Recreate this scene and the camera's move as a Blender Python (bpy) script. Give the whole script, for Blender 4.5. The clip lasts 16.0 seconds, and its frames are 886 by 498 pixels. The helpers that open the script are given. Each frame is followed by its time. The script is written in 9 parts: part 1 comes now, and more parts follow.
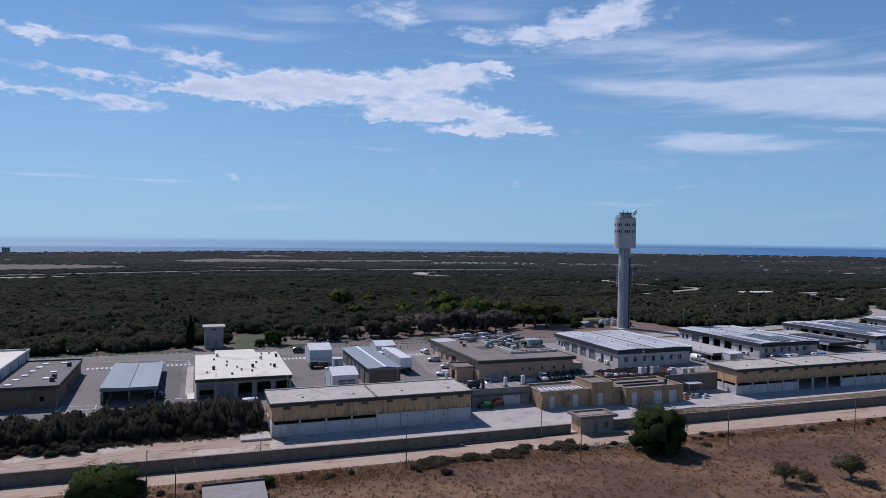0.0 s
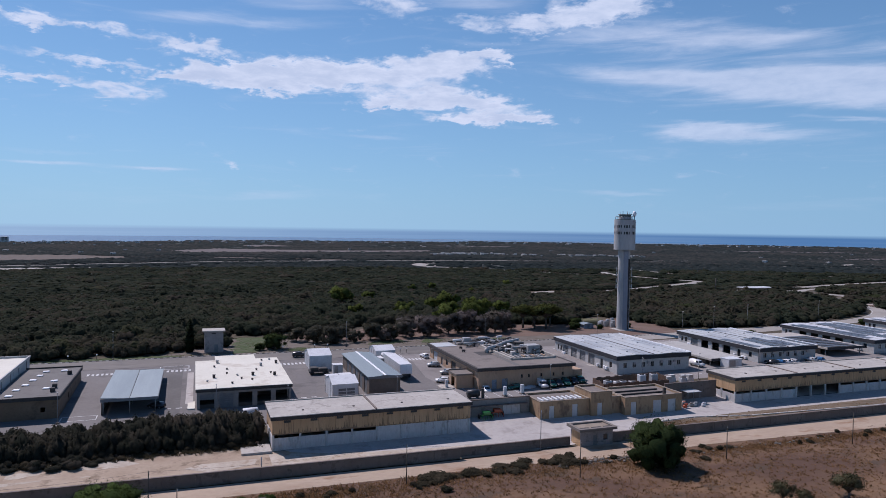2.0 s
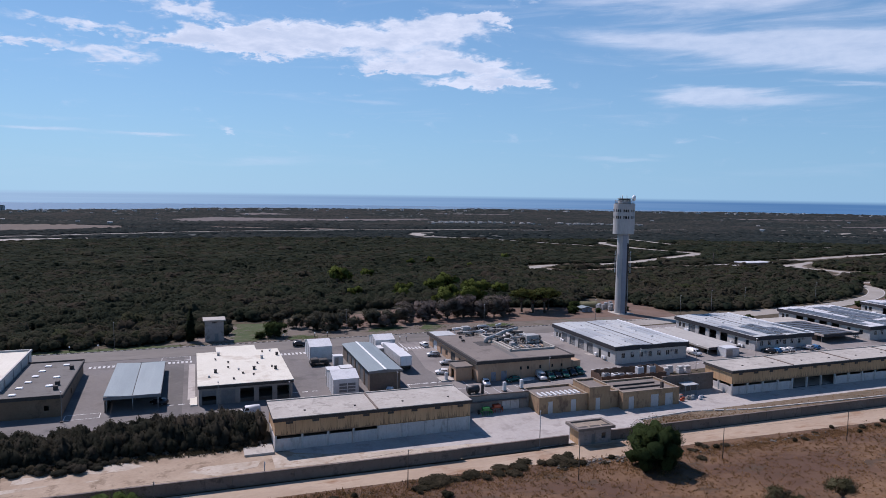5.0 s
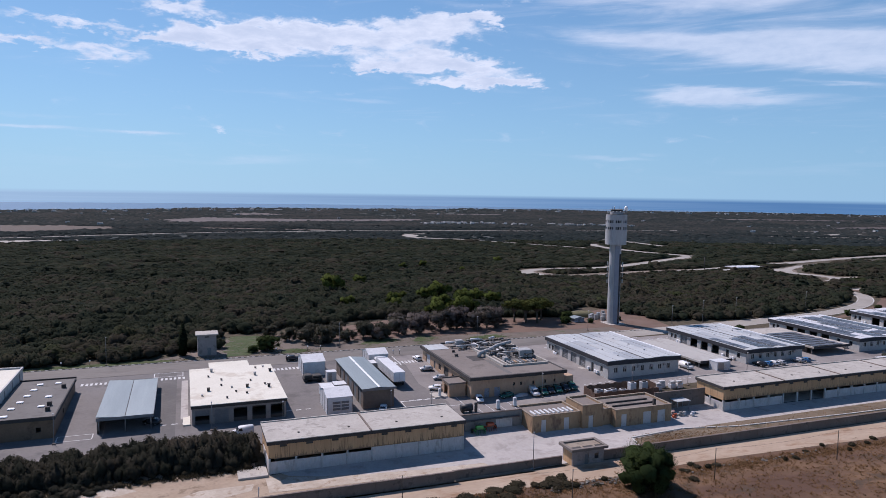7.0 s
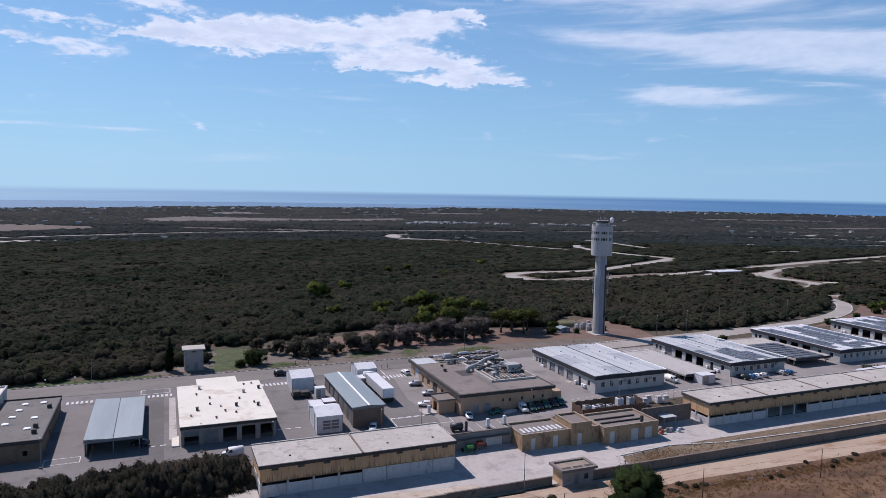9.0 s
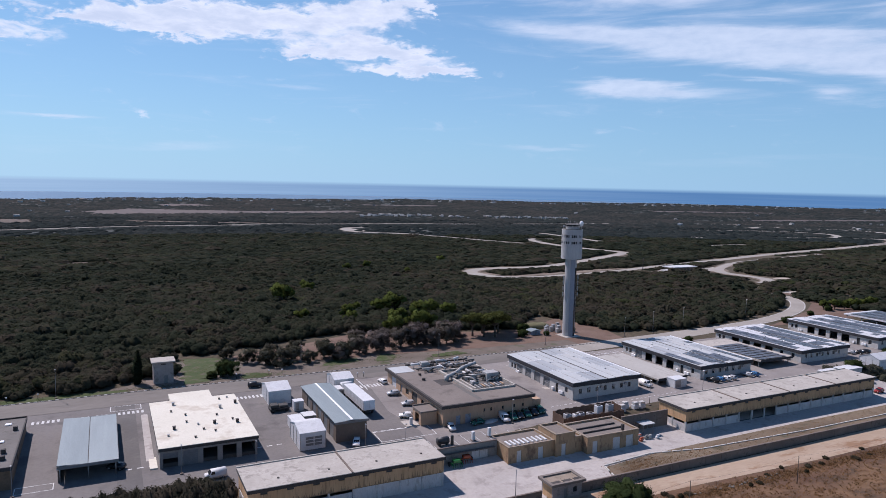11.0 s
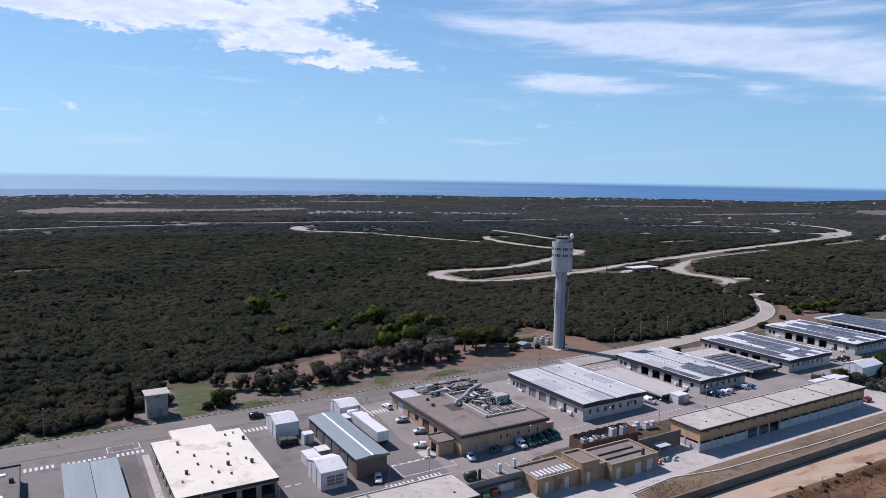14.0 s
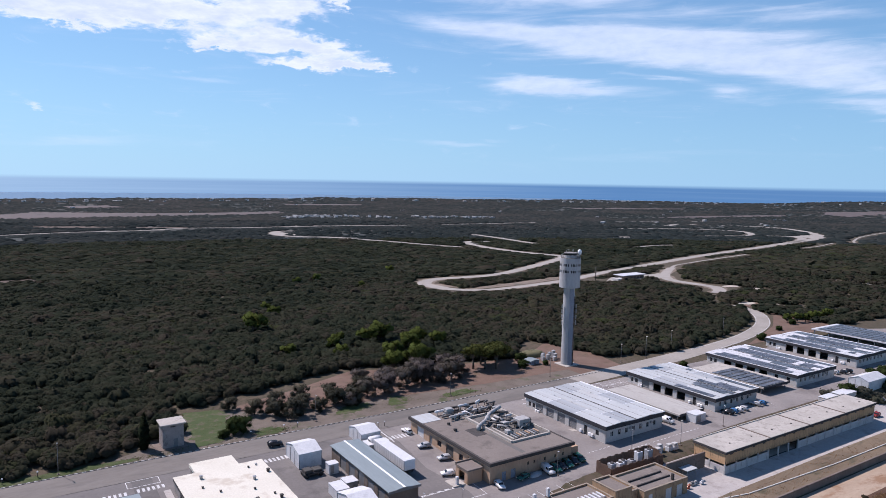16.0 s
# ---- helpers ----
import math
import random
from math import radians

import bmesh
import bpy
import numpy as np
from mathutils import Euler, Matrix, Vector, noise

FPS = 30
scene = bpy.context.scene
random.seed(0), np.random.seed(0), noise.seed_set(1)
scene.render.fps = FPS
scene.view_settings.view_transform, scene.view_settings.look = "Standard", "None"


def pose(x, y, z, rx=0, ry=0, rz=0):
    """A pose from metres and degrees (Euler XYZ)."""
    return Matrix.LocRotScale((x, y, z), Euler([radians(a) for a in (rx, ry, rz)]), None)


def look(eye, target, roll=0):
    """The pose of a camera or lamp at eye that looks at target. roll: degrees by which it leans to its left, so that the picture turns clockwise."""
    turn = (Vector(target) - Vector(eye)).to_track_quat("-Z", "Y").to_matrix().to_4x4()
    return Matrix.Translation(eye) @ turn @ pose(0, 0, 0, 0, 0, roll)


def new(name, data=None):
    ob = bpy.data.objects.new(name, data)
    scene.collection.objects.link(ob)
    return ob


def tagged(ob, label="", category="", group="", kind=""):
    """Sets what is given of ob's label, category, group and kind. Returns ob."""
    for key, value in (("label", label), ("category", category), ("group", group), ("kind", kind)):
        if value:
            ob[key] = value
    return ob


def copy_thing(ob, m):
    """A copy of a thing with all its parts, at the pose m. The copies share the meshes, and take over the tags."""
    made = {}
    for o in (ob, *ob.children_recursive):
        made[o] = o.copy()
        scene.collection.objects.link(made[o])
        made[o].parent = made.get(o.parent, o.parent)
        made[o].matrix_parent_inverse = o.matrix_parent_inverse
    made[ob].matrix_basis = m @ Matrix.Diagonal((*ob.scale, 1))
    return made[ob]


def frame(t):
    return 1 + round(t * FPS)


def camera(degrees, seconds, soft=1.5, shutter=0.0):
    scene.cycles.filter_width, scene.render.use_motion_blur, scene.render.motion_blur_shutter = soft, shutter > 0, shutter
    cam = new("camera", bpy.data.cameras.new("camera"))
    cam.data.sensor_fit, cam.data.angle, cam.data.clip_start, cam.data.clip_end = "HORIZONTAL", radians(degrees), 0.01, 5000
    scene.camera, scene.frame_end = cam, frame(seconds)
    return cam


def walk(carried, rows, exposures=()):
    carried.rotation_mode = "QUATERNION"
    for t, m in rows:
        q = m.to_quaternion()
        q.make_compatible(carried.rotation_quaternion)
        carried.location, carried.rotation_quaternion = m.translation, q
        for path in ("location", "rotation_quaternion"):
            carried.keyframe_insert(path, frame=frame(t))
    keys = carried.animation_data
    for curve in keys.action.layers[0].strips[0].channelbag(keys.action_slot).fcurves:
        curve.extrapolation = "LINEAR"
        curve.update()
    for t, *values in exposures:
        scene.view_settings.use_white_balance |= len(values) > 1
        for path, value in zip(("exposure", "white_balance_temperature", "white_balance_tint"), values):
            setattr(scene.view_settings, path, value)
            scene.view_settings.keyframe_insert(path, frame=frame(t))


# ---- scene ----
cam = camera(65.67, 16.0, soft=0.84)
# seconds, x, y, z, and the turn in degrees
ROWS = [
    (0, -0.000, -0.000, 26.580, 89.095, -0.746, -19.769),
    (0.5, -0.061, 0.010, 27.432, 88.988, -0.835, -19.789),
    (1, -0.078, 0.068, 28.401, 88.727, -0.865, -19.797),
    (1.5, -0.139, 0.128, 29.383, 88.441, -0.903, -19.821),
    (2, -0.196, 0.218, 30.312, 88.161, -0.855, -19.861),
    (2.5, -0.226, 0.339, 31.316, 87.662, -0.856, -19.882),
    (3, -0.306, 0.461, 32.300, 87.035, -0.852, -19.916),
    (3.5, -0.365, 0.552, 33.168, 86.424, -0.858, -19.910),
    (4, -0.417, 0.600, 34.004, 85.804, -0.861, -19.903),
    (6.5, -0.677, 0.955, 38.408, 85.217, -0.816, -20.480),
    (7, -0.770, 0.936, 39.293, 85.265, -0.866, -20.714),
    (7.5, -0.837, 0.901, 40.244, 85.273, -0.925, -20.896),
    (8, -1.075, 0.928, 41.239, 85.275, -0.978, -21.101),
    (8.5, -1.561, 1.140, 42.212, 85.200, -1.022, -21.504),
    (9, -2.242, 1.454, 43.119, 85.131, -1.066, -22.192),
    (11.5, -8.814, 6.860, 47.722, 84.301, -1.207, -27.223),
    (12, -10.517, 8.524, 48.508, 84.221, -1.146, -28.083),
    (12.5, -12.237, 10.247, 49.406, 84.113, -1.142, -28.843),
    (13, -14.021, 12.090, 50.382, 84.060, -1.111, -29.578),
    (13.5, -15.832, 13.998, 51.351, 84.012, -1.116, -30.272),
    (14, -17.668, 15.904, 52.372, 84.022, -1.051, -30.945),
    (14.5, -19.563, 17.778, 53.410, 84.041, -1.059, -31.569),
    (15, -21.508, 19.675, 54.461, 84.100, -1.043, -32.152),
    (15.5, -23.396, 21.596, 55.527, 84.113, -1.064, -32.696),
    (16, -25.318, 23.569, 56.583, 84.183, -0.989, -33.193),
]
# the rows are in units of the plan, 1.36 m each
EXPOSURES = [(0, -0.30, 6000, 25), (2, -0.22, 6080, 25), (4, -0.13, 6180, 25), (7, -0.05, 6250, 25), (9, -0.02, 6260, 25), (12.5, 0.08, 6300, 25), (16, 0.19, 6300, 25)]
walk(cam, [(t, pose(1.36 * x, 1.36 * y, 1.36 * z, a, b, c)) for t, x, y, z, a, b, c in ROWS], EXPOSURES)

# ---- world ----
SUN_DIR = Vector((-0.28, 0.56, 0.78)).normalized()
SUN_EL = math.asin(SUN_DIR.z)
SUN_ROT = math.atan2(SUN_DIR.x, SUN_DIR.y)
world = bpy.data.worlds.new("sky")
scene.world = world
world.use_nodes = True


def sky_world():
    nt = world.node_tree
    nt.nodes.clear()
    L = nt.links.new

    def math_node(op, a, b=None, c=None):
        n = nt.nodes.new("ShaderNodeMath")
        n.operation = op
        for i, v in enumerate((a, b, c)):
            if v is None:
                continue
            if isinstance(v, (int, float)):
                n.inputs[i].default_value = v
            else:
                L(v, n.inputs[i])
        return n.outputs[0]

    out = nt.nodes.new("ShaderNodeOutputWorld")
    bg = nt.nodes.new("ShaderNodeBackground")
    L(bg.outputs[0], out.inputs[0])
    sky = nt.nodes.new("ShaderNodeTexSky")
    sky.sky_type = "NISHITA"
    sky.sun_disc = False
    sky.sun_elevation = SUN_EL
    sky.sun_rotation = SUN_ROT
    sky.altitude = 50
    sky.air_density = 1.0
    sky.dust_density = 0.1
    sky.ozone_density = 3.0
    tc = nt.nodes.new("ShaderNodeTexCoord")
    sep = nt.nodes.new("ShaderNodeSeparateXYZ")
    L(tc.outputs["Generated"], sep.inputs[0])
    x, y, z = sep.outputs
    az = math_node("MULTIPLY", math_node("ARCTAN2", x, y), 57.2958)
    el = math_node("MULTIPLY", math_node("ARCSINE", z), 57.2958)
    pos = nt.nodes.new("ShaderNodeCombineXYZ")
    L(az, pos.inputs[0])
    L(el, pos.inputs[1])

    def cloud_noise(sx, sy, scale, detail, rough, dist, seed):
        mp = nt.nodes.new("ShaderNodeMapping")
        mp.inputs["Scale"].default_value = (sx, sy, 1)
        mp.inputs["Location"].default_value = (seed, seed * 0.7, 0)
        L(pos.outputs[0], mp.inputs[0])
        n = nt.nodes.new("ShaderNodeTexNoise")
        n.inputs["Scale"].default_value = scale
        n.inputs["Detail"].default_value = detail
        n.inputs["Roughness"].default_value = rough
        n.inputs["Distortion"].default_value = dist
        L(mp.outputs[0], n.inputs["Vector"])
        return n.outputs[0]

    # banks of cloud: azimuth, elevation, half widths, slope, weight (degrees)
    def shifted(sock, noise_out, amount):
        return math_node("ADD", sock, math_node("MULTIPLY_ADD", noise_out, amount * 2, -amount))

    # the banks' outlines billow
    az_b = shifted(az, cloud_noise(0.45, 1.0, 1.0, 6, 0.6, 0.3, 31.3), 3.4)
    el_b = shifted(el, cloud_noise(0.5, 1.3, 1.0, 6, 0.62, 0.3, 47.9), 1.35)
    el_w = shifted(el, cloud_noise(0.07, 0.5, 1.0, 6, 0.6, 0.3, 53.1), 1.3)

    def banks(rows, up, over=az, sharp=-0.9):
        total = None
        for a, e, wa, we, slope, amount in rows:
            off = math_node("SUBTRACT", over, a)
            da = math_node("DIVIDE", off, wa)
            de = math_node("DIVIDE", math_node("SUBTRACT", up, math_node("MULTIPLY_ADD", off, slope, e)), we)
            r = math_node("ADD", math_node("MULTIPLY", da, da), math_node("MULTIPLY", de, de))
            g = math_node("MULTIPLY", math_node("POWER", 2.718, math_node("MULTIPLY", r, sharp)), amount)
            total = g if total is None else math_node("ADD", total, g)
        return math_node("MINIMUM", total, 1.0)

    def spread(sock, lo, hi, top=1.0):
        n = nt.nodes.new("ShaderNodeMapRange")
        n.interpolation_type = "SMOOTHSTEP"
        L(sock, n.inputs[0])
        n.inputs[1].default_value, n.inputs[2].default_value, n.inputs[4].default_value = lo, hi, top
        return n.outputs[0]

    ragged_noise = cloud_noise(0.34, 0.95, 1.0, 9, 0.62, 0.5, 3.1)
    streaky = cloud_noise(0.09, 0.75, 1.0, 8, 0.62, 0.7, 8.3)
    puffy = math_node("ADD", math_node("MULTIPLY_ADD", ragged_noise, 0.9, -0.45), banks(CLOUD_BANK, el_b, az_b))
    bits = math_node("ADD", math_node("MULTIPLY_ADD", ragged_noise, 1.5, -0.66), banks(SMALL_PUFFS, el_b, az_b, -0.7))
    wispy = math_node("ADD", math_node("MULTIPLY_ADD", streaky, 1.5, -0.75), banks(VEIL, el_w, az, -0.6))
    thin = math_node("ADD", math_node("MULTIPLY_ADD", streaky, 1.0, -0.5), banks(STREAKS, el_w, az, -0.7))
    cover = math_node("MAXIMUM", spread(puffy, 0.22, 0.78), spread(bits, 0.2, 0.95, 0.92))
    cover = math_node("MAXIMUM", cover, spread(wispy, 0.05, 0.95, 0.64))
    cover = math_node("MAXIMUM", cover, spread(thin, 0.1, 0.8, 0.5))
    solid = spread(puffy, 0.6, 1.2)
    # clouds lie above the horizon only
    fade = nt.nodes.new("ShaderNodeMapRange")
    L(el, fade.inputs[0])
    fade.inputs[1].default_value, fade.inputs[2].default_value = 0.5, 4.0
    cover = math_node("MULTIPLY", cover, fade.outputs[0])
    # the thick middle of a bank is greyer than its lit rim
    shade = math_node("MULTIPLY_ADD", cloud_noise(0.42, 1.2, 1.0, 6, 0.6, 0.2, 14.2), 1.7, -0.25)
    shade = math_node("SUBTRACT", shade, math_node("MULTIPLY", solid, 0.3))
    white = nt.nodes.new("ShaderNodeMix")
    white.data_type = "RGBA"
    L(spread(shade, 0.0, 1.0), white.inputs[0])
    white.inputs[6].default_value = CLOUD_SHADE
    white.inputs[7].default_value = CLOUD_LIT
    tint = nt.nodes.new("ShaderNodeMix")
    tint.data_type = "RGBA"
    tint.blend_type = "MULTIPLY"
    tint.inputs[0].default_value = 1.0
    tint.inputs[7].default_value = SKY_TINT
    L(sky.outputs[0], tint.inputs[6])
    # pale sea haze low over the horizon
    haze = math_node("MULTIPLY", math_node("POWER", 2.718, math_node("DIVIDE", math_node("MAXIMUM", el, 0), -HAZE_HEIGHT)), HAZE_AMOUNT)
    hz = nt.nodes.new("ShaderNodeMix")
    hz.data_type = "RGBA"
    L(haze, hz.inputs[0])
    L(tint.outputs[2], hz.inputs[6])
    # brighter towards the sun's side
    side_h = nt.nodes.new("ShaderNodeMapRange")
    L(az, side_h.inputs[0])
    side_h.inputs[1].default_value, side_h.inputs[2].default_value = -5, 68
    hz_c = nt.nodes.new("ShaderNodeMix")
    hz_c.data_type = "RGBA"
    L(side_h.outputs[0], hz_c.inputs[0])
    hz_c.inputs[6].default_value = HAZE_SUNWARD
    hz_c.inputs[7].default_value = HAZE_AWAY
    L(hz_c.outputs[2], hz.inputs[7])
    mixc = nt.nodes.new("ShaderNodeMix")
    mixc.data_type = "RGBA"
    L(cover, mixc.inputs[0])
    L(hz.outputs[2], mixc.inputs[6])
    L(white.outputs[2], mixc.inputs[7])
    # the open sea beyond the end of the water sheet
    below = nt.nodes.new("ShaderNodeMapRange")
    L(el, below.inputs[0])
    below.inputs[1].default_value, below.inputs[2].default_value = -0.16, -0.46
    side = nt.nodes.new("ShaderNodeMapRange")
    L(az, side.inputs[0])
    side.inputs[1].default_value, side.inputs[2].default_value = -15, 48
    sea_c = nt.nodes.new("ShaderNodeMix")
    sea_c.data_type = "RGBA"
    # slicks and wind streaks on the water
    streak = math_node("ADD", side.outputs[0], math_node("MULTIPLY_ADD", cloud_noise(0.05, 5.0, 1.0, 4, 0.6, 0.3, 21.7), 0.4, -0.2))
    L(streak, sea_c.inputs[0])
    sea_c.inputs[6].default_value = SEA_LEFT
    sea_c.inputs[7].default_value = SEA_RIGHT
    mixs = nt.nodes.new("ShaderNodeMix")
    mixs.data_type = "RGBA"
    L(below.outputs[0], mixs.inputs[0])
    L(mixc.outputs[2], mixs.inputs[6])
    L(sea_c.outputs[2], mixs.inputs[7])
    L(mixs.outputs[2], bg.inputs[0])
    bg.inputs[1].default_value = SKY_STRENGTH


SKY_STRENGTH = 0.093
SKY_TINT = (0.40, 0.77, 0.99, 1)
HAZE_SUNWARD = (4.3, 7.15, 8.9, 1)
HAZE_AWAY = (3.1, 5.75, 7.8, 1)
HAZE_AMOUNT = 0.9
HAZE_HEIGHT = 17.0
CLOUD_LIT = (8.3, 9.5, 10.5, 1)
CLOUD_SHADE = (6.0, 7.4, 8.9, 1)
# left end paler: haze and sun glitter put into the water's colour
SEA_LEFT = (3.8, 5.9, 7.7, 1)
SEA_RIGHT = (1.0, 2.5, 4.7, 1)
# banks of cloud: azimuth, elevation, half widths in degrees, slope, weight
CLOUD_BANK = [
    (5.6, 11.8, 5.0, 1.17, 0.055, 0.95), (10.6, 12.2, 3.9, 1.05, 0.038, 0.95), (2.4, 11.8, 3.3, 0.64, 0.018, 0.8), (-2.0, 11.1, 3.1, 0.37, 0.123, 0.72), (16.6, 12.7, 2.8, 1.15, 0.178, 0.7), (20.4, 13.0, 3.3, 1.15, 0.085, 0.9), (23.1, 14.0, 1.6, 0.35, -0.006, 0.65), (19.0, 10.7, 4.0, 0.72, 0.008, 0.85), (14.8, 9.9, 3.0, 0.41, -0.02, 0.85), (22.7, 10.1, 4.0, 0.55, -0.071, 0.85), (22.8, 8.9, 4.9, 0.46, 0.008, 0.95), (26.2, 9.0, 1.8, 0.36, -0.006, 0.7), (5.2, 10.8, 2.7, 0.35, 0.007, 0.5), (24.8, 13.6, 0.5, 0.4, 0.0, 0.6),
]
SMALL_PUFFS = [
    (-11.6, 14.1, 1.7, 0.41, 0.066, 0.85), (-10.7, 13.8, 1.1, 0.26, 0.151, 0.6), (-4.9, 14.0, 1.3, 0.51, -0.038, 0.75), (-7.8, 14.1, 1.1, 0.19, 0.134, 0.55), (1.1, 13.4, 1.6, 0.55, -0.068, 0.7), (-1.0, 13.5, 1.7, 0.45, -0.054, 0.6), (-6.9, 11.6, 3.3, 0.32, -0.046, 0.78), (-11.2, 10.1, 3.0, 0.31, 0.02, 0.85), (-5.0, 9.9, 2.1, 0.45, -0.034, 0.72), (-6.1, 9.2, 1.0, 0.21, 0.09, 0.55), (31.4, 16.8, 3.8, 0.84, 0.122, 0.85), (26.1, 16.4, 2.1, 0.6, -0.144, 0.65), (33.8, 17.9, 2.4, 0.89, 0.1, 0.7), (21.9, 16.5, 1.6, 0.39, -0.162, 0.55), (15.6, 17.9, 2.9, 1.0, -0.062, 0.6), (3.0, 4.7, 0.9, 0.31, -0.23, 0.6),
]
VEIL = [
    (38.0, 12.0, 8.0, 0.47, -0.077, 0.5), (43.8, 10.9, 7.0, 0.9, -0.114, 0.6), (49.4, 10.5, 5.1, 1.02, -0.14, 0.6), (35.4, 15.1, 7.1, 0.92, -0.107, 0.5), (45.6, 14.1, 7.1, 0.79, -0.136, 0.45), (42.6, 7.5, 4.2, 0.38, -0.075, 0.95), (40.2, 7.9, 2.4, 0.3, -0.041, 0.5), (59.4, 9.1, 7.0, 1.03, -0.121, 0.75), (63.8, 7.1, 4.0, 0.77, -0.169, 0.7), (49.4, 11.0, 10.3, 0.91, -0.084, 0.5), (61.0, 12.1, 4.1, 0.53, -0.097, 0.55), (55.3, 6.8, 1.3, 0.29, -0.03, 0.7), (50.4, 7.9, 3.3, 0.22, -0.153, 0.5), (64.6, 5.5, 2.6, 0.31, -0.084, 0.6),
]
STREAKS = [
    (-10.3, 4.2, 3.1, 0.17, 0.003, 0.62), (-2.6, 4.2, 2.2, 0.17, 0.062, 0.7), (34.7, 2.9, 3.2, 0.23, 0.056, 0.6), (3.8, 15.5, 5.8, 0.58, 0.073, 0.45), (-0.8, 15.6, 2.9, 0.48, 0.102, 0.4), (9.1, 17.8, 5.5, 0.83, 0.053, 0.35), (22.1, 18.2, 5.6, 1.05, -0.014, 0.4), (-4.0, 1.9, 14.2, 0.34, 0.024, 0.3), (13.9, 7.4, 2.8, 0.19, 0.025, 0.35), (4.4, 1.8, 3.3, 0.33, 0.036, 0.4), (47.6, 2.1, 9.6, 0.54, 0.005, 0.3), (23.1, 15.0, 4.2, 0.35, -0.012, 0.35),
]
sky_world()

sun = new("sun", bpy.data.lights.new("sun", "SUN"))
sun.data.energy = 5.0
sun.data.angle = radians(0.5)
sun.data.color = (1.0, 0.95, 0.88)
sun.matrix_world = look(SUN_DIR * 400, (0, 0, 0))


# ---- materials ----
def material(name, c1, c2, scale=0.5, rough=0.85, metal=0.0, bump=0.0, fine=8.0, c3=None, spots=0.0, stretch=(1, 1, 1), contrast=(0.3, 0.7), island=0.0, per_object=0.0, spec=0.5):
    m = bpy.data.materials.new(name)
    m.use_nodes = True
    nt = m.node_tree
    L = nt.links.new
    bsdf = nt.nodes["Principled BSDF"]
    bsdf.inputs["Roughness"].default_value = rough
    bsdf.inputs["Metallic"].default_value = metal
    bsdf.inputs["Specular IOR Level"].default_value = spec
    tc = nt.nodes.new("ShaderNodeTexCoord")
    mp = nt.nodes.new("ShaderNodeMapping")
    mp.inputs["Scale"].default_value = stretch
    L(tc.outputs["Object"], mp.inputs[0])

    def noise_tex(s, detail=6, r=0.6):
        n = nt.nodes.new("ShaderNodeTexNoise")
        n.inputs["Scale"].default_value = s
        n.inputs["Detail"].default_value = detail
        n.inputs["Roughness"].default_value = r
        L(mp.outputs[0], n.inputs["Vector"])
        return n.outputs[0]

    def spread(sock, lo, hi):
        r = nt.nodes.new("ShaderNodeMapRange")
        L(sock, r.inputs[0])
        r.inputs[1].default_value, r.inputs[2].default_value = lo, hi
        return r.outputs[0]

    def blend(fac, a, b):
        n = nt.nodes.new("ShaderNodeMix")
        n.data_type = "RGBA"
        if isinstance(fac, float):
            n.inputs[0].default_value = fac
        else:
            L(fac, n.inputs[0])
        for i, v in ((6, a), (7, b)):
            if isinstance(v, tuple):
                n.inputs[i].default_value = (*v, 1)
            else:
                L(v, n.inputs[i])
        return n.outputs[2]

    big = noise_tex(scale)
    small = noise_tex(fine, 4, 0.7)
    col = blend(spread(big, *contrast), c1, c2)
    dark = tuple(v * 0.72 for v in c1)
    f = nt.nodes.new("ShaderNodeMath")
    f.operation = "MULTIPLY"
    L(spread(small, 0.4, 0.75), f.inputs[0])
    f.inputs[1].default_value = 0.45
    col = blend(f.outputs[0], col, dark)
    if c3 is not None:
        col = blend(spread(noise_tex(spots if spots else scale * 2.7, 5, 0.65), 0.54, 0.66), col, c3)
    if island or per_object:
        src = nt.nodes.new("ShaderNodeNewGeometry").outputs["Random Per Island"] if island else nt.nodes.new("ShaderNodeObjectInfo").outputs["Random"]
        hv = nt.nodes.new("ShaderNodeHueSaturation")
        L(col, hv.inputs["Color"])
        amount = island or per_object
        r = nt.nodes.new("ShaderNodeMapRange")
        L(src, r.inputs[0])
        r.inputs[3].default_value, r.inputs[4].default_value = 1 - amount, 1 + amount
        L(r.outputs[0], hv.inputs["Value"])
        col = hv.outputs[0]
    L(col, bsdf.inputs["Base Color"])
    if bump:
        b = nt.nodes.new("ShaderNodeBump")
        b.inputs["Strength"].default_value = min(1.0, bump * 4)
        b.inputs["Distance"].default_value = bump
        L(small, b.inputs["Height"])
        L(b.outputs[0], bsdf.inputs["Normal"])
    return m


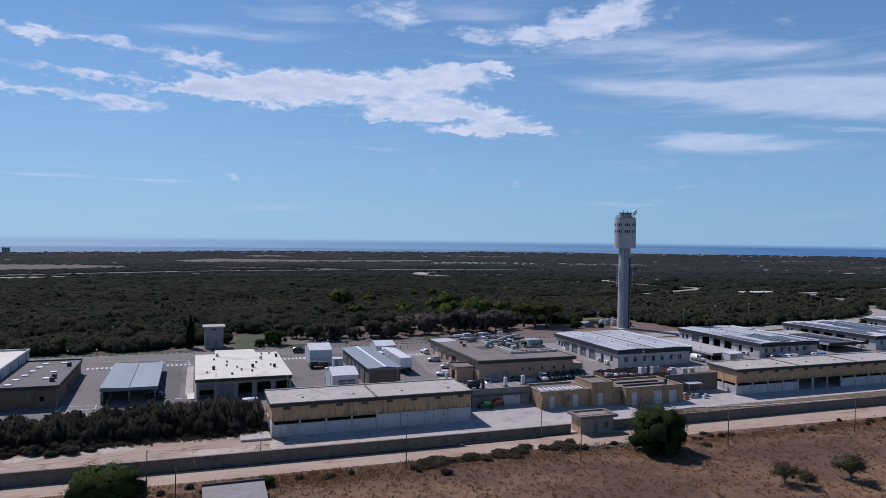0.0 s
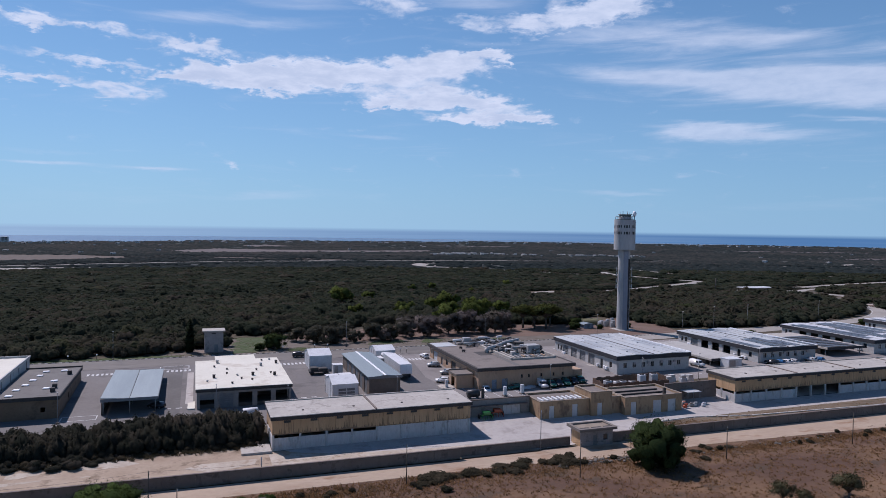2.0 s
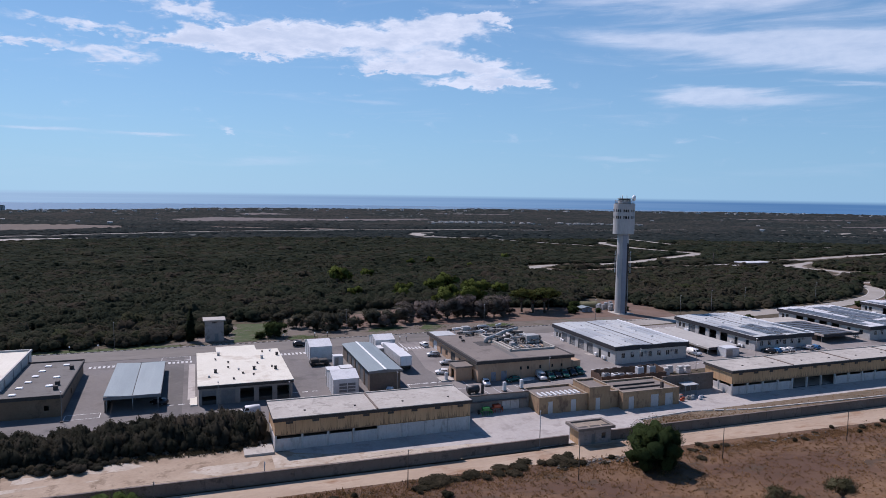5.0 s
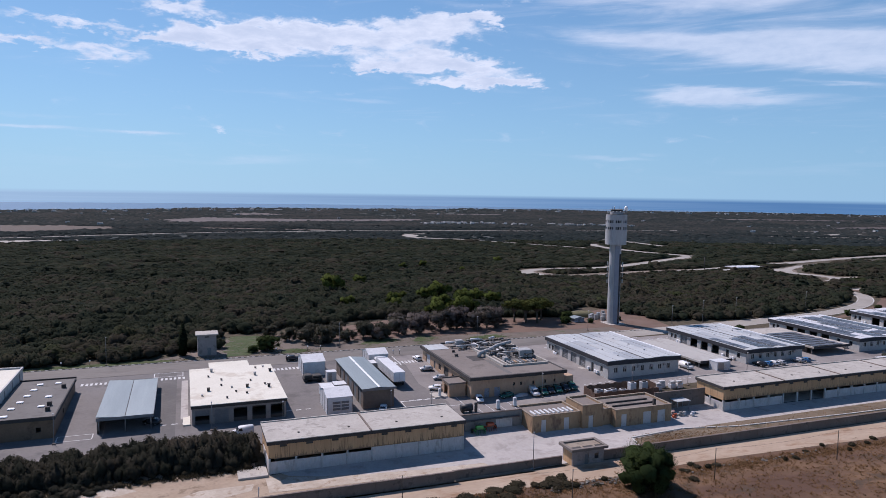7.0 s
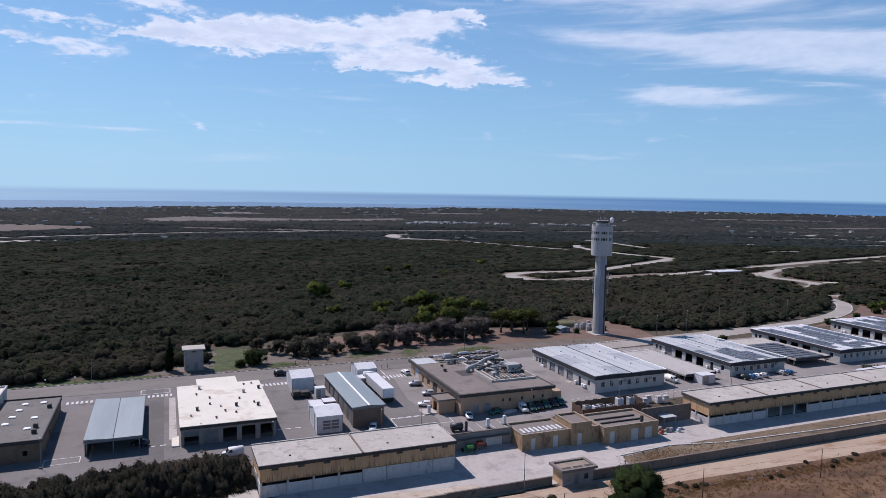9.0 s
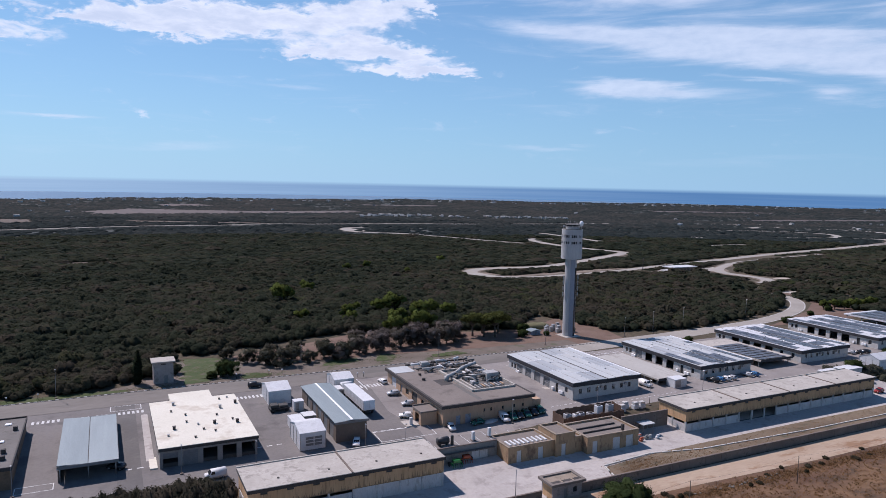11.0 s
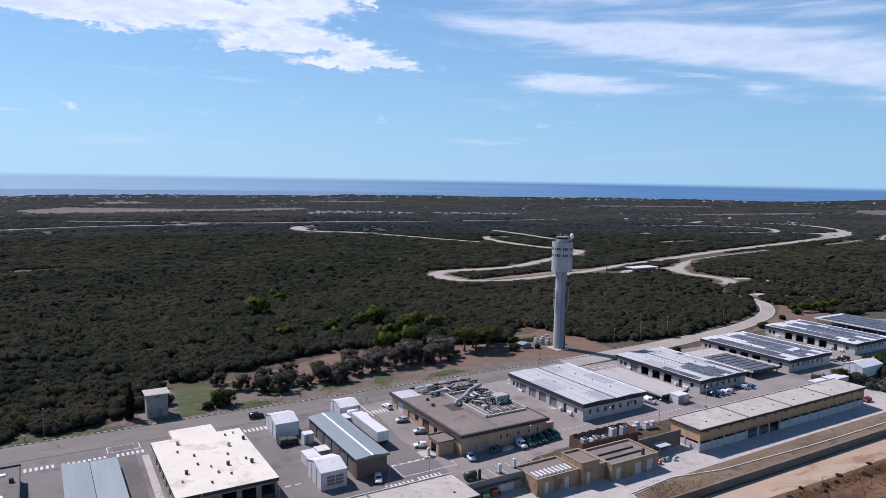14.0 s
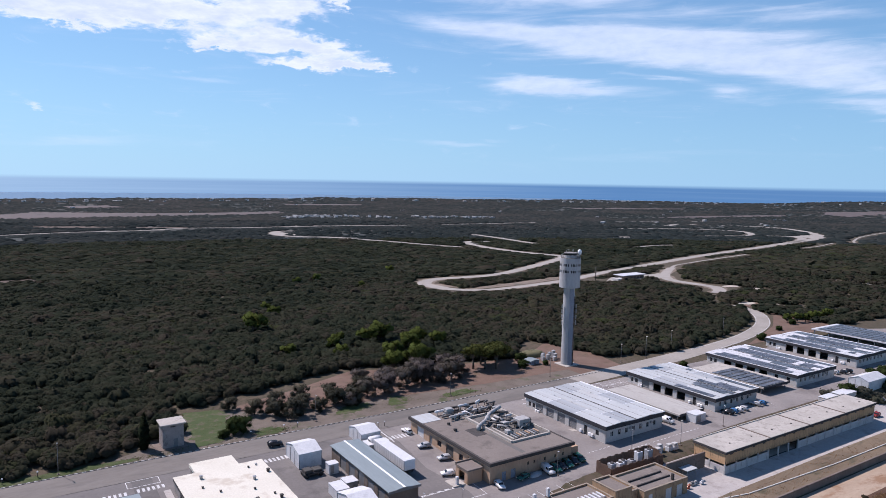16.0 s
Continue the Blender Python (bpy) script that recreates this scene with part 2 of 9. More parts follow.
def plant_material(name, hues, rough=0.95, gloss=0.06):
    """Foliage whose tint is carried by each plant's own value in the attribute 'tint'."""
    m = bpy.data.materials.new(name)
    m.use_nodes = True
    nt = m.node_tree
    L = nt.links.new
    bsdf = nt.nodes["Principled BSDF"]
    bsdf.inputs["Roughness"].default_value = rough
    bsdf.inputs["Specular IOR Level"].default_value = gloss
    at = nt.nodes.new("ShaderNodeAttribute")
    at.attribute_name = "tint"
    ramp = nt.nodes.new("ShaderNodeValToRGB")
    ramp.color_ramp.elements[0].position = 0
    ramp.color_ramp.elements[0].color = (*hues[0], 1)
    ramp.color_ramp.elements[1].position = 1
    ramp.color_ramp.elements[1].color = (*hues[-1], 1)
    for i, h in enumerate(hues[1:-1], 1):
        e = ramp.color_ramp.elements.new(i / (len(hues) - 1))
        e.color = (*h, 1)
    L(at.outputs["Fac"], ramp.inputs[0])
    tc = nt.nodes.new("ShaderNodeTexCoord")
    n = nt.nodes.new("ShaderNodeTexNoise")
    n.inputs["Scale"].default_value = 1.6
    n.inputs["Detail"].default_value = 5
    n.inputs["Roughness"].default_value = 0.75
    L(tc.outputs["Object"], n.inputs["Vector"])
    r = nt.nodes.new("ShaderNodeMapRange")
    L(n.outputs[0], r.inputs[0])
    r.inputs[1].default_value, r.inputs[2].default_value = 0.3, 0.7
    r.inputs[3].default_value, r.inputs[4].default_value = 0.75, 1.25
    hv = nt.nodes.new("ShaderNodeHueSaturation")
    L(ramp.outputs[0], hv.inputs["Color"])
    L(r.outputs[0], hv.inputs["Value"])
    L(hv.outputs[0], bsdf.inputs["Base Color"])
    # thin leaves let some light through
    tr = nt.nodes.new("ShaderNodeBsdfTranslucent")
    L(hv.outputs[0], tr.inputs[0])
    mix = nt.nodes.new("ShaderNodeMixShader")
    mix.inputs[0].default_value = 0.5
    L(bsdf.outputs[0], mix.inputs[1])
    L(tr.outputs[0], mix.inputs[2])
    L(mix.outputs[0], nt.nodes["Material Output"].inputs[0])
    return m


M = {}
M["asphalt"] = material("asphalt", (0.128, 0.118, 0.113), (0.177, 0.163, 0.154), 0.06, 0.9, fine=1.3, c3=(0.100, 0.092, 0.088), spots=0.11, bump=0.01)
M["asphalt_pale"] = material("pale_asphalt", (0.190, 0.172, 0.162), (0.258, 0.235, 0.220), 0.06, 0.9, fine=1.3, c3=(0.148, 0.132, 0.125), spots=0.11, bump=0.01)
M["road"] = material("road_asphalt", (0.131, 0.118, 0.105), (0.182, 0.165, 0.147), 0.1, 0.9, fine=1.5, stretch=(0.25, 1, 1), c3=(0.114, 0.104, 0.094), spots=0.12, bump=0.01)
M["track"] = material("track_asphalt", (0.260, 0.236, 0.205), (0.329, 0.304, 0.270), 0.08, 0.9, fine=0.8)
M["concrete_yard"] = material("yard_concrete", (0.352, 0.326, 0.304), (0.436, 0.404, 0.378), 0.12, 0.9, fine=1.1, c3=(0.282, 0.256, 0.238), spots=0.3, bump=0.01)
M["sand"] = material("sandy_track", (0.316, 0.232, 0.163), (0.411, 0.321, 0.237), 0.15, 0.95, fine=2.0, c3=(0.237, 0.140, 0.081), spots=0.2, bump=0.05, stretch=(0.4, 1, 1))
M["dirt"] = material("bare_dirt", (0.285, 0.208, 0.144), (0.390, 0.308, 0.228), 0.14, 0.95, fine=1.5, c3=(0.195, 0.140, 0.094), spots=0.3, bump=0.05)
M["red_soil"] = material("red_soil", (0.115, 0.067, 0.047), (0.167, 0.110, 0.081), 0.12, 0.95, fine=1.5, c3=(0.103, 0.070, 0.043), spots=0.2, bump=0.05)
M["lawn"] = material("lawn", (0.038, 0.062, 0.012), (0.060, 0.074, 0.022), 0.3, 0.95, fine=2.0, c3=(0.092, 0.076, 0.054), spots=0.3, bump=0.05, contrast=(0.42, 0.6))
M["verge_soil"] = material("verge_soil", (0.098, 0.078, 0.060), (0.160, 0.132, 0.108), 0.14, 0.95, fine=2.0, c3=(0.056, 0.066, 0.026), spots=0.13, bump=0.05)
M["dry_grass"] = material("dry_grass", (0.086, 0.043, 0.024), (0.176, 0.100, 0.050), 0.055, 0.95, fine=0.9, c3=(0.064, 0.039, 0.022), spots=0.2, bump=0.12, stretch=(0.5, 1, 1), contrast=(0.42, 0.6))
M["paint_white"] = material("road_paint", (0.48, 0.48, 0.47), (0.62, 0.62, 0.61), 0.5, 0.8, fine=3.0, c3=(0.24, 0.22, 0.21), spots=1.1)
M["kerb_light"] = material("kerb_light", (0.418, 0.410, 0.380), (0.502, 0.494, 0.464), 1.0, 0.9)
M["kerb_dark"] = material("kerb_dark", (0.099, 0.095, 0.091), (0.137, 0.133, 0.125), 1.0, 0.9)
M["wall_concrete"] = material("weathered_concrete", (0.128, 0.098, 0.082), (0.200, 0.160, 0.135), 0.25, 0.92, fine=2.0, c3=(0.085, 0.066, 0.056), spots=0.5, bump=0.02)
M["wall_mud"] = material("brown_render", (0.165, 0.104, 0.064), (0.215, 0.142, 0.092), 0.3, 0.9, fine=2.0, c3=(0.115, 0.076, 0.050), spots=0.5)
M["deck"] = material("worn_roof_deck", (0.170, 0.152, 0.140), (0.230, 0.208, 0.192), 0.12, 0.9, fine=1.5, c3=(0.130, 0.114, 0.106), spots=0.3)
M["ochre"] = material("ochre_plaster", (0.440, 0.268, 0.138), (0.560, 0.356, 0.196), 0.18, 0.9, fine=1.8, c3=(0.230, 0.148, 0.086), spots=1.3, stretch=(1.8, 1.8, 0.14), bump=0.01)
M["ochre_worn"] = material("worn_ochre", (0.300, 0.192, 0.108), (0.400, 0.268, 0.158), 0.25, 0.92, fine=1.8, c3=(0.165, 0.104, 0.068), spots=0.42, stretch=(0.9, 0.9, 0.5), bump=0.01)
M["white_panel"] = material("white_panel", (0.456, 0.440, 0.428), (0.565, 0.546, 0.534), 0.4, 0.7, fine=3.0, c3=(0.347, 0.329, 0.306), spots=0.8, stretch=(1, 1, 0.4))
M["roof_concrete"] = material("roof_screed", (0.344, 0.317, 0.280), (0.446, 0.414, 0.371), 0.16, 0.9, fine=1.4, c3=(0.259, 0.238, 0.210), spots=0.35, bump=0.01)
M["fascia_dark"] = material("dark_fascia", (0.036, 0.032, 0.030), (0.065, 0.056, 0.052), 0.7, 0.85, fine=4.0)
M["roof_cream"] = material("cream_membrane", (0.570, 0.540, 0.450), (0.640, 0.612, 0.525), 0.12, 0.8, fine=2.0, c3=(0.47, 0.42, 0.34), spots=0.16)
M["roof_grey"] = material("grey_bitumen", (0.110, 0.102, 0.094), (0.151, 0.142, 0.131), 0.15, 0.9, fine=2.0, c3=(0.087, 0.079, 0.072), spots=0.4)
M["roof_brown"] = material("brown_bitumen", (0.153, 0.129, 0.113), (0.210, 0.179, 0.156), 0.1, 0.9, fine=2.0, c3=(0.117, 0.099, 0.086), spots=0.2)
M["metal_blue"] = material("blue_grey_sheet", (0.190, 0.228, 0.236), (0.245, 0.288, 0.295), 0.12, 0.5, 0.1, fine=2.0, stretch=(4, 0.4, 1))
M["metal_light"] = material("pale_sheet_metal", (0.385, 0.405, 0.408), (0.470, 0.488, 0.488), 0.12, 0.6, 0.0, fine=2.0, stretch=(3, 0.3, 1), c3=(0.400, 0.402, 0.392), spots=0.14, spec=0.4)
M["metal_mid"] = material("weathered_sheet_metal", (0.290, 0.312, 0.330), (0.370, 0.392, 0.405), 0.12, 0.6, 0.0, fine=2.0, stretch=(3, 0.3, 1), c3=(0.320, 0.325, 0.322), spots=0.14, spec=0.4)
M["canopy_grey"] = material("grey_roofing_felt", (0.350, 0.336, 0.308), (0.430, 0.414, 0.384), 0.12, 0.8, fine=2.0, stretch=(1, 0.3, 1), c3=(0.290, 0.274, 0.250), spots=0.3)
M["roof_white"] = material("white_membrane", (0.480, 0.490, 0.510), (0.590, 0.600, 0.615), 0.15, 0.7, fine=2.0, c3=(0.360, 0.365, 0.375), spots=0.3)
M["flashing"] = material("white_flashing", (0.75, 0.76, 0.77), (0.85, 0.85, 0.85), 0.5, 0.5)
M["wall_white"] = material("off_white_wall", (0.410, 0.402, 0.385), (0.500, 0.492, 0.472), 0.3, 0.85, fine=2.0, c3=(0.330, 0.320, 0.302), spots=0.6)
M["wall_beige"] = material("beige_wall", (0.378, 0.249, 0.164), (0.493, 0.343, 0.233), 0.25, 0.88, fine=2.0, c3=(0.304, 0.204, 0.142), spots=0.5, stretch=(1, 1, 0.4))
M["wall_brown"] = material("brown_grey_wall", (0.119, 0.094, 0.077), (0.173, 0.138, 0.111), 0.3, 0.9, fine=2.0)
M["wall_grey"] = material("grey_render", (0.213, 0.199, 0.186), (0.274, 0.257, 0.239), 0.4, 0.9, fine=2.5, c3=(0.167, 0.160, 0.148), spots=0.7)
M["wall_blush"] = material("weathered_blush_render", (0.250, 0.222, 0.212), (0.320, 0.288, 0.274), 0.4, 0.9, fine=2.5, c3=(0.180, 0.160, 0.150), spots=0.7)
M["fascia_grey"] = material("grey_fascia", (0.030, 0.031, 0.036), (0.052, 0.053, 0.059), 0.6, 0.8, 0.0, fine=4.0, spec=0.25)
M["shutter_grey"] = material("grey_shutter", (0.144, 0.152, 0.160), (0.198, 0.205, 0.213), 0.8, 0.6, 0.2, fine=6.0)
M["glass_dark"] = material("window_glass", (0.015, 0.018, 0.022), (0.03, 0.034, 0.04), 0.5, 0.08)
# near-black: the shade inside bays and vents is partly in this colour
M["interior"] = material("near_black", (0.05, 0.048, 0.045), (0.08, 0.075, 0.07), 0.5, 0.95)
M["tent_white"] = material("white_tarpaulin", (0.520, 0.530, 0.540), (0.610, 0.620, 0.625), 0.4, 0.6, fine=2.0, c3=(0.455, 0.462, 0.470), spots=0.6)
M["tower_white"] = material("tower_concrete", (0.350, 0.350, 0.350), (0.418, 0.418, 0.414), 0.2, 0.8, fine=1.5, c3=(0.304, 0.304, 0.300), spots=0.35, stretch=(1, 1, 0.3))
M["tower_blue"] = material("tower_side_panel", (0.182, 0.205, 0.251), (0.228, 0.251, 0.296), 0.2, 0.7, fine=1.5)
M["pole_grey"] = material("dull_pole", (0.152, 0.152, 0.152), (0.213, 0.213, 0.213), 1.5, 0.7)
M["steel"] = material("galvanised_steel", (0.274, 0.281, 0.289), (0.365, 0.372, 0.380), 1.5, 0.45, 0.7)
M["duct"] = material("duct_sheet", (0.280, 0.275, 0.268), (0.420, 0.412, 0.400), 0.8, 0.55, 0.0, fine=3.0)
M["door_blue"] = material("faded_blue_paint", (0.190, 0.225, 0.285), (0.260, 0.295, 0.350), 0.6, 0.7, fine=3.0, c3=(0.16, 0.15, 0.14), spots=0.9)
M["duct_dark"] = material("dark_duct", (0.065, 0.061, 0.058), (0.122, 0.114, 0.108), 0.8, 0.6, 0.0, fine=3.0)
M["asphalt_dark"] = material("dark_asphalt", (0.090, 0.085, 0.082), (0.122, 0.114, 0.109), 0.1, 0.9, fine=1.3, c3=(0.130, 0.121, 0.114), spots=0.14, bump=0.01)
M["rust"] = material("rusty_fence", (0.088, 0.052, 0.036), (0.140, 0.086, 0.060), 1.0, 0.85, fine=4.0)
# cells greyer than their own navy: sky glare put into the base
M["solar"] = material("solar_cells", (0.074, 0.076, 0.088), (0.104, 0.105, 0.117), 0.6, 0.34, 0.0, per_object=0.4, spec=0.6)
M["tyre"] = material("tyre_rubber", (0.02, 0.02, 0.02), (0.03, 0.03, 0.03), 3.0, 0.9)
M["clay"] = material("clay_roof", (0.228, 0.182, 0.137), (0.304, 0.251, 0.198), 0.5, 0.9, fine=4.0, c3=(0.152, 0.122, 0.091), spots=1.0)
M["wood_pole"] = material("weathered_pole", (0.076, 0.061, 0.046), (0.122, 0.099, 0.076), 1.0, 0.9)
M["bark"] = material("bark", (0.065, 0.053, 0.042), (0.114, 0.095, 0.076), 2.0, 0.95, fine=8.0, bump=0.03)
M["stone"] = material("limestone_rubble", (0.130, 0.116, 0.098), (0.185, 0.166, 0.142), 0.8, 0.95, fine=4.0, island=0.25)
M["black_plastic"] = material("black_plastic", (0.02, 0.02, 0.022), (0.035, 0.035, 0.037), 2.0, 0.5)
M["house_white"] = material("far_house", (0.402, 0.393, 0.376), (0.542, 0.524, 0.503), 0.02, 0.9, per_object=0.2)
for key, c in (("car_white", (0.72, 0.72, 0.71)), ("car_green", (0.015, 0.10, 0.075)), ("car_dark", (0.022, 0.024, 0.028)), ("car_silver", (0.42, 0.43, 0.44)), ("car_blue", (0.04, 0.14, 0.30)), ("car_red", (0.26, 0.03, 0.025)), ("paint_green", (0.04, 0.22, 0.06)), ("paint_red", (0.36, 0.07, 0.03)), ("paint_blue", (0.05, 0.12, 0.22))):
    M[key] = material(key, c, tuple(v * 1.1 for v in c), 1.0, 0.25, 0.0, fine=4.0)
M["woods"] = plant_material("macchia_leaves", [(0.026, 0.035, 0.024), (0.037, 0.046, 0.029), (0.050, 0.054, 0.035), (0.068, 0.058, 0.044), (0.053, 0.066, 0.029)])
M["bright_leaf"] = plant_material("pine_leaves", [(0.072, 0.102, 0.025), (0.117, 0.144, 0.039)])
M["pine_leaf"] = plant_material("umbrella_pine_leaves", [(0.064, 0.080, 0.028), (0.124, 0.138, 0.044)])
M["cypress_leaf"] = plant_material("cypress_leaves", [(0.012, 0.019, 0.011), (0.026, 0.036, 0.018)])
M["grey_leaf"] = plant_material("grey_leaves", [(0.111, 0.095, 0.090), (0.170, 0.148, 0.140), (0.088, 0.087, 0.065)])
M["olive_leaf"] = plant_material("olive_leaves", [(0.059, 0.063, 0.047), (0.098, 0.097, 0.075), (0.069, 0.078, 0.047)])
M["dark_leaf"] = plant_material("hedge_leaves", [(0.026, 0.030, 0.022), (0.048, 0.047, 0.035), (0.091, 0.077, 0.060)])
M["carob_leaf"] = plant_material("carob_leaves", [(0.035, 0.053, 0.021), (0.068, 0.097, 0.035)])
M["far_field"] = material("far_stubble", (0.080, 0.062, 0.057), (0.110, 0.087, 0.079), 0.01, 0.95, fine=0.1, c3=(0.055, 0.048, 0.044), spots=0.02)
M["shoulder"] = material("track_shoulder", (0.150, 0.112, 0.082), (0.215, 0.170, 0.128), 0.06, 0.95, fine=0.7, c3=(0.066, 0.062, 0.040), spots=0.10)
M["chalk"] = material("chalky_earth", (0.36, 0.32, 0.27), (0.46, 0.42, 0.36), 0.2, 0.95, fine=1.2, c3=(0.20, 0.16, 0.12), spots=0.35)
M["chalk_dust"] = material("chalk_dust", (0.36, 0.30, 0.235), (0.46, 0.40, 0.33), 0.3, 0.95, fine=1.6, c3=(0.28, 0.21, 0.15), spots=0.5, contrast=(0.35, 0.65), bump=0.03)
M["stain"] = material("rain_streaks", (0.205, 0.132, 0.076), (0.330, 0.215, 0.122), 0.9, 0.92, fine=3.0, island=0.25)
M["verge_straw"] = material("verge_straw", (0.120, 0.088, 0.058), (0.205, 0.156, 0.104), 0.12, 0.95, fine=1.4, c3=(0.076, 0.066, 0.038), spots=0.25, bump=0.08, stretch=(0.4, 1, 1))
M["litter"] = material("dry_litter", (0.072, 0.051, 0.037), (0.109, 0.078, 0.058), 0.12, 0.95, fine=1.2, c3=(0.047, 0.044, 0.028), spots=0.3)
# bluer and paler than the near scrub: distance haze mixed into the leaves
M["hazed_scrub"] = plant_material("hazed_far_groves", [(0.028, 0.040, 0.040), (0.045, 0.056, 0.054), (0.082, 0.080, 0.074)])
M["cabinet_grey"] = material("cabinet_grey", (0.30, 0.31, 0.32), (0.42, 0.43, 0.44), 0.8, 0.6, fine=3.0, c3=(0.20, 0.19, 0.18), spots=0.9)
M["mound_grass"] = material("mound_grass", (0.110, 0.104, 0.048), (0.160, 0.142, 0.074), 0.4, 0.95, fine=3.0, c3=(0.060, 0.070, 0.030), spots=0.5, bump=0.08)
M["lawn_blade"] = plant_material("lawn_blades", [(0.050, 0.074, 0.016), (0.088, 0.098, 0.030), (0.110, 0.098, 0.044)])
M["almond_leaf"] = plant_material("almond_leaves", [(0.094, 0.096, 0.054), (0.160, 0.152, 0.090)])
M["bush_leaf"] = plant_material("lentisk_leaves", [(0.046, 0.074, 0.022), (0.080, 0.116, 0.034)])
M["hedge_dry"] = plant_material("dry_hedge_foot", [(0.040, 0.038, 0.024), (0.078, 0.064, 0.042)])
M["straw"] = plant_material("dry_straw", [(0.179, 0.099, 0.047), (0.291, 0.172, 0.086), (0.095, 0.064, 0.032)])


def terrain_material():
    m = bpy.data.materials.new("open_country")
    m.use_nodes = True
    nt = m.node_tree
    L = nt.links.new
    bsdf = nt.nodes["Principled BSDF"]
    bsdf.inputs["Roughness"].default_value = 0.95
    bsdf.inputs["Specular IOR Level"].default_value = 0.2
    tc = nt.nodes.new("ShaderNodeTexCoord")

    def noise_tex(s, detail=6, r=0.65, stretch=None):
        n = nt.nodes.new("ShaderNodeTexNoise")
        n.inputs["Scale"].default_value = s
        n.inputs["Detail"].default_value = detail
        n.inputs["Roughness"].default_value = r
        if stretch:
            mp = nt.nodes.new("ShaderNodeMapping")
            mp.inputs["Scale"].default_value = stretch
            L(tc.outputs["Object"], mp.inputs[0])
            L(mp.outputs[0], n.inputs["Vector"])
        else:
            L(tc.outputs["Object"], n.inputs["Vector"])
        return n.outputs[0]

    def spread(sock, lo, hi):
        r = nt.nodes.new("ShaderNodeMapRange")
        L(sock, r.inputs[0])
        r.inputs[1].default_value, r.inputs[2].default_value = lo, hi
        return r.outputs[0]

    def blend(fac, a, b):
        n = nt.nodes.new("ShaderNodeMix")
        n.data_type = "RGBA"
        L(fac, n.inputs[0])
        for i, v in ((6, a), (7, b)):
            if isinstance(v, tuple):
                n.inputs[i].default_value = (*v, 1)
            else:
                L(v, n.inputs[i])
        return n.outputs[2]

    # soil under the macchia, with the scrub's own litter
    floor_c = blend(spread(noise_tex(0.05), 0.35, 0.65), (0.066, 0.055, 0.038), (0.105, 0.080, 0.058))
    floor_c = blend(spread(noise_tex(0.6, 4), 0.45, 0.65), floor_c, (0.052, 0.050, 0.028))
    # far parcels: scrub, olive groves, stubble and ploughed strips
    # their colours are greyed and blued to hold the haze of distance
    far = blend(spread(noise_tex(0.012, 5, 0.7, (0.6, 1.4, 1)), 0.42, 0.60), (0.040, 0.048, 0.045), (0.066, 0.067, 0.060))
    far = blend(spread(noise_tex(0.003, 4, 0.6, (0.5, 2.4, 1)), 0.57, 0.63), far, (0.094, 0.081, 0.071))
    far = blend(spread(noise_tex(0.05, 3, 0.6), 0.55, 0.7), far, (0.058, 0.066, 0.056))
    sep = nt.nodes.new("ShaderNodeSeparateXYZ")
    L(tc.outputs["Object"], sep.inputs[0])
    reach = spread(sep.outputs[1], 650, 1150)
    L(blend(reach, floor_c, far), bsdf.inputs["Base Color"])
    return m


M["terrain"] = terrain_material()


def sea_material():
    m = bpy.data.materials.new("sea_water")
    m.use_nodes = True
    nt = m.node_tree
    bsdf = nt.nodes["Principled BSDF"]
    # base lighter than deep water, with glitter and haze mixed in
    bsdf.inputs["Base Color"].default_value = (0.075, 0.14, 0.225, 1)
    bsdf.inputs["Roughness"].default_value = 0.35
    bsdf.inputs["IOR"].default_value = 1.33
    tc = nt.nodes.new("ShaderNodeTexCoord")
    n = nt.nodes.new("ShaderNodeTexNoise")
    n.inputs["Scale"].default_value = 0.02
    n.inputs["Detail"].default_value = 6
    nt.links.new(tc.outputs["Object"], n.inputs["Vector"])
    b = nt.nodes.new("ShaderNodeBump")
    b.inputs["Strength"].default_value = 0.6
    b.inputs["Distance"].default_value = 4.0
    nt.links.new(n.outputs[0], b.inputs["Height"])
    nt.links.new(b.outputs[0], bsdf.inputs["Normal"])
    return m


M["sea"] = sea_material()


# ---- building blocks ----
def thing(name, base, label, category, group="", kind=""):
    ob = new(name)
    ob.location = base
    ob.empty_display_size = 0.5
    return tagged(ob, label, category, group, kind)


def world_base(ob):
    v = Vector(ob.location)
    while ob.parent:
        ob = ob.parent
        v += Vector(ob.location)
    return v


# parts that are cut into one object for each straight run or piece
APART = {"wall", "fascia", "kerb_wall", "window_frame", "back_wall", "chassis_rail", "porch_wall", "rear_door", "side_window"}


def islands(bm):
    """Each connected piece of a mesh as a mesh of its own."""
    bm.verts.index_update()
    seen, out = set(), []
    for v in bm.verts:
        if v.index in seen:
            continue
        stack, group = [v], []
        seen.add(v.index)
        while stack:
            u = stack.pop()
            group.append(u)
            for e in u.link_edges:
                w = e.other_vert(u)
                if w.index not in seen:
                    seen.add(w.index)
                    stack.append(w)
        one = bmesh.new()
        m = {u: one.verts.new(u.co) for u in group}
        for f in {f for u in group for f in u.link_faces}:
            one.faces.new([m[u] for u in f.verts])
        out.append(one)
    return out


def part(name, bm, mat, parent=None, label="", smooth=False):
    """One mesh from a bmesh in world coordinates, under its thing."""
    if name in APART:
        first = None
        for piece in islands(bm):
            ob = part(name + " ", piece, mat, parent, label, smooth)
            first = first or ob
        bm.free()
        return first
    name = name.strip()
    me = bpy.data.meshes.new(name)
    if parent:
        bmesh.ops.translate(bm, verts=bm.verts, vec=-world_base(parent))
    bm.to_mesh(me)
    bm.free()
    if smooth:
        me.shade_smooth()
    me.materials.append(M[mat])
    ob = new(name, me)
    if parent:
        ob.parent = parent
    return tagged(ob, label)


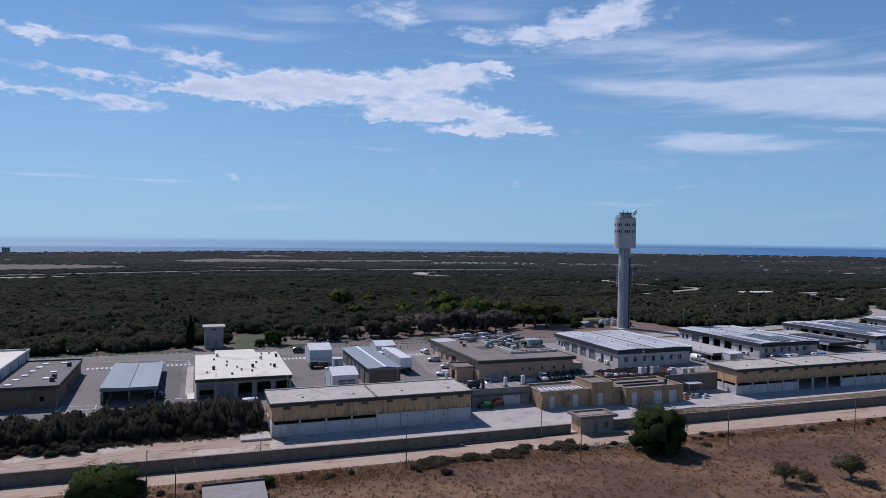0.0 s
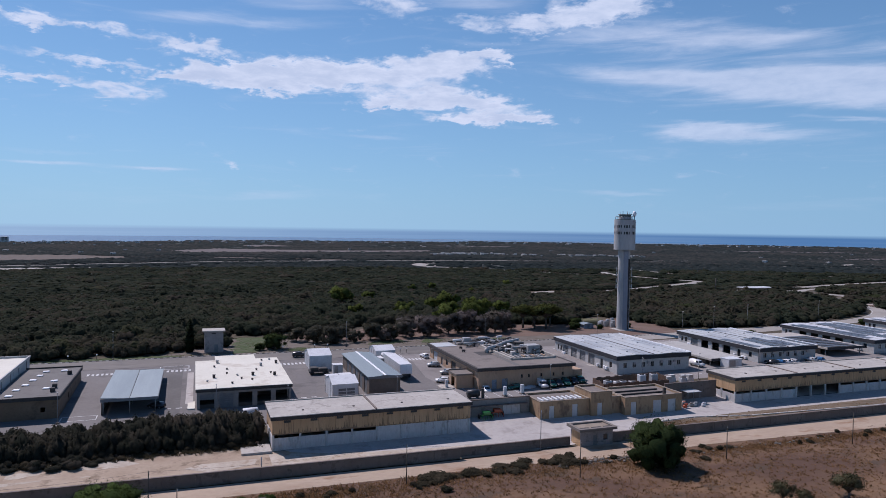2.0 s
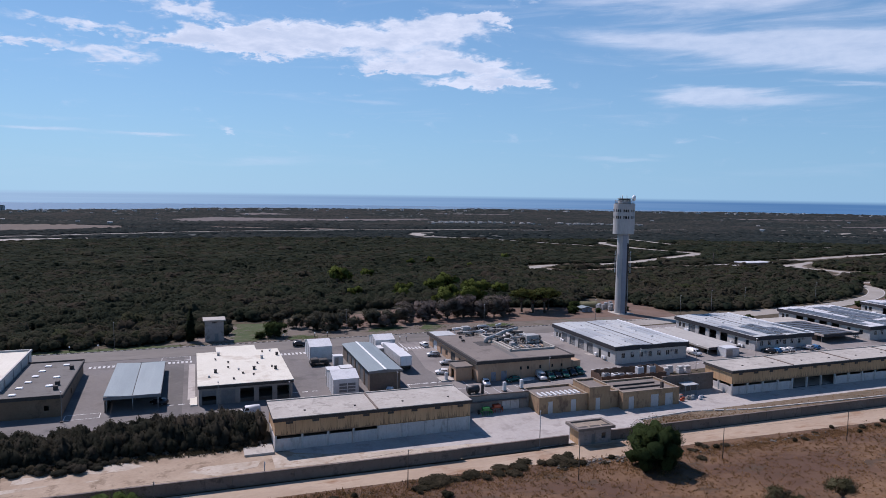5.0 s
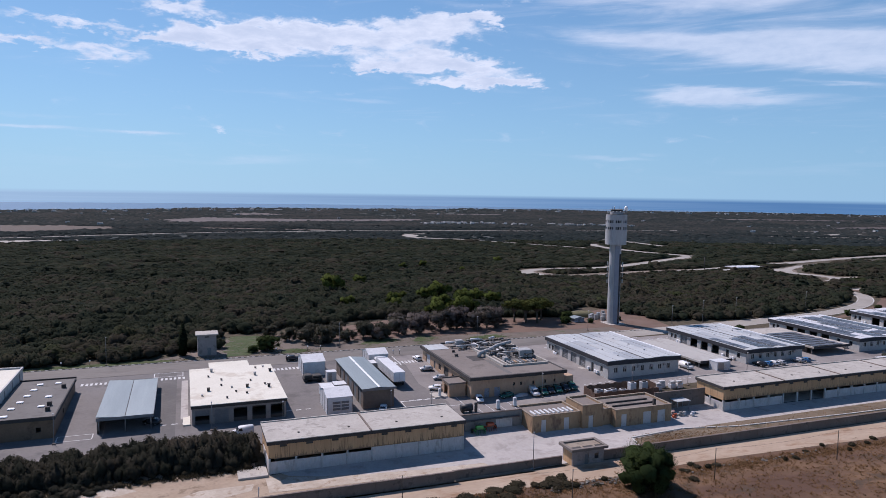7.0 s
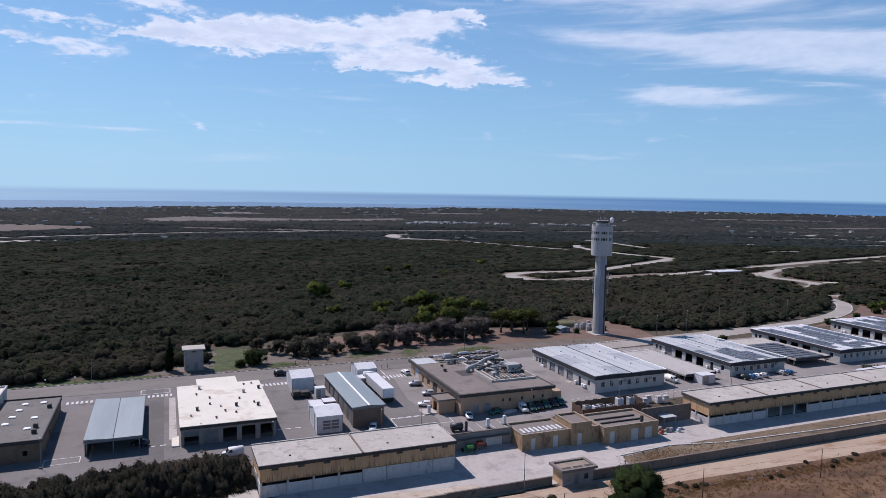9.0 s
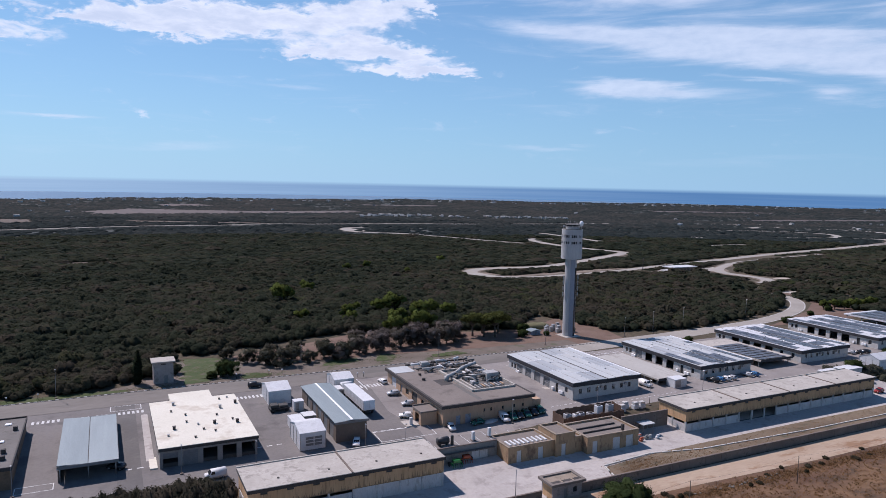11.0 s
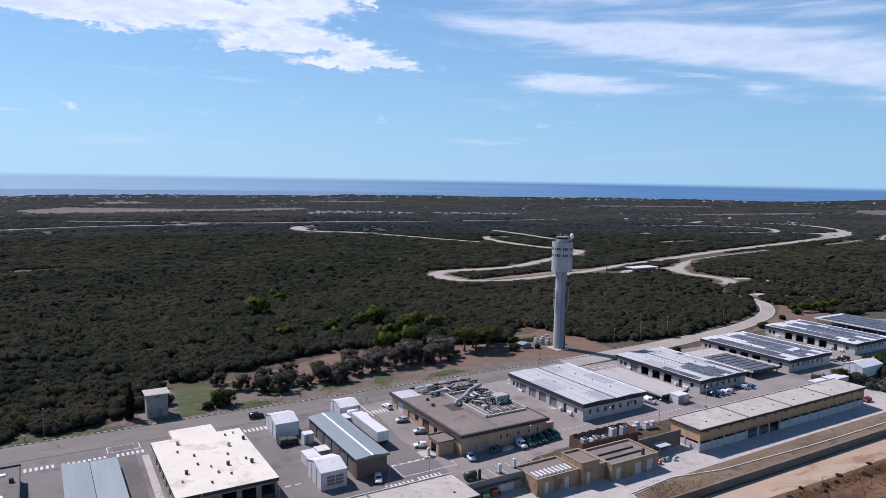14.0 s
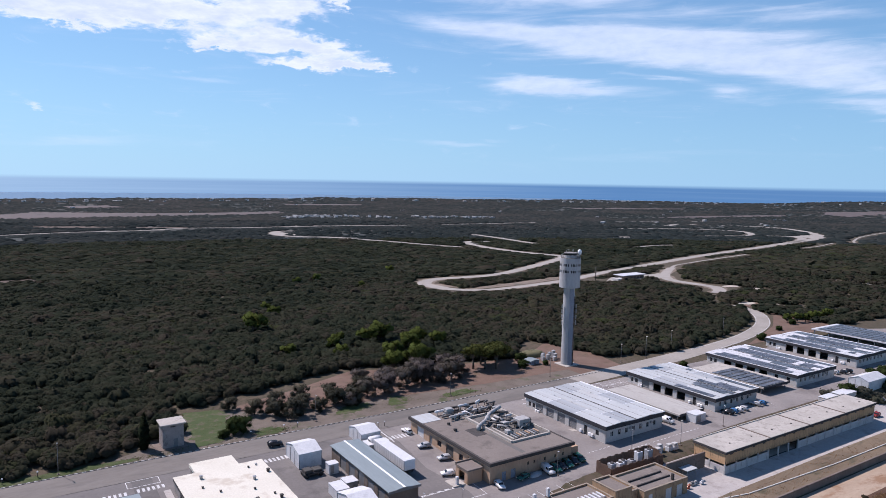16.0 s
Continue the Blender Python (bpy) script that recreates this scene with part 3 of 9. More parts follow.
def shared(name, me, parent, at, rz=0.0):
    """One more object on a mesh that its like share; at is in world coordinates."""
    ob = new(name, me)
    ob.parent = parent
    ob.location = Vector(at) - world_base(parent)
    ob.rotation_euler.z = rz
    return ob


def mesh_of(name, bm, mat, smooth=False):
    me = bpy.data.meshes.new(name)
    bm.to_mesh(me)
    bm.free()
    if smooth:
        me.shade_smooth()
    me.materials.append(M[mat])
    return me


def box(bm, x0, x1, y0, y1, z0, z1, bevel=0.0):
    r = bmesh.ops.create_cube(bm, size=1, matrix=Matrix.LocRotScale(((x0 + x1) / 2, (y0 + y1) / 2, (z0 + z1) / 2), None, (x1 - x0, y1 - y0, z1 - z0)))
    if bevel:
        es = list({e for v in r["verts"] for e in v.link_edges})
        bmesh.ops.bevel(bm, geom=es, offset=bevel, segments=1, affect="EDGES")
    return r["verts"]


def boxes(*rows, bevel=0.0):
    bm = bmesh.new()
    for r in rows:
        box(bm, *r, bevel=bevel)
    return bm


def prism(bm, pts, axis, a, b):
    """A closed outline (u, v) pushed along x or y from a to b."""
    put = (lambda u, v, w: (w, u, v)) if axis == "x" else (lambda u, v, w: (u, w, v))
    lo = [bm.verts.new(put(u, v, a)) for u, v in pts]
    hi = [bm.verts.new(put(u, v, b)) for u, v in pts]
    bm.faces.new(lo)
    bm.faces.new(hi[::-1])
    for i in range(len(pts)):
        j = (i + 1) % len(pts)
        bm.faces.new((lo[i], hi[i], hi[j], lo[j]))
    bmesh.ops.recalc_face_normals(bm, faces=bm.faces)


def tube(bm, p, q, r, n=8, r2=None):
    p, q = Vector(p), Vector(q)
    d = q - p
    m = Matrix.Translation((p + q) / 2) @ d.to_track_quat("Z", "Y").to_matrix().to_4x4()
    bmesh.ops.create_cone(bm, cap_ends=True, segments=n, radius1=r, radius2=r if r2 is None else r2, depth=d.length, matrix=m)


def rod(name, p, q, r, mat, parent, n=8, r2=None, label=""):
    bm = bmesh.new()
    tube(bm, p, q, r, n, r2)
    return part(name, bm, mat, parent, label, True)


def wall_run(bm, axis, at, thick, a0, a1, z0, z1, holes=()):
    """A straight wall along x or y, in one piece, with real openings (a, b, low, high)."""
    us = sorted({a0, a1, *[min(max(h[i], a0), a1) for h in holes for i in (0, 1)]})
    ws = sorted({z0, z1, *[min(max(h[i], z0), z1) for h in holes for i in (2, 3)]})
    made = {}

    def vert(i, k, s):
        if (i, k, s) not in made:
            d = at + thick * s
            made[i, k, s] = bm.verts.new((us[i], d, ws[k]) if axis == "x" else (d, us[i], ws[k]))
        return made[i, k, s]

    def solid(i, k):
        if not (0 <= i < len(us) - 1 and 0 <= k < len(ws) - 1):
            return False
        u, w = (us[i] + us[i + 1]) / 2, (ws[k] + ws[k + 1]) / 2
        return not any(a < u < b and lo < w < hi for a, b, lo, hi in holes)

    faces = []
    for i in range(len(us) - 1):
        for k in range(len(ws) - 1):
            if not solid(i, k):
                continue
            for s in (0, 1):
                faces.append(bm.faces.new((vert(i, k, s), vert(i + 1, k, s), vert(i + 1, k + 1, s), vert(i, k + 1, s))))
            for (di, dk), (p, q) in (((-1, 0), ((i, k), (i, k + 1))), ((1, 0), ((i + 1, k), (i + 1, k + 1))), ((0, -1), ((i, k), (i + 1, k))), ((0, 1), ((i, k + 1), (i + 1, k + 1)))):
                if not solid(i + di, k + dk):
                    faces.append(bm.faces.new((vert(*p, 0), vert(*q, 0), vert(*q, 1), vert(*p, 1))))
    bmesh.ops.recalc_face_normals(bm, faces=faces)


def ribbed(axis, a0, a1, at, z0, z1, n, deep=0.03, thick=0.07, upright=True):
    """A corrugated sheet-metal front in one piece."""
    bm = bmesh.new()
    span = (a1 - a0) if upright else (z1 - z0)
    start = a0 if upright else z0
    rows = []
    for i in range(n):
        rows += [(start + span * (i + 0.0) / n, 0), (start + span * (i + 0.45) / n, 0), (start + span * (i + 0.5) / n, deep), (start + span * (i + 0.95) / n, deep)]
    rows.append((start + span, 0))
    ends = (z0, z1) if upright else (a0, a1)
    def put(s, d, e):
        u, w = (s, e) if upright else (e, s)
        return (u, at + d, w) if axis == "x" else (at + d, u, w)
    grid = [[[bm.verts.new(put(s, d + back, e)) for e in ends] for back in (0, thick)] for s, d in rows]
    for p, q in zip(grid[:-1], grid[1:]):
        for b in (0, 1):
            bm.faces.new((p[b][0], q[b][0], q[b][1], p[b][1]))
        for e in (0, 1):
            bm.faces.new((p[0][e], q[0][e], q[1][e], p[1][e]))
    for p in (grid[0], grid[-1]):
        bm.faces.new((p[0][0], p[0][1], p[1][1], p[1][0]))
    bmesh.ops.recalc_face_normals(bm, faces=bm.faces)
    return bm


def smoothstep(a, b, v):
    u = np.clip((np.asarray(v, float) - a) / (b - a), 0, 1)
    return u * u * (3 - 2 * u)


SEA_LEVEL = -34.4


def ground(x, y):
    """Height of the bare ground: the yard falls gently to the front, the country behind falls to the sea."""
    x, y = np.asarray(x, float), np.asarray(y, float)
    k = np.interp(x, [55, 90, 130], [0.0414, 0.025, 0.013])
    upper = -k * np.maximum(0, 168 - y)
    lower = -3.15 + np.maximum(0, y - 102) * 0.079
    z = lower + (upper - lower) * smoothstep(112, 115, y)
    back = np.interp(y, [410, 900, 2400], [-14, -29, -33.2])
    hill = -14 * (np.clip((y - 190) / 220, 0, 1)) ** 1.5
    z = np.where(y >= 190, np.where(y < 410, hill, back), z)
    far = np.hypot(x, y)
    coast = np.interp(np.degrees(np.arctan2(x, y)), [-60, -14, 20, 53, 90], [2240, 2400, 2950, 3490, 3570])
    coast = coast + 60 * np.sin(x / 170.0) + 35 * np.sin(x / 61.0 + 1)
    turn = np.degrees(np.arctan2(x, y))
    z = z + 23 * smoothstep(55, 67, turn) * smoothstep(2200, 3450, far) * (turn < 120)
    z = np.where((y > 500) & (far > coast), z - np.minimum(30, (far - coast) * 0.2), z)
    return z


def gz(x, y):
    return float(ground(x, y))


def grid_mesh(name, xs, ys, mat, lift=0.0, keep=None):
    X, Y = np.meshgrid(xs, ys)
    Z = ground(X, Y) + lift
    co = np.stack([X, Y, Z], -1).reshape(-1, 3)
    nx, ny = len(xs), len(ys)
    i = np.arange(nx * ny).reshape(ny, nx)
    f = np.stack([i[:-1, :-1], i[:-1, 1:], i[1:, 1:], i[1:, :-1]], -1).reshape(-1, 4)
    me = bpy.data.meshes.new(name)
    me.from_pydata(co.tolist(), [], f.tolist())
    me.shade_smooth()
    me.materials.append(M[mat])
    return new(name, me)


def draped(name, outline, mat, lift, label, category, kind="structure", step=4.0):
    """A paved or bare patch with the given outline, lying on the ground."""
    bm = bmesh.new()
    vs = [bm.verts.new((x, y, 0)) for x, y in outline]
    bm.faces.new(vs)
    xs, ys = [p[0] for p in outline], [p[1] for p in outline]
    for lo, hi, n in ((min(xs), max(xs), (1, 0, 0)), (min(ys), max(ys), (0, 1, 0))):
        for k in range(1, int((hi - lo) / step)):
            c = lo + k * step
            bmesh.ops.bisect_plane(bm, geom=bm.verts[:] + bm.edges[:] + bm.faces[:], plane_co=(c * n[0], c * n[1], 0), plane_no=n)
    for v in bm.verts:
        v.co.z = gz(v.co.x, v.co.y) + lift
    bmesh.ops.recalc_face_normals(bm, faces=bm.faces)
    ob = part(name, bm, mat)
    if ob.data.polygons[0].normal.z < 0:
        ob.data.flip_normals()
    return tagged(ob, label, category, kind=kind)


def smooth_line(pts, n=8):
    """Catmull-Rom through the points."""
    P = [np.array(p, float) for p in pts]
    P = [2 * P[0] - P[1]] + P + [2 * P[-1] - P[-2]]
    out = []
    for i in range(1, len(P) - 2):
        for k in range(n):
            t = k / n
            a, b, c, d = P[i - 1], P[i], P[i + 1], P[i + 2]
            out.append(0.5 * (2 * b + (c - a) * t + (2 * a - 5 * b + 4 * c - d) * t * t + (3 * b - a - 3 * c + d) * t ** 3))
    out.append(P[-2])
    return np.array(out)


def ribbon(name, pts, width, mat, lift, label, category="road", n=8, across=2):
    c = smooth_line(pts, n)
    d = np.gradient(c, axis=0)
    d /= np.linalg.norm(d, axis=1)[:, None] + 1e-9
    nrm = np.stack([-d[:, 1], d[:, 0]], 1)
    w = np.interp(np.linspace(0, 1, len(c)), np.linspace(0, 1, len(width)), width) if isinstance(width, (list, tuple)) else np.full(len(c), width)
    cols = [c + nrm * (w * s)[:, None] for s in np.linspace(-0.5, 0.5, across + 1)]
    co = np.stack(cols, 1).reshape(-1, 2)
    z = ground(co[:, 0], co[:, 1]) + lift
    m = across + 1
    i = np.arange(len(c) * m).reshape(len(c), m)
    f = np.stack([i[:-1, 1:], i[:-1, :-1], i[1:, :-1], i[1:, 1:]], -1).reshape(-1, 4)
    me = bpy.data.meshes.new(name)
    me.from_pydata(np.column_stack([co, z]).tolist(), [], f.tolist())
    me.materials.append(M[mat])
    me.validate()
    ob = new(name, me)
    if sum(p.normal.z for p in me.polygons) < 0:
        me.flip_normals()
    return tagged(ob, label, category, kind="structure"), c


# ---- ground, roads, sea ----
xs = np.unique(np.concatenate([np.linspace(-3600, -300, 40), np.linspace(-300, 500, 161), np.linspace(500, 3900, 60)]))
ys = np.unique(np.concatenate([np.linspace(-2500, 40, 20), np.linspace(40, 240, 101), np.linspace(240, 460, 45), np.linspace(460, 1200, 50), np.linspace(1200, 3900, 90)]))
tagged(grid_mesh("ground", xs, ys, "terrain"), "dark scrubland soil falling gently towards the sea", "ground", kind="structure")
bm = bmesh.new()
bmesh.ops.create_circle(bm, cap_ends=True, segments=96, radius=3640, matrix=Matrix.Translation((0, 0, SEA_LEVEL)))
tagged(part("water", bm, "sea"), "calm blue sea beyond the coast", "sea", kind="structure")

draped("field", [(-90, -60), (220, -60), (220, 84.6), (112, 84.8), (75, 86.2), (61, 85.2), (41, 86.6), (17, 87), (-90, 88)], "dry_grass", 0.02, "dry brown grass field in front of the compound", "field", step=6)
draped("dirt_track", [(-90, 88), (17, 87), (41, 86.6), (61, 85.2), (75, 86.2), (112, 84.8), (220, 84.6), (220, 91.5), (110, 91.2), (-90, 92.2)], "sand", 0.035, "pale sandy track beside the boundary wall", "track")
draped("bare_ground", [(-90, 92.2), (49, 91), (49, 96), (42, 102), (9, 102.5), (9, 112), (-90, 112)], "dirt", 0.035, "bare pale earth between hedge and wall", "ground")
for k, ring in enumerate(([(-15.5, 101.5), (-13.6, 105), (-9.6, 105), (-7.4, 102.2), (-10, 100.2), (-14.6, 99.6)], [(-26, 101), (-22, 103.4), (-16.6, 102.6), (-18.4, 99.4), (-24, 98.4)], [(-2, 98.4), (2, 100.6), (8, 100.8), (8, 97.6), (2, 96.2)])):
    draped("chalk_spoil", [(x + 0.5 * math.sin(j * 2.7 + k), y + 0.35 * math.cos(j * 1.9)) for j, (x, y) in enumerate(ring)], "chalk_dust", 0.05 + 0.003 * k, "pale chalky spoil trodden into the bare earth", "ground", step=2)
draped("concrete_apron", [(12, 103), (13.5, 101.2), (18, 99.6), (24, 98.4), (30, 96.4), (38, 94.6), (44, 93.0), (49, 92), (70, 93), (72, 98.0), (84, 99.3), (95, 99.6), (124, 99.8), (200, 99.7), (200, 113.4), (12, 113.4)], "concrete_yard", 0.05, "light concrete apron in front of the warehouses", "pavement")
draped("sandy_apron", [(10, 101.6), (13.4, 100.9), (18, 99.5), (24, 98.3), (34, 97.2), (43, 96.6), (44, 93.4), (38, 94.7), (30, 95.2), (10, 96.4)], "chalk_dust", 0.062, "trodden sandy ground in front of the warehouse", "ground", step=2.5)
draped("verge", [(70, 92.6), (200, 91.9), (200, 99.8), (132, 100.0), (107, 99.7), (91.5, 99.6), (84, 99.2), (79, 98.6), (72.2, 97.8)], "verge_straw", 0.06, "dry grass strip along the boundary wall", "verge")
draped("yard", [(-120, 113.3), (46, 113.3), (47.5, 124), (45.5, 136), (47, 150), (46, 158), (-120, 158)], "asphalt", 0.03, "worn grey-brown asphalt yard", "yard", step=5)
draped("yard", [(46, 113.3), (300, 113.3), (300, 140), (262, 158), (200, 158), (46, 158), (47, 150), (45.5, 136), (47.5, 124)], "asphalt_pale", 0.032, "sun-bleached pale asphalt yard between the hangars", "yard", step=5)
draped("asphalt_lane", [(-6.4, 113.6), (-2.6, 113.6), (-2.4, 157.8), (-6.0, 157.8)], "asphalt_dark", 0.042, "darker resurfaced lane across the yard", "yard", step=5)
draped("garage_strip", [(-1.7, 128.5), (-0.4, 128.5), (-0.3, 151), (-1.5, 151)], "concrete_yard", 0.055, "pale concrete strip along the garage wall", "pavement", step=5)
draped("roadside_lawn", [(-120, 165.2), (118, 165.6), (118, 172), (104, 183), (84, 190), (60, 196), (40, 189), (24, 186.5), (7, 188), (-2, 171), (-10, 167.2), (-120, 168)], "verge_soil", 0.04, "patchy brown verge under the roadside trees", "verge")
def ragged(ring, n=5, amount=0.7, seed=1):
    """The same outline with an uneven edge."""
    rng = random.Random(seed)
    out = []
    for (xa, ya), (xb, yb) in zip(ring, ring[1:] + ring[:1]):
        for k in range(n):
            t = k / n
            out.append((xa + (xb - xa) * t + rng.uniform(-amount, amount), ya + (yb - ya) * t + rng.uniform(-amount, amount) * 0.6))
    return out


for k, ring in enumerate(([(7.4, 167.2), (13, 167), (15, 170.5), (18.6, 176.6), (19.2, 187), (10.5, 190), (8.0, 178)], [(41, 170.4), (46, 169.6), (52.6, 172.4), (51.0, 174.8), (44.6, 174.4)], [(55.4, 169.6), (60, 169.2), (63, 173.4), (59, 176.6)], [(71, 168), (82, 168.6), (80, 171.5), (72, 171)], [(20.8, 166.6), (26.4, 166.4), (28.2, 168.6), (22.6, 170.8)], [(-60, 165.9), (-34, 165.8), (-12, 165.8), (-3, 166.0), (-4, 167.4), (-12, 167.9), (-36, 168.2), (-60, 168.3)])):
    draped("lawn", ragged(ring, 7, seed=k, amount=(1.3, 0.7, 0.7, 0.7, 0.7, 0.15)[k]), "lawn", 0.075, "patch of green grass on the verge", "lawn")
draped("red_earth", [(196, 163.6), (262, 163.6), (286, 185), (284, 214), (271, 224), (268, 206), (256, 190), (236, 178), (212, 169)], "red_soil", 0.05, "bare reddish earth outside the road's bend", "ground")
draped("red_earth", [(22, 184), (40, 176), (62, 175), (90, 172.5), (118, 172), (118, 166.4), (136, 167.2), (139, 180), (148, 199), (140, 205), (118, 191), (100, 191), (82, 197), (60, 203), (40, 194), (22, 188)], "red_soil", 0.06, "bare reddish earth under the trees", "ground")
main_road, main_c = ribbon("road", [(-160, 161.4), (-60, 161.4), (0, 161.4), (60, 161.4), (98, 161.7), (112, 162.1)], 7.6, "road", 0.07, "grey asphalt service road along the yard", n=10)
bend_road, bend_c = ribbon("road", [(104, 161.8), (128, 163.2), (150, 164.6), (168, 166.3), (185, 168.2), (210, 172.8), (234, 181.5), (252, 194), (261, 206), (264, 217), (261, 228)], [7.6, 7.6, 7.4, 6.4, 5.8, 5.8, 5.8, 5.8, 5.8], "track", 0.064, "grey asphalt road climbing round a long bend", n=10)
for side in (-2.55, 2.55):
    d = np.gradient(bend_c, axis=0)
    d /= np.linalg.norm(d, axis=1)[:, None]
    ribbon("edge_line", (bend_c + np.stack([-d[:, 1], d[:, 0]], 1) * side)[bend_c[:, 0] > 172][::3].tolist(), 0.16, "paint_white", 0.085, "white edge line of the bend", "road marking", n=4)
main_c = np.concatenate([main_c, bend_c[1:]])
TRACK = [
    ([(298, 247), (310, 254), (321, 266), (327, 284), (337, 308), (362, 333), (402, 362), (430, 381)], 6.8),
    ([(424, 377), (457, 398), (498, 412), (545, 422), (616, 436)], 3.0),
    ([(726, 487), (634, 468), (549, 448), (462, 423), (397, 404), (339, 378), (295, 358), (250, 346), (218, 344), (205, 362), (209, 390), (219, 418), (238, 431), (264, 429), (290, 431), (322, 445), (366, 470), (410, 495), (440, 517), (446, 536), (443, 560), (443, 584), (446, 618), (456, 673), (479, 736), (503, 757), (514, 735)], 9.6),
    ([(726, 487), (831, 513), (926, 536), (1012, 568), (1040, 592), (1104, 640), (1188, 724), (1234, 804), (1226, 872), (1179, 950), (1105, 928)], 13.0),
]
FAR_TRACK = [
    ([(831, 513), (900, 538), (945, 566), (962, 592), (950, 620)], 11.0),
    ([(429, 678), (419, 730), (410, 798), (399, 870), (382, 922), (345, 950), (325, 980), (323, 1020), (345, 1058), (372, 1062)], 9.0),
    ([(600, 890), (583, 820), (562, 742), (542, 676)], 7.0),
    ([(947, 905), (1001, 870), (1040, 822), (1050, 766), (1030, 710), (962, 652), (919, 640)], 10.0),
    ([(862, 676), (908, 646)], 7.0),
    ([(601, 567), (643, 573), (668, 568)], 6.0),
    ([(748, 452), (788, 457), (866, 478)], 2.6),
    ([(895, 466), (930, 484), (1040, 527), (1209, 569)], 3.2),
    ([(-460, 985), (-218, 1046), (-103, 1092), (54, 1144), (162, 1148), (236, 1176), (319, 1158), (388, 1155), (490, 1149), (614, 1121)], 8.0),
    ([(690, 1118), (800, 1105), (974, 1106)], 6.0),
    ([(1106, 1064), (1250, 1020), (1400, 985)], 6.0),
]
lines = [main_c]
for pts, w in TRACK + FAR_TRACK:
    ob, c = ribbon("road", pts, w, "track", 0.25, "pale curving test track through the scrub", n=8)
    lines.append(c)
    if w > 6.5 and pts[0][1] < 900:
        ribbon("shoulder", pts, [w + 3 + 3.2 * math.sin(k * 2.1) for k in range(16)], "shoulder", 0.16, "worn sandy shoulder of the test track", "verge", n=8)
PAVED = (
    [(945, 545), (1012, 566), (1040, 592), (1000, 604), (968, 596)],
    [(708, 724), (736, 727), (768, 720), (745, 700), (712, 678)],
    [(-460, 905), (-193, 926), (-114, 978), (-117, 1010), (-207, 992), (-460, 950)],
    [(318, 1020), (330, 990), (352, 975), (345, 1050)],
)
for ring in PAVED:
    draped("tarmac_apron", ring, "track", 0.22, "pale paved apron beside the test track", "pavement", step=14)
ribbon("path", [(268, 224), (284, 214), (312, 205), (350, 199), (420, 196)], 2.6, "sand", 0.1, "pale sandy path through the scrub", n=8)
# sandy run-off beside the near bend of the test track
draped("gravel_patch", [(214, 352), (250, 354), (292, 366), (330, 382), (300, 386), (264, 372), (226, 364), (218, 382), (224, 404), (217, 408), (212, 388)], "shoulder", 0.2, "sandy run-off inside the track's bend", "ground")
draped("car_park", [(285, 318), (350, 322), (372, 345), (330, 352)], "track", 0.3, "pale paved forecourt of the trackside building", "pavement")
CLEARINGS = (
    (407, 246, 8, 5), (400, 222, 7, 4), (453, 241, 7, 4), (590, 392, 6, 5), (388, 305, 5, 4), (330, 246, 6, 4), (277, 216, 6, 3), (283, 207, 4, 3), (-104, 812, 9, 9), (-121, 760, 7, 7), (480, 452, 5, 4), (375, 345, 3, 7), (332, 262, 6, 4),
    (-17, 333, 9, 5), (21, 319, 5, 4), (-20, 575, 25, 17), (-2, 548, 9, 8), (40, 740, 18, 18), (-5, 330, 6, 4), (8, 228, 4, 2), (-22, 415, 6, 4), (-20, 262, 4, 3), (2, 290, 4, 3),
)
for k, (x, y, a, b) in enumerate(CLEARINGS):
    ring = [(x + a * math.cos(i * 0.7 + 0.1) * (1 + 0.25 * math.sin(i * 2.3 + k)), y + b * math.sin(i * 0.7 + 0.1)) for i in range(9)]
    draped("clearing", ring, "chalk" if k < 13 else "litter", 0.12, "small bare pale clearing in the scrub" if k < 13 else "brown bare patch in the scrub", "ground")
# far fields of stubble between scrub and coast
FIELDS = (
    [(-30, 1500), (84, 1500), (300, 1545), (527, 1555), (590, 1672), (300, 1660), (40, 1790), (-60, 1640)],
    [(130, 1950), (279, 1990), (240, 2130), (120, 2080)],
    [(-520, 1130), (-239, 1146), (-100, 1240), (-98, 1330), (-200, 1394), (-520, 1400)],
    [(10, 1262), (116, 1213), (233, 1180), (236, 1196), (116, 1258), (20, 1300)],
    [(1300, 1150), (1402, 1128), (1760, 1075), (1880, 1130), (1500, 1180)],
    [(1960, 980), (2300, 1040), (2400, 1100), (2180, 1200), (2000, 1100)],
    [(700, 2050), (960, 1990), (1010, 2080), (760, 2150)],
    [(1500, 1620), (1900, 1480), (1960, 1540), (1560, 1700)],
)
for k, ring in enumerate(FIELDS):
    draped("field", ragged(ring, 4, 9.0, k + 3), "litter" if k in (2, 3) else "far_field", 0.6, "brown stubble field in the distance", "field", step=60)


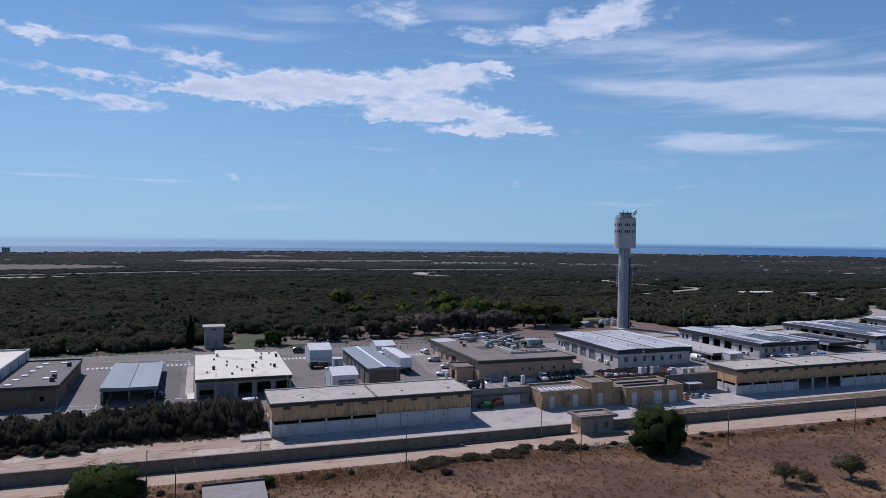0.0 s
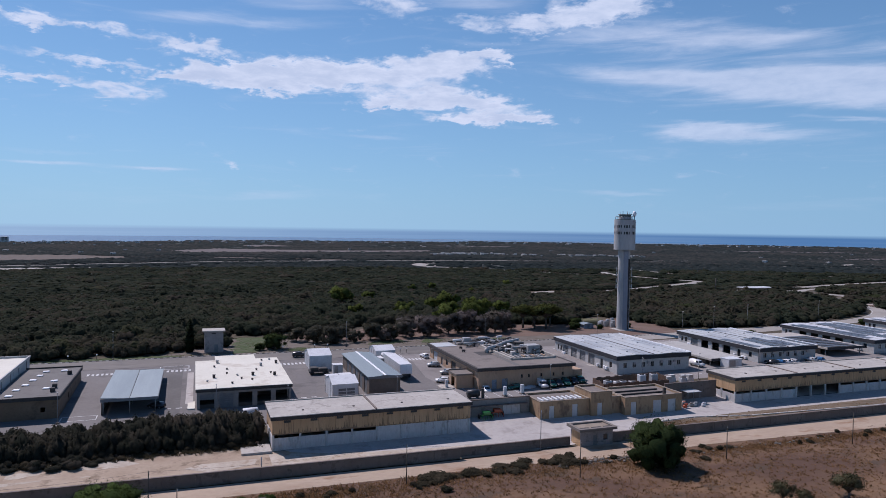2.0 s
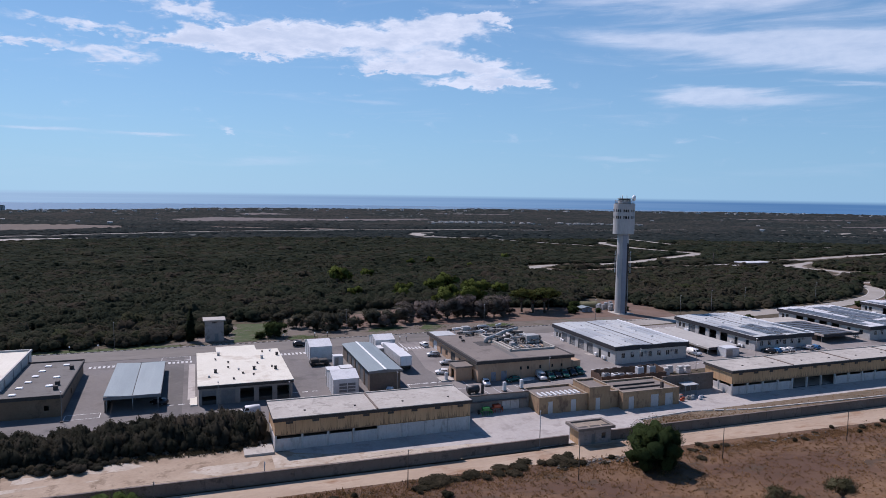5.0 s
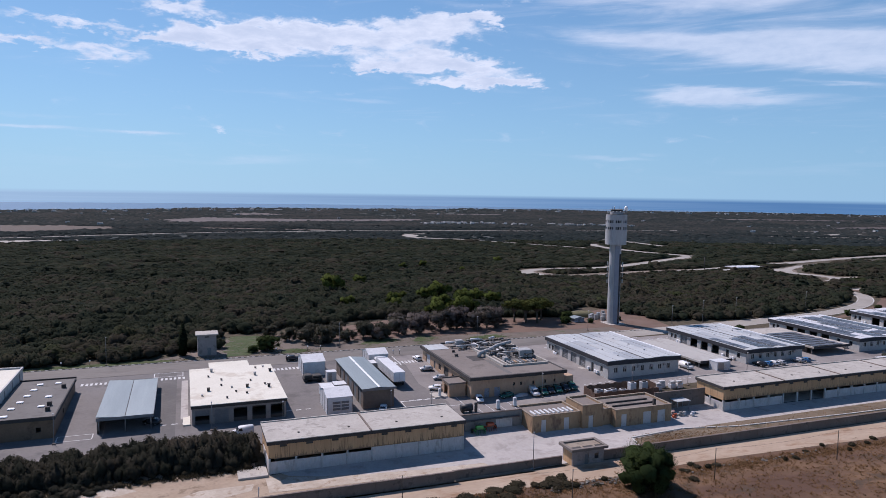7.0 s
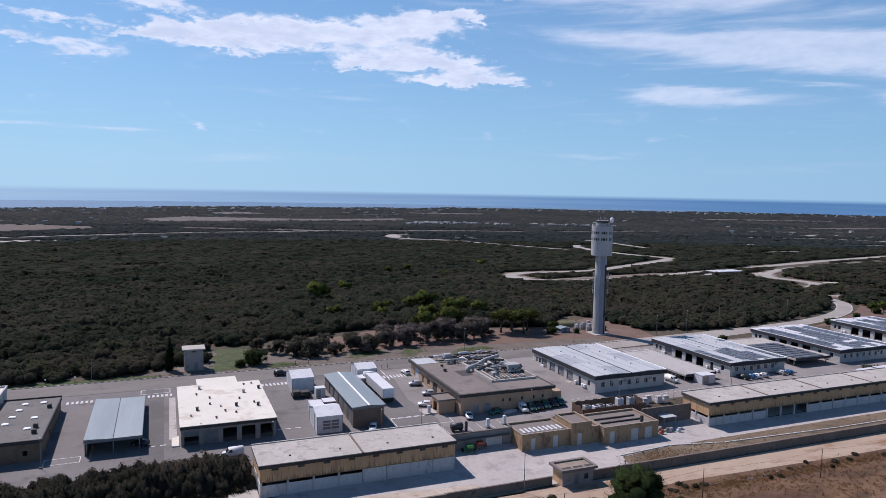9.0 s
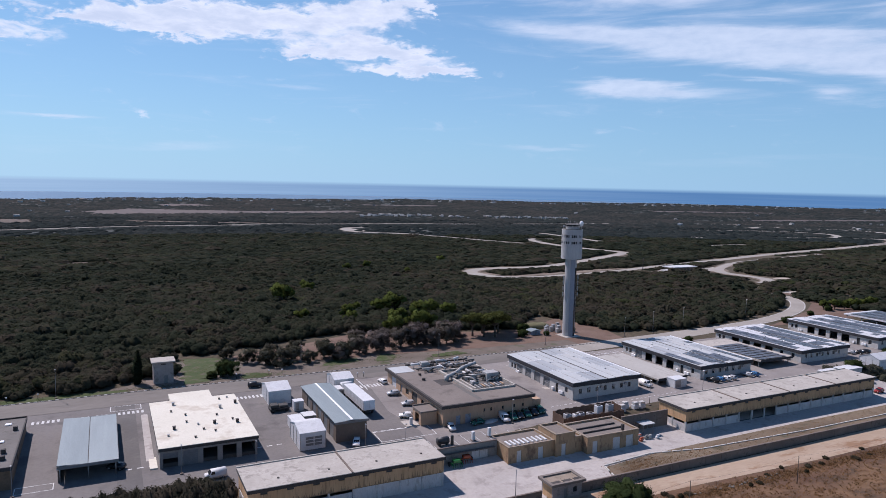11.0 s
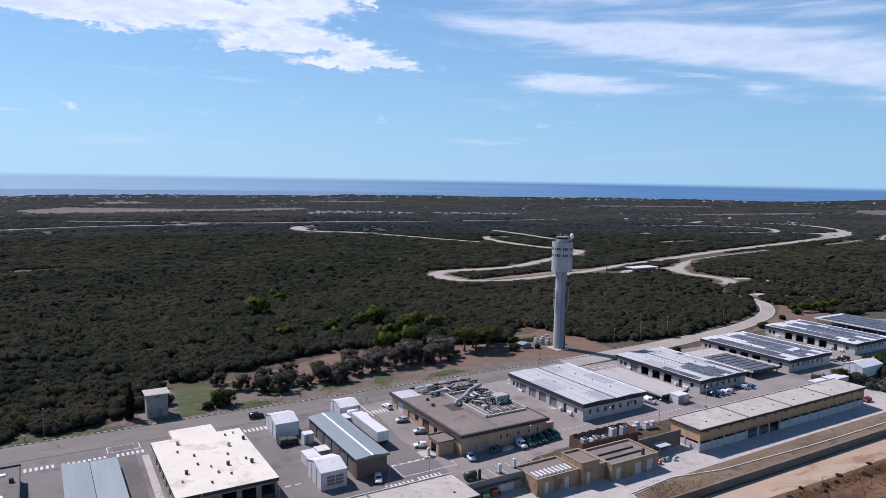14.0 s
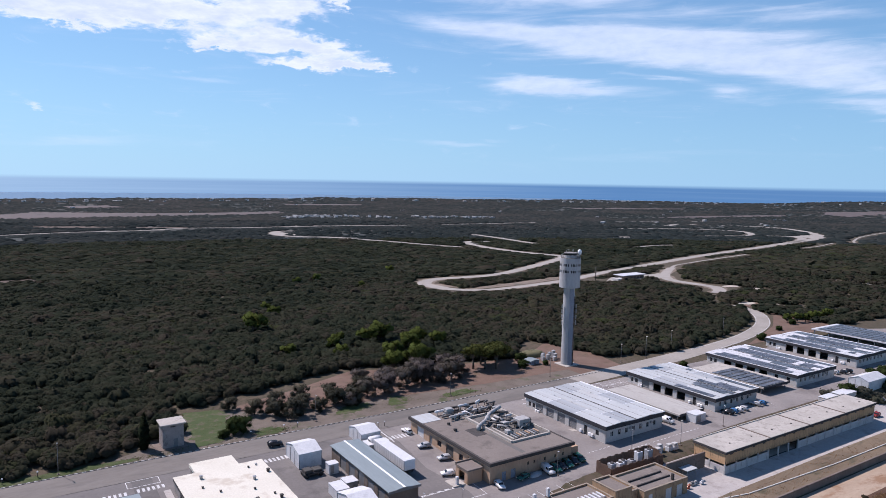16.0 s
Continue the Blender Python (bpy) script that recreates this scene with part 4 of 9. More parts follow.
def markings():
    """Painted crossings, lines and boxes on the yard."""
    def bar(bm, x0, x1, y0, y1):
        v = [bm.verts.new((x, y, gz(x, y) + 0.05)) for x, y in ((x0, y0), (x1, y0), (x1, y1), (x0, y1))]
        bm.faces.new(v)
    def lay(name, rows, label):
        bm = bmesh.new()
        for r in rows:
            bar(bm, *r)
        tagged(part(name, bm, "paint_white"), label, "road marking", kind="structure")
    def zebra(x0, x1, y, h=2.4, step=0.85):
        return [(x0 + i * step, x0 + i * step + 0.46, y - h / 2, y + h / 2) for i in range(int((x1 - x0) / step))]
    for x0, x1, y, h in ((-20.5, -15, 153.2, 1.4), (-14.6, -6.4, 152.9, 1.3), (-5.6, -0.4, 153, 1.4), (17.5, 23.5, 154, 1.6), (45, 52, 152.2, 1.9), (34, 40, 119.0, 2.2), (40.6, 46, 119.6, 1.6)):
        lay("zebra_crossing", zebra(x0, x1, y, h), "worn white zebra crossing on asphalt")
    def outline(x0, x1, y0, y1, w=0.15):
        return [(x0, x1, y0, y0 + w), (x0, x1, y1 - w, y1), (x0, x0 + w, y0 + w, y1 - w), (x1 - w, x1, y0 + w, y1 - w)]
    lay("painted_box", outline(38.5, 50, 121.6, 126.4), "white painted box on the yard")
    lay("painted_box", outline(-20.6, -15.2, 123.2, 125.6), "white painted box on the yard")
    lay("painted_box", outline(-7.0, -1.2, 154.6, 157.4), "white painted box on the yard")
    lay("dashed_line", [(x, x + 1.0, 126.2, 126.5) for x in np.arange(-5, 0, 1.8)] + [(x, x + 1.0, 127.3, 127.6) for x in np.arange(14.8, 22, 1.8)], "dashed white line on the yard")
    lay("dashed_line", [(x, x + 1.0, 126.4, 126.75) for x in np.arange(38.5, 50, 1.7)], "dashed white line on the yard")
    lay("dashed_line", [(x, x + 0.7, 124.6, 124.8) for x in np.arange(79, 86, 1.2)] + [(x, x + 0.7, 121.2, 121.4) for x in np.arange(88, 112, 1.3)], "dashed white line beside the hangars")
    lay("parking_lines", [(x, x + 0.1, 113.9, 117.6) for x in np.arange(50, 68, 2.7)], "white parking bay lines")
    lay("parking_lines", [(x, x + 0.15, 121.8, 125.4) for x in np.arange(126, 144, 2.5)], "white parking bay lines")
    lay("parking_lines", [(x, x + 0.12, 152.6, 156.6) for x in np.arange(108, 124, 1.9)], "white parking bay lines")
    lay("edge_line", [(45.8, 46.1, 150, 158.5)], "solid white lane line")
    lay("edge_line", [(x, x + 3.0, 161.3, 161.45) for x in np.arange(-60, 110, 7.0)], "dashed centre line of the road")
    lay("edge_line", [(x, x + 2.0, 154.6, 154.9) for x in np.arange(86, 130, 3.2)] + [(x, x + 1.6, 157.3, 157.6) for x in np.arange(88, 118, 3.0)], "faded arrows and lines behind the hangars")


markings()


def kerbs():
    light, dark = [mesh_of("kerb_stone", boxes((0, 0.63, 0, 0.24, -0.12, 0.13), bevel=0.02), k) for k in ("kerb_light", "kerb_dark")]
    root = thing("kerb", (0, 165.4, 0), "kerb of alternating pale and black stones", "kerb", kind="structure")
    for i in range(290):
        x = -62 + i * 0.65
        shared("kerb_stone", light if i % 2 else dark, root, (x, 165.25, gz(x, 165.3) + 0.04))


def boundary_wall(x0, x1, y0, y1, h, step, label):
    """A front wall of cast panels with coping, one panel beside the other."""
    root = thing("boundary_wall", (x0, y0, gz(x0, y0)), label, "wall", kind="structure")
    n = max(1, round((x1 - x0) / step))
    for i in range(n):
        a, b = i / n, (i + 1) / n
        xa, xb, ya = x0 + (x1 - x0) * a, x0 + (x1 - x0) * b - 0.02, y0 + (y1 - y0) * a
        xb += 0.015
        z = gz(xa, ya)
        bm = boxes((xa, xb, ya - 0.13, ya + 0.13, z - 0.4, z + h + random.uniform(-0.03, 0.03)), (xa - 0.03, xb + 0.0, ya - 0.18, ya + 0.18, z + h + 0.03, z + h + 0.13), bevel=0.02)
        part("wall_panel", bm, "wall_concrete", root)
    return root


def verge_kerb():
    """Pale kerb round the planted strip on the apron."""
    root = thing("kerb", (100, 97, -2.9), "worn pale kerb round the dry verge", "kerb", kind="structure")
    me = mesh_of("kerb_stone", boxes((-0.95, 0.95, -0.14, 0.14, -0.1, 0.16), bevel=0.03), "kerb_light")
    line = [(70.6, 93.2), (72.1, 98.5), (84, 99.6), (95, 97.3), (124, 96.0), (160, 95.7)]
    for (xa, ya), (xb, yb) in zip(line[:-1], line[1:]):
        n = max(1, int(math.hypot(xb - xa, yb - ya) / 1.95))
        for i in range(n):
            t = (i + 0.5) / n
            x, y = xa + (xb - xa) * t, ya + (yb - ya) * t
            shared("kerb_stone", me, root, (x, y, gz(x, y) + 0.06), math.atan2(yb - ya, xb - xa))


verge_kerb()
kerbs()
boundary_wall(-60, 36, 92.6, 91.6, 1.5, 4.0, "long weathered concrete boundary wall")
boundary_wall(36, 54.5, 92.4, 92.4, 1.25, 4.0, "stepped stretch of weathered concrete wall")
boundary_wall(61.6, 190, 91.9, 91.4, 1.45, 4.0, "dark weathered boundary wall beside the verge")
boundary_wall(84.9, 97.2, 109.0, 109.0, 3.3, 3.1, "grey concrete yard wall between the buildings")


# ---- buildings ----
def roof_rim(bm, x0, x1, y0, y1, z, w=0.25, h=0.22):
    box(bm, x0, x1, y0, y0 + w, z, z + h)
    box(bm, x0, x1, y1 - w, y1, z, z + h)
    box(bm, x0, x0 + w, y0 + w, y1 - w, z, z + h)
    box(bm, x1 - w, x1, y0 + w, y1 - w, z, z + h)


def warehouse(x0, x1, y0, y1, zb, zt, bays, gaps, open_bays, sections, label):
    root = thing("warehouse", ((x0 + x1) / 2, (y0 + y1) / 2, zb), label, "warehouse")
    zf, zm, zg = zt - 0.6, zt - 2.8, zt - 3.3
    zo = zb - 0.5
    w = (x1 - x0) / bays
    notch = [(x0 + (i + 0.42) * w, x0 + (i + 0.42) * w + 1.05, zf - 0.5, zf - 0.12) for i in range(bays)]
    bm = bmesh.new()
    wall_run(bm, "x", y0, 0.25, x0, x1, zm, zf, notch)
    part("wall", bm, "ochre", root, "rain-streaked ochre plaster upper wall")
    bm = bmesh.new()
    wall_run(bm, "y", x0 + 0.01, 0.25, y0 + 0.26, y1 - 0.26, zm, zf)
    wall_run(bm, "y", x1 - 0.26, 0.25, y0 + 0.26, y1 - 0.26, zo, zf)
    wall_run(bm, "x", y1 - 0.25, 0.25, x0, x1, zo, zf)
    part("wall", bm, "ochre", root, "ochre plaster end and back walls")
    # soot-brown rain stains run along the foot of the plaster
    rng = random.Random(int(x0 * 10))
    for i in range(bays):
        bm = bmesh.new()
        # one ragged band: a thin dirty foot with streaks rising out of it
        cells = 18
        a0, step = x0 + i * w + 0.02, (w - 0.04) / cells
        edge = [(bm.verts.new((a0 + k * step + (rng.uniform(-0.1, 0.1) if 0 < k < cells else 0), y0 - 0.006, zm + 0.01)), bm.verts.new((a0 + k * step + (rng.uniform(-0.1, 0.1) if 0 < k < cells else 0), y0 - 0.006, zm + rng.uniform(0.06, 0.2)))) for k in range(cells + 1)]
        for k in range(cells):
            (p, q), (r, s) = edge[k], edge[k + 1]
            bm.faces.new((p, r, s, q))
            if rng.random() < 0.6:
                h = (zf - zm) * rng.uniform(0.12, 0.52) * (1.25 if i >= bays / 2 else 1.0)
                f = rng.uniform(0.3, 0.7)
                m = [bm.verts.new((q.co.x + (s.co.x - q.co.x) * t, y0 - 0.006, zm + 0.2 + h * v)) for t, v in ((f + 0.16, 0.5), (f, 1.0), (f - 0.16, 0.55))]
                bm.faces.new((q, s, *m))
        part("rain_stain", bm, "stain", root, "dark rain streaks on the plaster")
    # near-black sheets close the holes, their depth painted on
    for a, b, lo, hi in notch:
        part("vent", boxes((a + 0.02, b - 0.02, y0 + 0.1, y0 + 0.16, lo, hi)), "interior", root, "near-black panel set in a wall hole")
    for i in range(bays + 1):
        x = min(x1 - 0.3, x0 + i * w)
        part("pillar", boxes((x, x + 0.3, y0 - 0.03, y0 + 0.3, zo, zm), bevel=0.02), "wall_white", root)
    for i in range(bays):
        a, b = x0 + i * w + 0.32, x0 + (i + 1) * w - 0.02
        if i in open_bays:
            continue
        top = zg if i in gaps else zm - 0.02
        bm = ribbed("x", a, b, y0 + 0.1, zo, top, 9)
        part("shutter", bm, "white_panel", root, "white sheet-metal bay front")
    ym = (y0 + y1) / 2
    for a, b in ((y0 + 0.3, ym - 0.2), (ym + 0.1, y1 - 0.3)):
        part("shutter", boxes((x0 + 0.05, x0 + 0.16, a, b, zo, zg)), "white_panel", root)
    part("pillar", boxes((x0 - 0.02, x0 + 0.3, ym - 0.2, ym + 0.1, zo, zm)), "wall_white", root)
    # floor coloured near-black, indoor shade included
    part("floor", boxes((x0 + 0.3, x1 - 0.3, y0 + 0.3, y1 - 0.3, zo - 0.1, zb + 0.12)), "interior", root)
    part("fascia", boxes((x0 - 0.25, x1 + 0.25, y0 - 0.28, y0 - 0.02, zf - 0.02, zt - 0.05), (x0 - 0.25, x1 + 0.25, y1 + 0.02, y1 + 0.28, zf - 0.02, zt - 0.05), (x0 - 0.25, x0 - 0.02, y0 - 0.02, y1 + 0.02, zf - 0.02, zt - 0.05), (x1 + 0.02, x1 + 0.25, y0 - 0.02, y1 + 0.02, zf - 0.02, zt - 0.05)), "fascia_dark", root, "dark stained roof edge")
    for i in range(sections):
        a, b = x0 - 0.28 + (x1 - x0 + 0.56) * i / sections, x0 - 0.28 + (x1 - x0 + 0.56) * (i + 1) / sections - 0.16
        bm = bmesh.new()
        box(bm, a, b, y0 - 0.3, y1 + 0.3, zt - 0.1, zt)
        box(bm, a, b, y1 + 0.05, y1 + 0.3, zt, zt + 0.16)
        part("roof_slab", bm, "roof_concrete", root, "stained pale screed roof section")
        if i:
            part("roof_joint", boxes((a - 0.22, a + 0.06, y0 - 0.3, y1 + 0.3, zt + 0.003, zt + 0.13)), "wall_concrete", root)
    for k in range(sections * 2):
        x = x0 + (x1 - x0) * (k + 0.5) / (sections * 2) + 0.7
        part("drain", boxes((x, x + 0.3, y0 + 2.2, y0 + 2.5, zt, zt + 0.12)), "fascia_dark", root)
    return root


warehouse(10.6, 42.0, 102.6, 111.0, -3.1, 2.1, 8, {0, 1, 2, 3}, set(), 2, "long ochre warehouse with white bay fronts and flat roof")
warehouse(98.1, 160.0, 104.8, 112.3, -2.95, 2.1, 16, set(range(16)), {4, 5, 6}, 4, "very long ochre warehouse with white bay fronts, some bays open")
part("loading_slab", boxes((6.2, 10.5, 101.8, 105.6, -3.3, -2.75), bevel=0.05), "roof_concrete", tagged(thing("loading_ramp", (8, 103.5, -2.8), "low concrete loading slab at the warehouse end", "ramp")))


def garage():
    x0, x1, y0, y1, zb, zt = 0.2, 16.2, 124.7, 150.0, -1.85, 1.8
    root = thing("garage_building", (8, 137, zb), "garage with cream membrane roof and five vehicle bays", "garage")
    zf, zo = zt - 0.55, zb - 0.4
    w = (x1 - x0) / 5
    holes = [(x0 + i * w + 0.5, x0 + (i + 1) * w - 0.35, zo, zf - 0.45) for i in range(5)]
    bm = bmesh.new()
    wall_run(bm, "x", y0, 0.3, x0, x1, zo, zf, holes)
    part("wall", bm, "wall_grey", root, "grey rendered front wall with bays")
    bm = bmesh.new()
    side = [(y0 + 2 + i * 3.4, y0 + 3.6 + i * 3.4, zb + 1.2, zf - 0.4) for i in range(6)]
    wall_run(bm, "y", x0 + 0.01, 0.3, y0 + 0.31, y1 - 0.31, zo, zf, side)
    wall_run(bm, "y", x1 - 0.31, 0.3, y0 + 0.31, y1 - 0.31, zo, zf, side)
    wall_run(bm, "x", y1 - 0.3, 0.3, x0, x1, zo, zf)
    part("wall", bm, "wall_grey", root)
    for a, b, lo, hi in side:
        for x in (x0 + 0.12, x1 - 0.2):
            part("window", boxes((x, x + 0.06, a, b, lo, hi)), "glass_dark", root)
    for i in (0, 1):
        a, b, lo, hi = holes[i]
        low = hi - 1.0 if i == 0 else zo
        bm = ribbed("x", a, b, y0 + 0.12, low, hi, 9, upright=False)
        part("shutter", bm, "shutter_grey", root, "grey roller shutter")
    # near-black floor and partition add painted gloom to the open bays
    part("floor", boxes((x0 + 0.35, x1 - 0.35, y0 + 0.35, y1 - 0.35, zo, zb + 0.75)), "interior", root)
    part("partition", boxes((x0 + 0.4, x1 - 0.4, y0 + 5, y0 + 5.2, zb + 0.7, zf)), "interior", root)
    part("fascia", boxes((x0 - 0.2, x1 + 0.2, y0 - 0.25, y0 - 0.02, zf - 0.05, zt - 0.04), (x1 + 0.02, x1 + 0.22, y0 - 0.02, y1 + 0.1, zf - 0.05, zt - 0.04), (x0 - 0.2, x0 - 0.02, y0 - 0.02, y1 + 0.1, zf - 0.05, zt - 0.04)), "fascia_dark", root, "dark brown roof edge")
    bm = bmesh.new()
    box(bm, x0 - 0.22, x1 + 0.24, y0 - 0.27, y1 + 0.2, zt - 0.08, zt)
    box(bm, 3.9, 12.0, y1 + 0.2, 155.0, zf, zt)
    part("roof", bm, "roof_cream", root, "cream membrane roof with brown stains")
    part("wall", boxes((4.1, 11.8, y1, 154.7, zo + 0.6, zf)), "wall_grey", root)
    part("ledge", boxes((x0 - 1.5, x0 - 0.3, y0 + 0.2, y0 + 12, zb - 0.4, zb + 0.3)), "roof_cream", root, "pale ledge along the side wall")
    random.seed(5)
    spots = [(4.2, 147), (5.8, 140), (5.6, 136), (3.2, 133), (7.4, 134), (13.6, 134.6), (14.1, 132.6), (9.8, 129.5), (14.6, 148), (15.6, 144), (11.2, 138), (8, 131), (12.4, 142), (6.2, 127.5), (3.5, 143), (10.2, 133.5), (2.0, 130), (13.0, 147.5)]
    for i, (x, y) in enumerate(spots):
        s, h = (0.15, 0.25) if i % 3 else (0.24, 0.55)
        bm = bmesh.new()
        box(bm, x - s, x + s, y - s, y + s, zt - 0.02, zt + h, bevel=0.05)
        box(bm, x - s - 0.05, x + s + 0.05, y - s - 0.05, y + s + 0.05, zt + h, zt + h + 0.06)
        part("roof_vent", bm, "fascia_dark" if i % 4 else "steel", root)


garage()


def canopy():
    x0, x1, y0, y1, zt = -14.8, -6.0, 125.0, 148.5, 0.95
    root = thing("canopy", (-10.4, 137, gz(-10.4, 137)), "open vehicle canopy with blue-grey metal roof", "canopy")
    xm = (x0 + x1) / 2
    for a, b, za, zb_ in ((x0, xm - 0.06, zt + 0.25, zt), (xm + 0.06, x1, zt, zt + 0.02)):
        bm = bmesh.new()
        prism(bm, [(a, za), (b, zb_), (b, zb_ - 0.12), (a, za - 0.12)], "y", y0, y1)
        part("roof_sheet", bm, "metal_blue", root)
    part("fascia", boxes((x0, x1, y0 - 0.1, y0 - 0.01, zt - 0.45, zt + 0.05), (x0, x1, y1 + 0.01, y1 + 0.1, zt - 0.45, zt + 0.05), (x1 + 0.01, x1 + 0.08, y0, y1, zt - 0.45, zt)), "shutter_grey", root, "dark metal edge trim")
    part("gutter", boxes((xm - 0.06, xm + 0.06, y0, y1, zt - 0.14, zt - 0.06)), "fascia_dark", root)
    for x in (x0 + 0.4, xm, x1 - 0.4):
        for y in np.linspace(y0 + 0.4, y1 - 0.4, 5):
            rod("post", (x, y, gz(x, y) - 0.1), (x, y, zt - 0.1), 0.09, "steel", root)
    part("back_wall", boxes((x0 + 0.1, x0 + 0.25, y0 + 0.3, y1 - 0.3, -2.2, 0.3)), "wall_brown", root)
    bmx = boxes((x0 + 0.3, x1 - 0.3, y1 - 0.5, y1 - 0.3, -1.6, 0.3))
    part("back_wall", bmx, "wall_brown", root)


canopy()


def low_office():
    x0, x1, y0, y1, zb, zt = -30.4, -21.0, 125.6, 149.6, -1.8, 1.9
    root = thing("workshop", (-26, 137, zb), "low workshop with grey roof and white skylights", "workshop")
    bm = bmesh.new()
    wall_run(bm, "x", y0, 0.3, x0, x1, zb - 0.4, zt - 0.5, [(x1 - 2.6, x1 - 1.9, zb + 1.2, zb + 2.0)])
    wall_run(bm, "y", x1 - 0.31, 0.3, y0 + 0.31, y1 - 0.31, zb - 0.4, zt - 0.5, [(y0 + 9, y0 + 10.4, zb + 1.1, zb + 2.1)])
    wall_run(bm, "x", y1 - 0.3, 0.3, x0, x1, zb - 0.4, zt - 0.5)
    part("wall", bm, "wall_mud", root)
    part("window", boxes((x1 - 0.2, x1 - 0.14, y0 + 9, y0 + 10.4, zb + 1.1, zb + 2.1)), "glass_dark", root)
    part("fascia", boxes((x0, x1 + 0.2, y0 - 0.25, y0 - 0.02, zt - 0.55, zt + 0.05), (x1 + 0.02, x1 + 0.22, y0 - 0.02, y1 + 0.2, zt - 0.55, zt + 0.05)), "fascia_dark", root)
    bm = bmesh.new()
    box(bm, x0, x1 + 0.24, y0 - 0.2, y1 + 0.2, zt - 0.1, zt)
    part("roof", bm, "roof_grey", root)
    bm = bmesh.new()
    box(bm, x0, x1 + 0.24, y1, y1 + 0.22, zt, zt + 0.25)
    part("parapet", bm, "fascia_dark", root)
    for x, y in ((-28.4, 127.2), (-28.2, 131.4), (-27.6, 135), (-27.2, 138.8), (-26.8, 142.6), (-26.4, 146.2), (-23.6, 137.4), (-23.8, 131.6), (-23.4, 146.4)):
        part("skylight", boxes((x - 0.55, x + 0.55, y - 0.5, y + 0.5, zt, zt + 0.2), bevel=0.12), "flashing", root, "white roof skylight")
    for x, y in ((-22.4, 129.0), (-22.0, 143.0), (-22.6, 132)):
        part("roof_vent", boxes((x - 0.35, x + 0.35, y - 0.35, y + 0.35, zt, zt + 0.7), bevel=0.05), "fascia_dark", root)
    # the taller hall at its side
    hall = thing("hall", (-45, 142, -1), "white-walled hall with pale flat roof and parapet", "hall")
    zh = 3.45
    part("wall", boxes((-64, -30.7, 130, 154, -2.2, zh - 0.2)), "wall_white", hall)
    part("roof", boxes((-64, -30.62, 129.9, 154.1, zh - 0.2, zh)), "roof_cream", hall, "pale stained roof")
    bm = bmesh.new()
    roof_rim(bm, -64.1, -30.55, 129.8, 154.2, zh, 0.3, 0.35)
    part("parapet", bm, "wall_white", hall)
    for y in (133, 139, 145, 151):
        part("downpipe", boxes((-30.7, -30.58, y, y + 0.14, -1.8, zh)), "steel", hall)


low_office()


def substation():
    x0, x1, y0, y1 = 2.0, 6.2, 169.2, 172.9
    root = thing("substation", (4.1, 171, 0), "tall grey brick substation tower with slab roof", "substation")
    bm = bmesh.new()
    wall_run(bm, "x", y0, 0.3, x0, x1, -0.2, 4.95, [(3.6, 4.6, 4.35, 4.65), (4.2, 5.0, 0.0, 1.9)])
    wall_run(bm, "x", y1 - 0.3, 0.3, x0, x1, -0.2, 4.95)
    wall_run(bm, "y", x0, 0.3, y0 + 0.3, y1 - 0.3, -0.2, 4.95, [(y0 + 1.2, y0 + 2.4, 4.3, 4.6)])
    wall_run(bm, "y", x1 - 0.3, 0.3, y0 + 0.3, y1 - 0.3, -0.2, 4.95)
    part("wall", bm, "wall_blush", root)
    part("roof", boxes((x0 - 0.45, x1 + 0.45, y0 - 0.45, y1 + 0.45, 4.95, 5.2), bevel=0.04), "roof_concrete", root, "pale overhanging concrete roof slab")
    part("door", boxes((4.2, 5.0, y0 + 0.1, y0 + 0.16, 0, 1.9)), "shutter_grey", root, "grey metal door")
    part("vent", boxes((3.6, 4.6, y0 + 0.14, y0 + 0.2, 4.35, 4.65)), "interior", root)
    part("plinth", boxes((x0 - 1.5, x1 + 0.6, y0 - 0.9, y1 + 0.4, -0.2, 0.12)), "wall_concrete", root)


substation()


def long_shed():
    x0, x1, y0, y1, ze = 30.2, 36.8, 124.0, 149.0, 2.15
    root = thing("shed", (33.5, 136, -1.6), "long shed with low blue-grey metal roof and white ridge line", "shed")
    xm = (x0 + x1) / 2
    bm = bmesh.new()
    wall_run(bm, "x", y0 + 0.4, 0.25, x0 + 0.3, x1 - 0.3, -2.4, ze - 0.2)
    wall_run(bm, "x", y1 - 0.6, 0.25, x0 + 0.3, x1 - 0.3, -1.6, ze - 0.2)
    holes = [(y0 + 2 + i * 4, y0 + 4.6 + i * 4, -2.4, ze - 0.7) for i in range(5)]
    wall_run(bm, "y", x0 + 0.3, 0.25, y0 + 0.66, y1 - 0.62, -2.4, ze - 0.2, holes)
    wall_run(bm, "y", x1 - 0.55, 0.25, y0 + 0.66, y1 - 0.62, -2.4, ze - 0.2)
    part("wall", bm, "wall_brown", root)
    for a, b, lo, hi in holes:
        part("shutter", boxes((x0 + 0.4, x0 + 0.48, a, b, lo, hi)), "shutter_grey", root)
    for sgn, a in ((-1, x0), (1, x1)):
        bm = bmesh.new()
        prism(bm, [(xm + sgn * 0.2, ze + 0.28), (a, ze), (a, ze - 0.12), (xm + sgn * 0.2, ze + 0.16)], "y", y0, y1)
        part("roof_sheet", bm, "metal_blue", root)
    part("ridge", boxes((xm - 0.2, xm + 0.2, y0, y1, ze + 0.2, ze + 0.32)), "flashing", root, "white ridge flashing")
    part("fascia", boxes((x0, x1, y0 - 0.08, y0 - 0.01, ze - 0.35, ze + 0.1), (x1 + 0.01, x1 + 0.08, y0, y1, ze - 0.35, ze)), "shutter_grey", root)


long_shed()


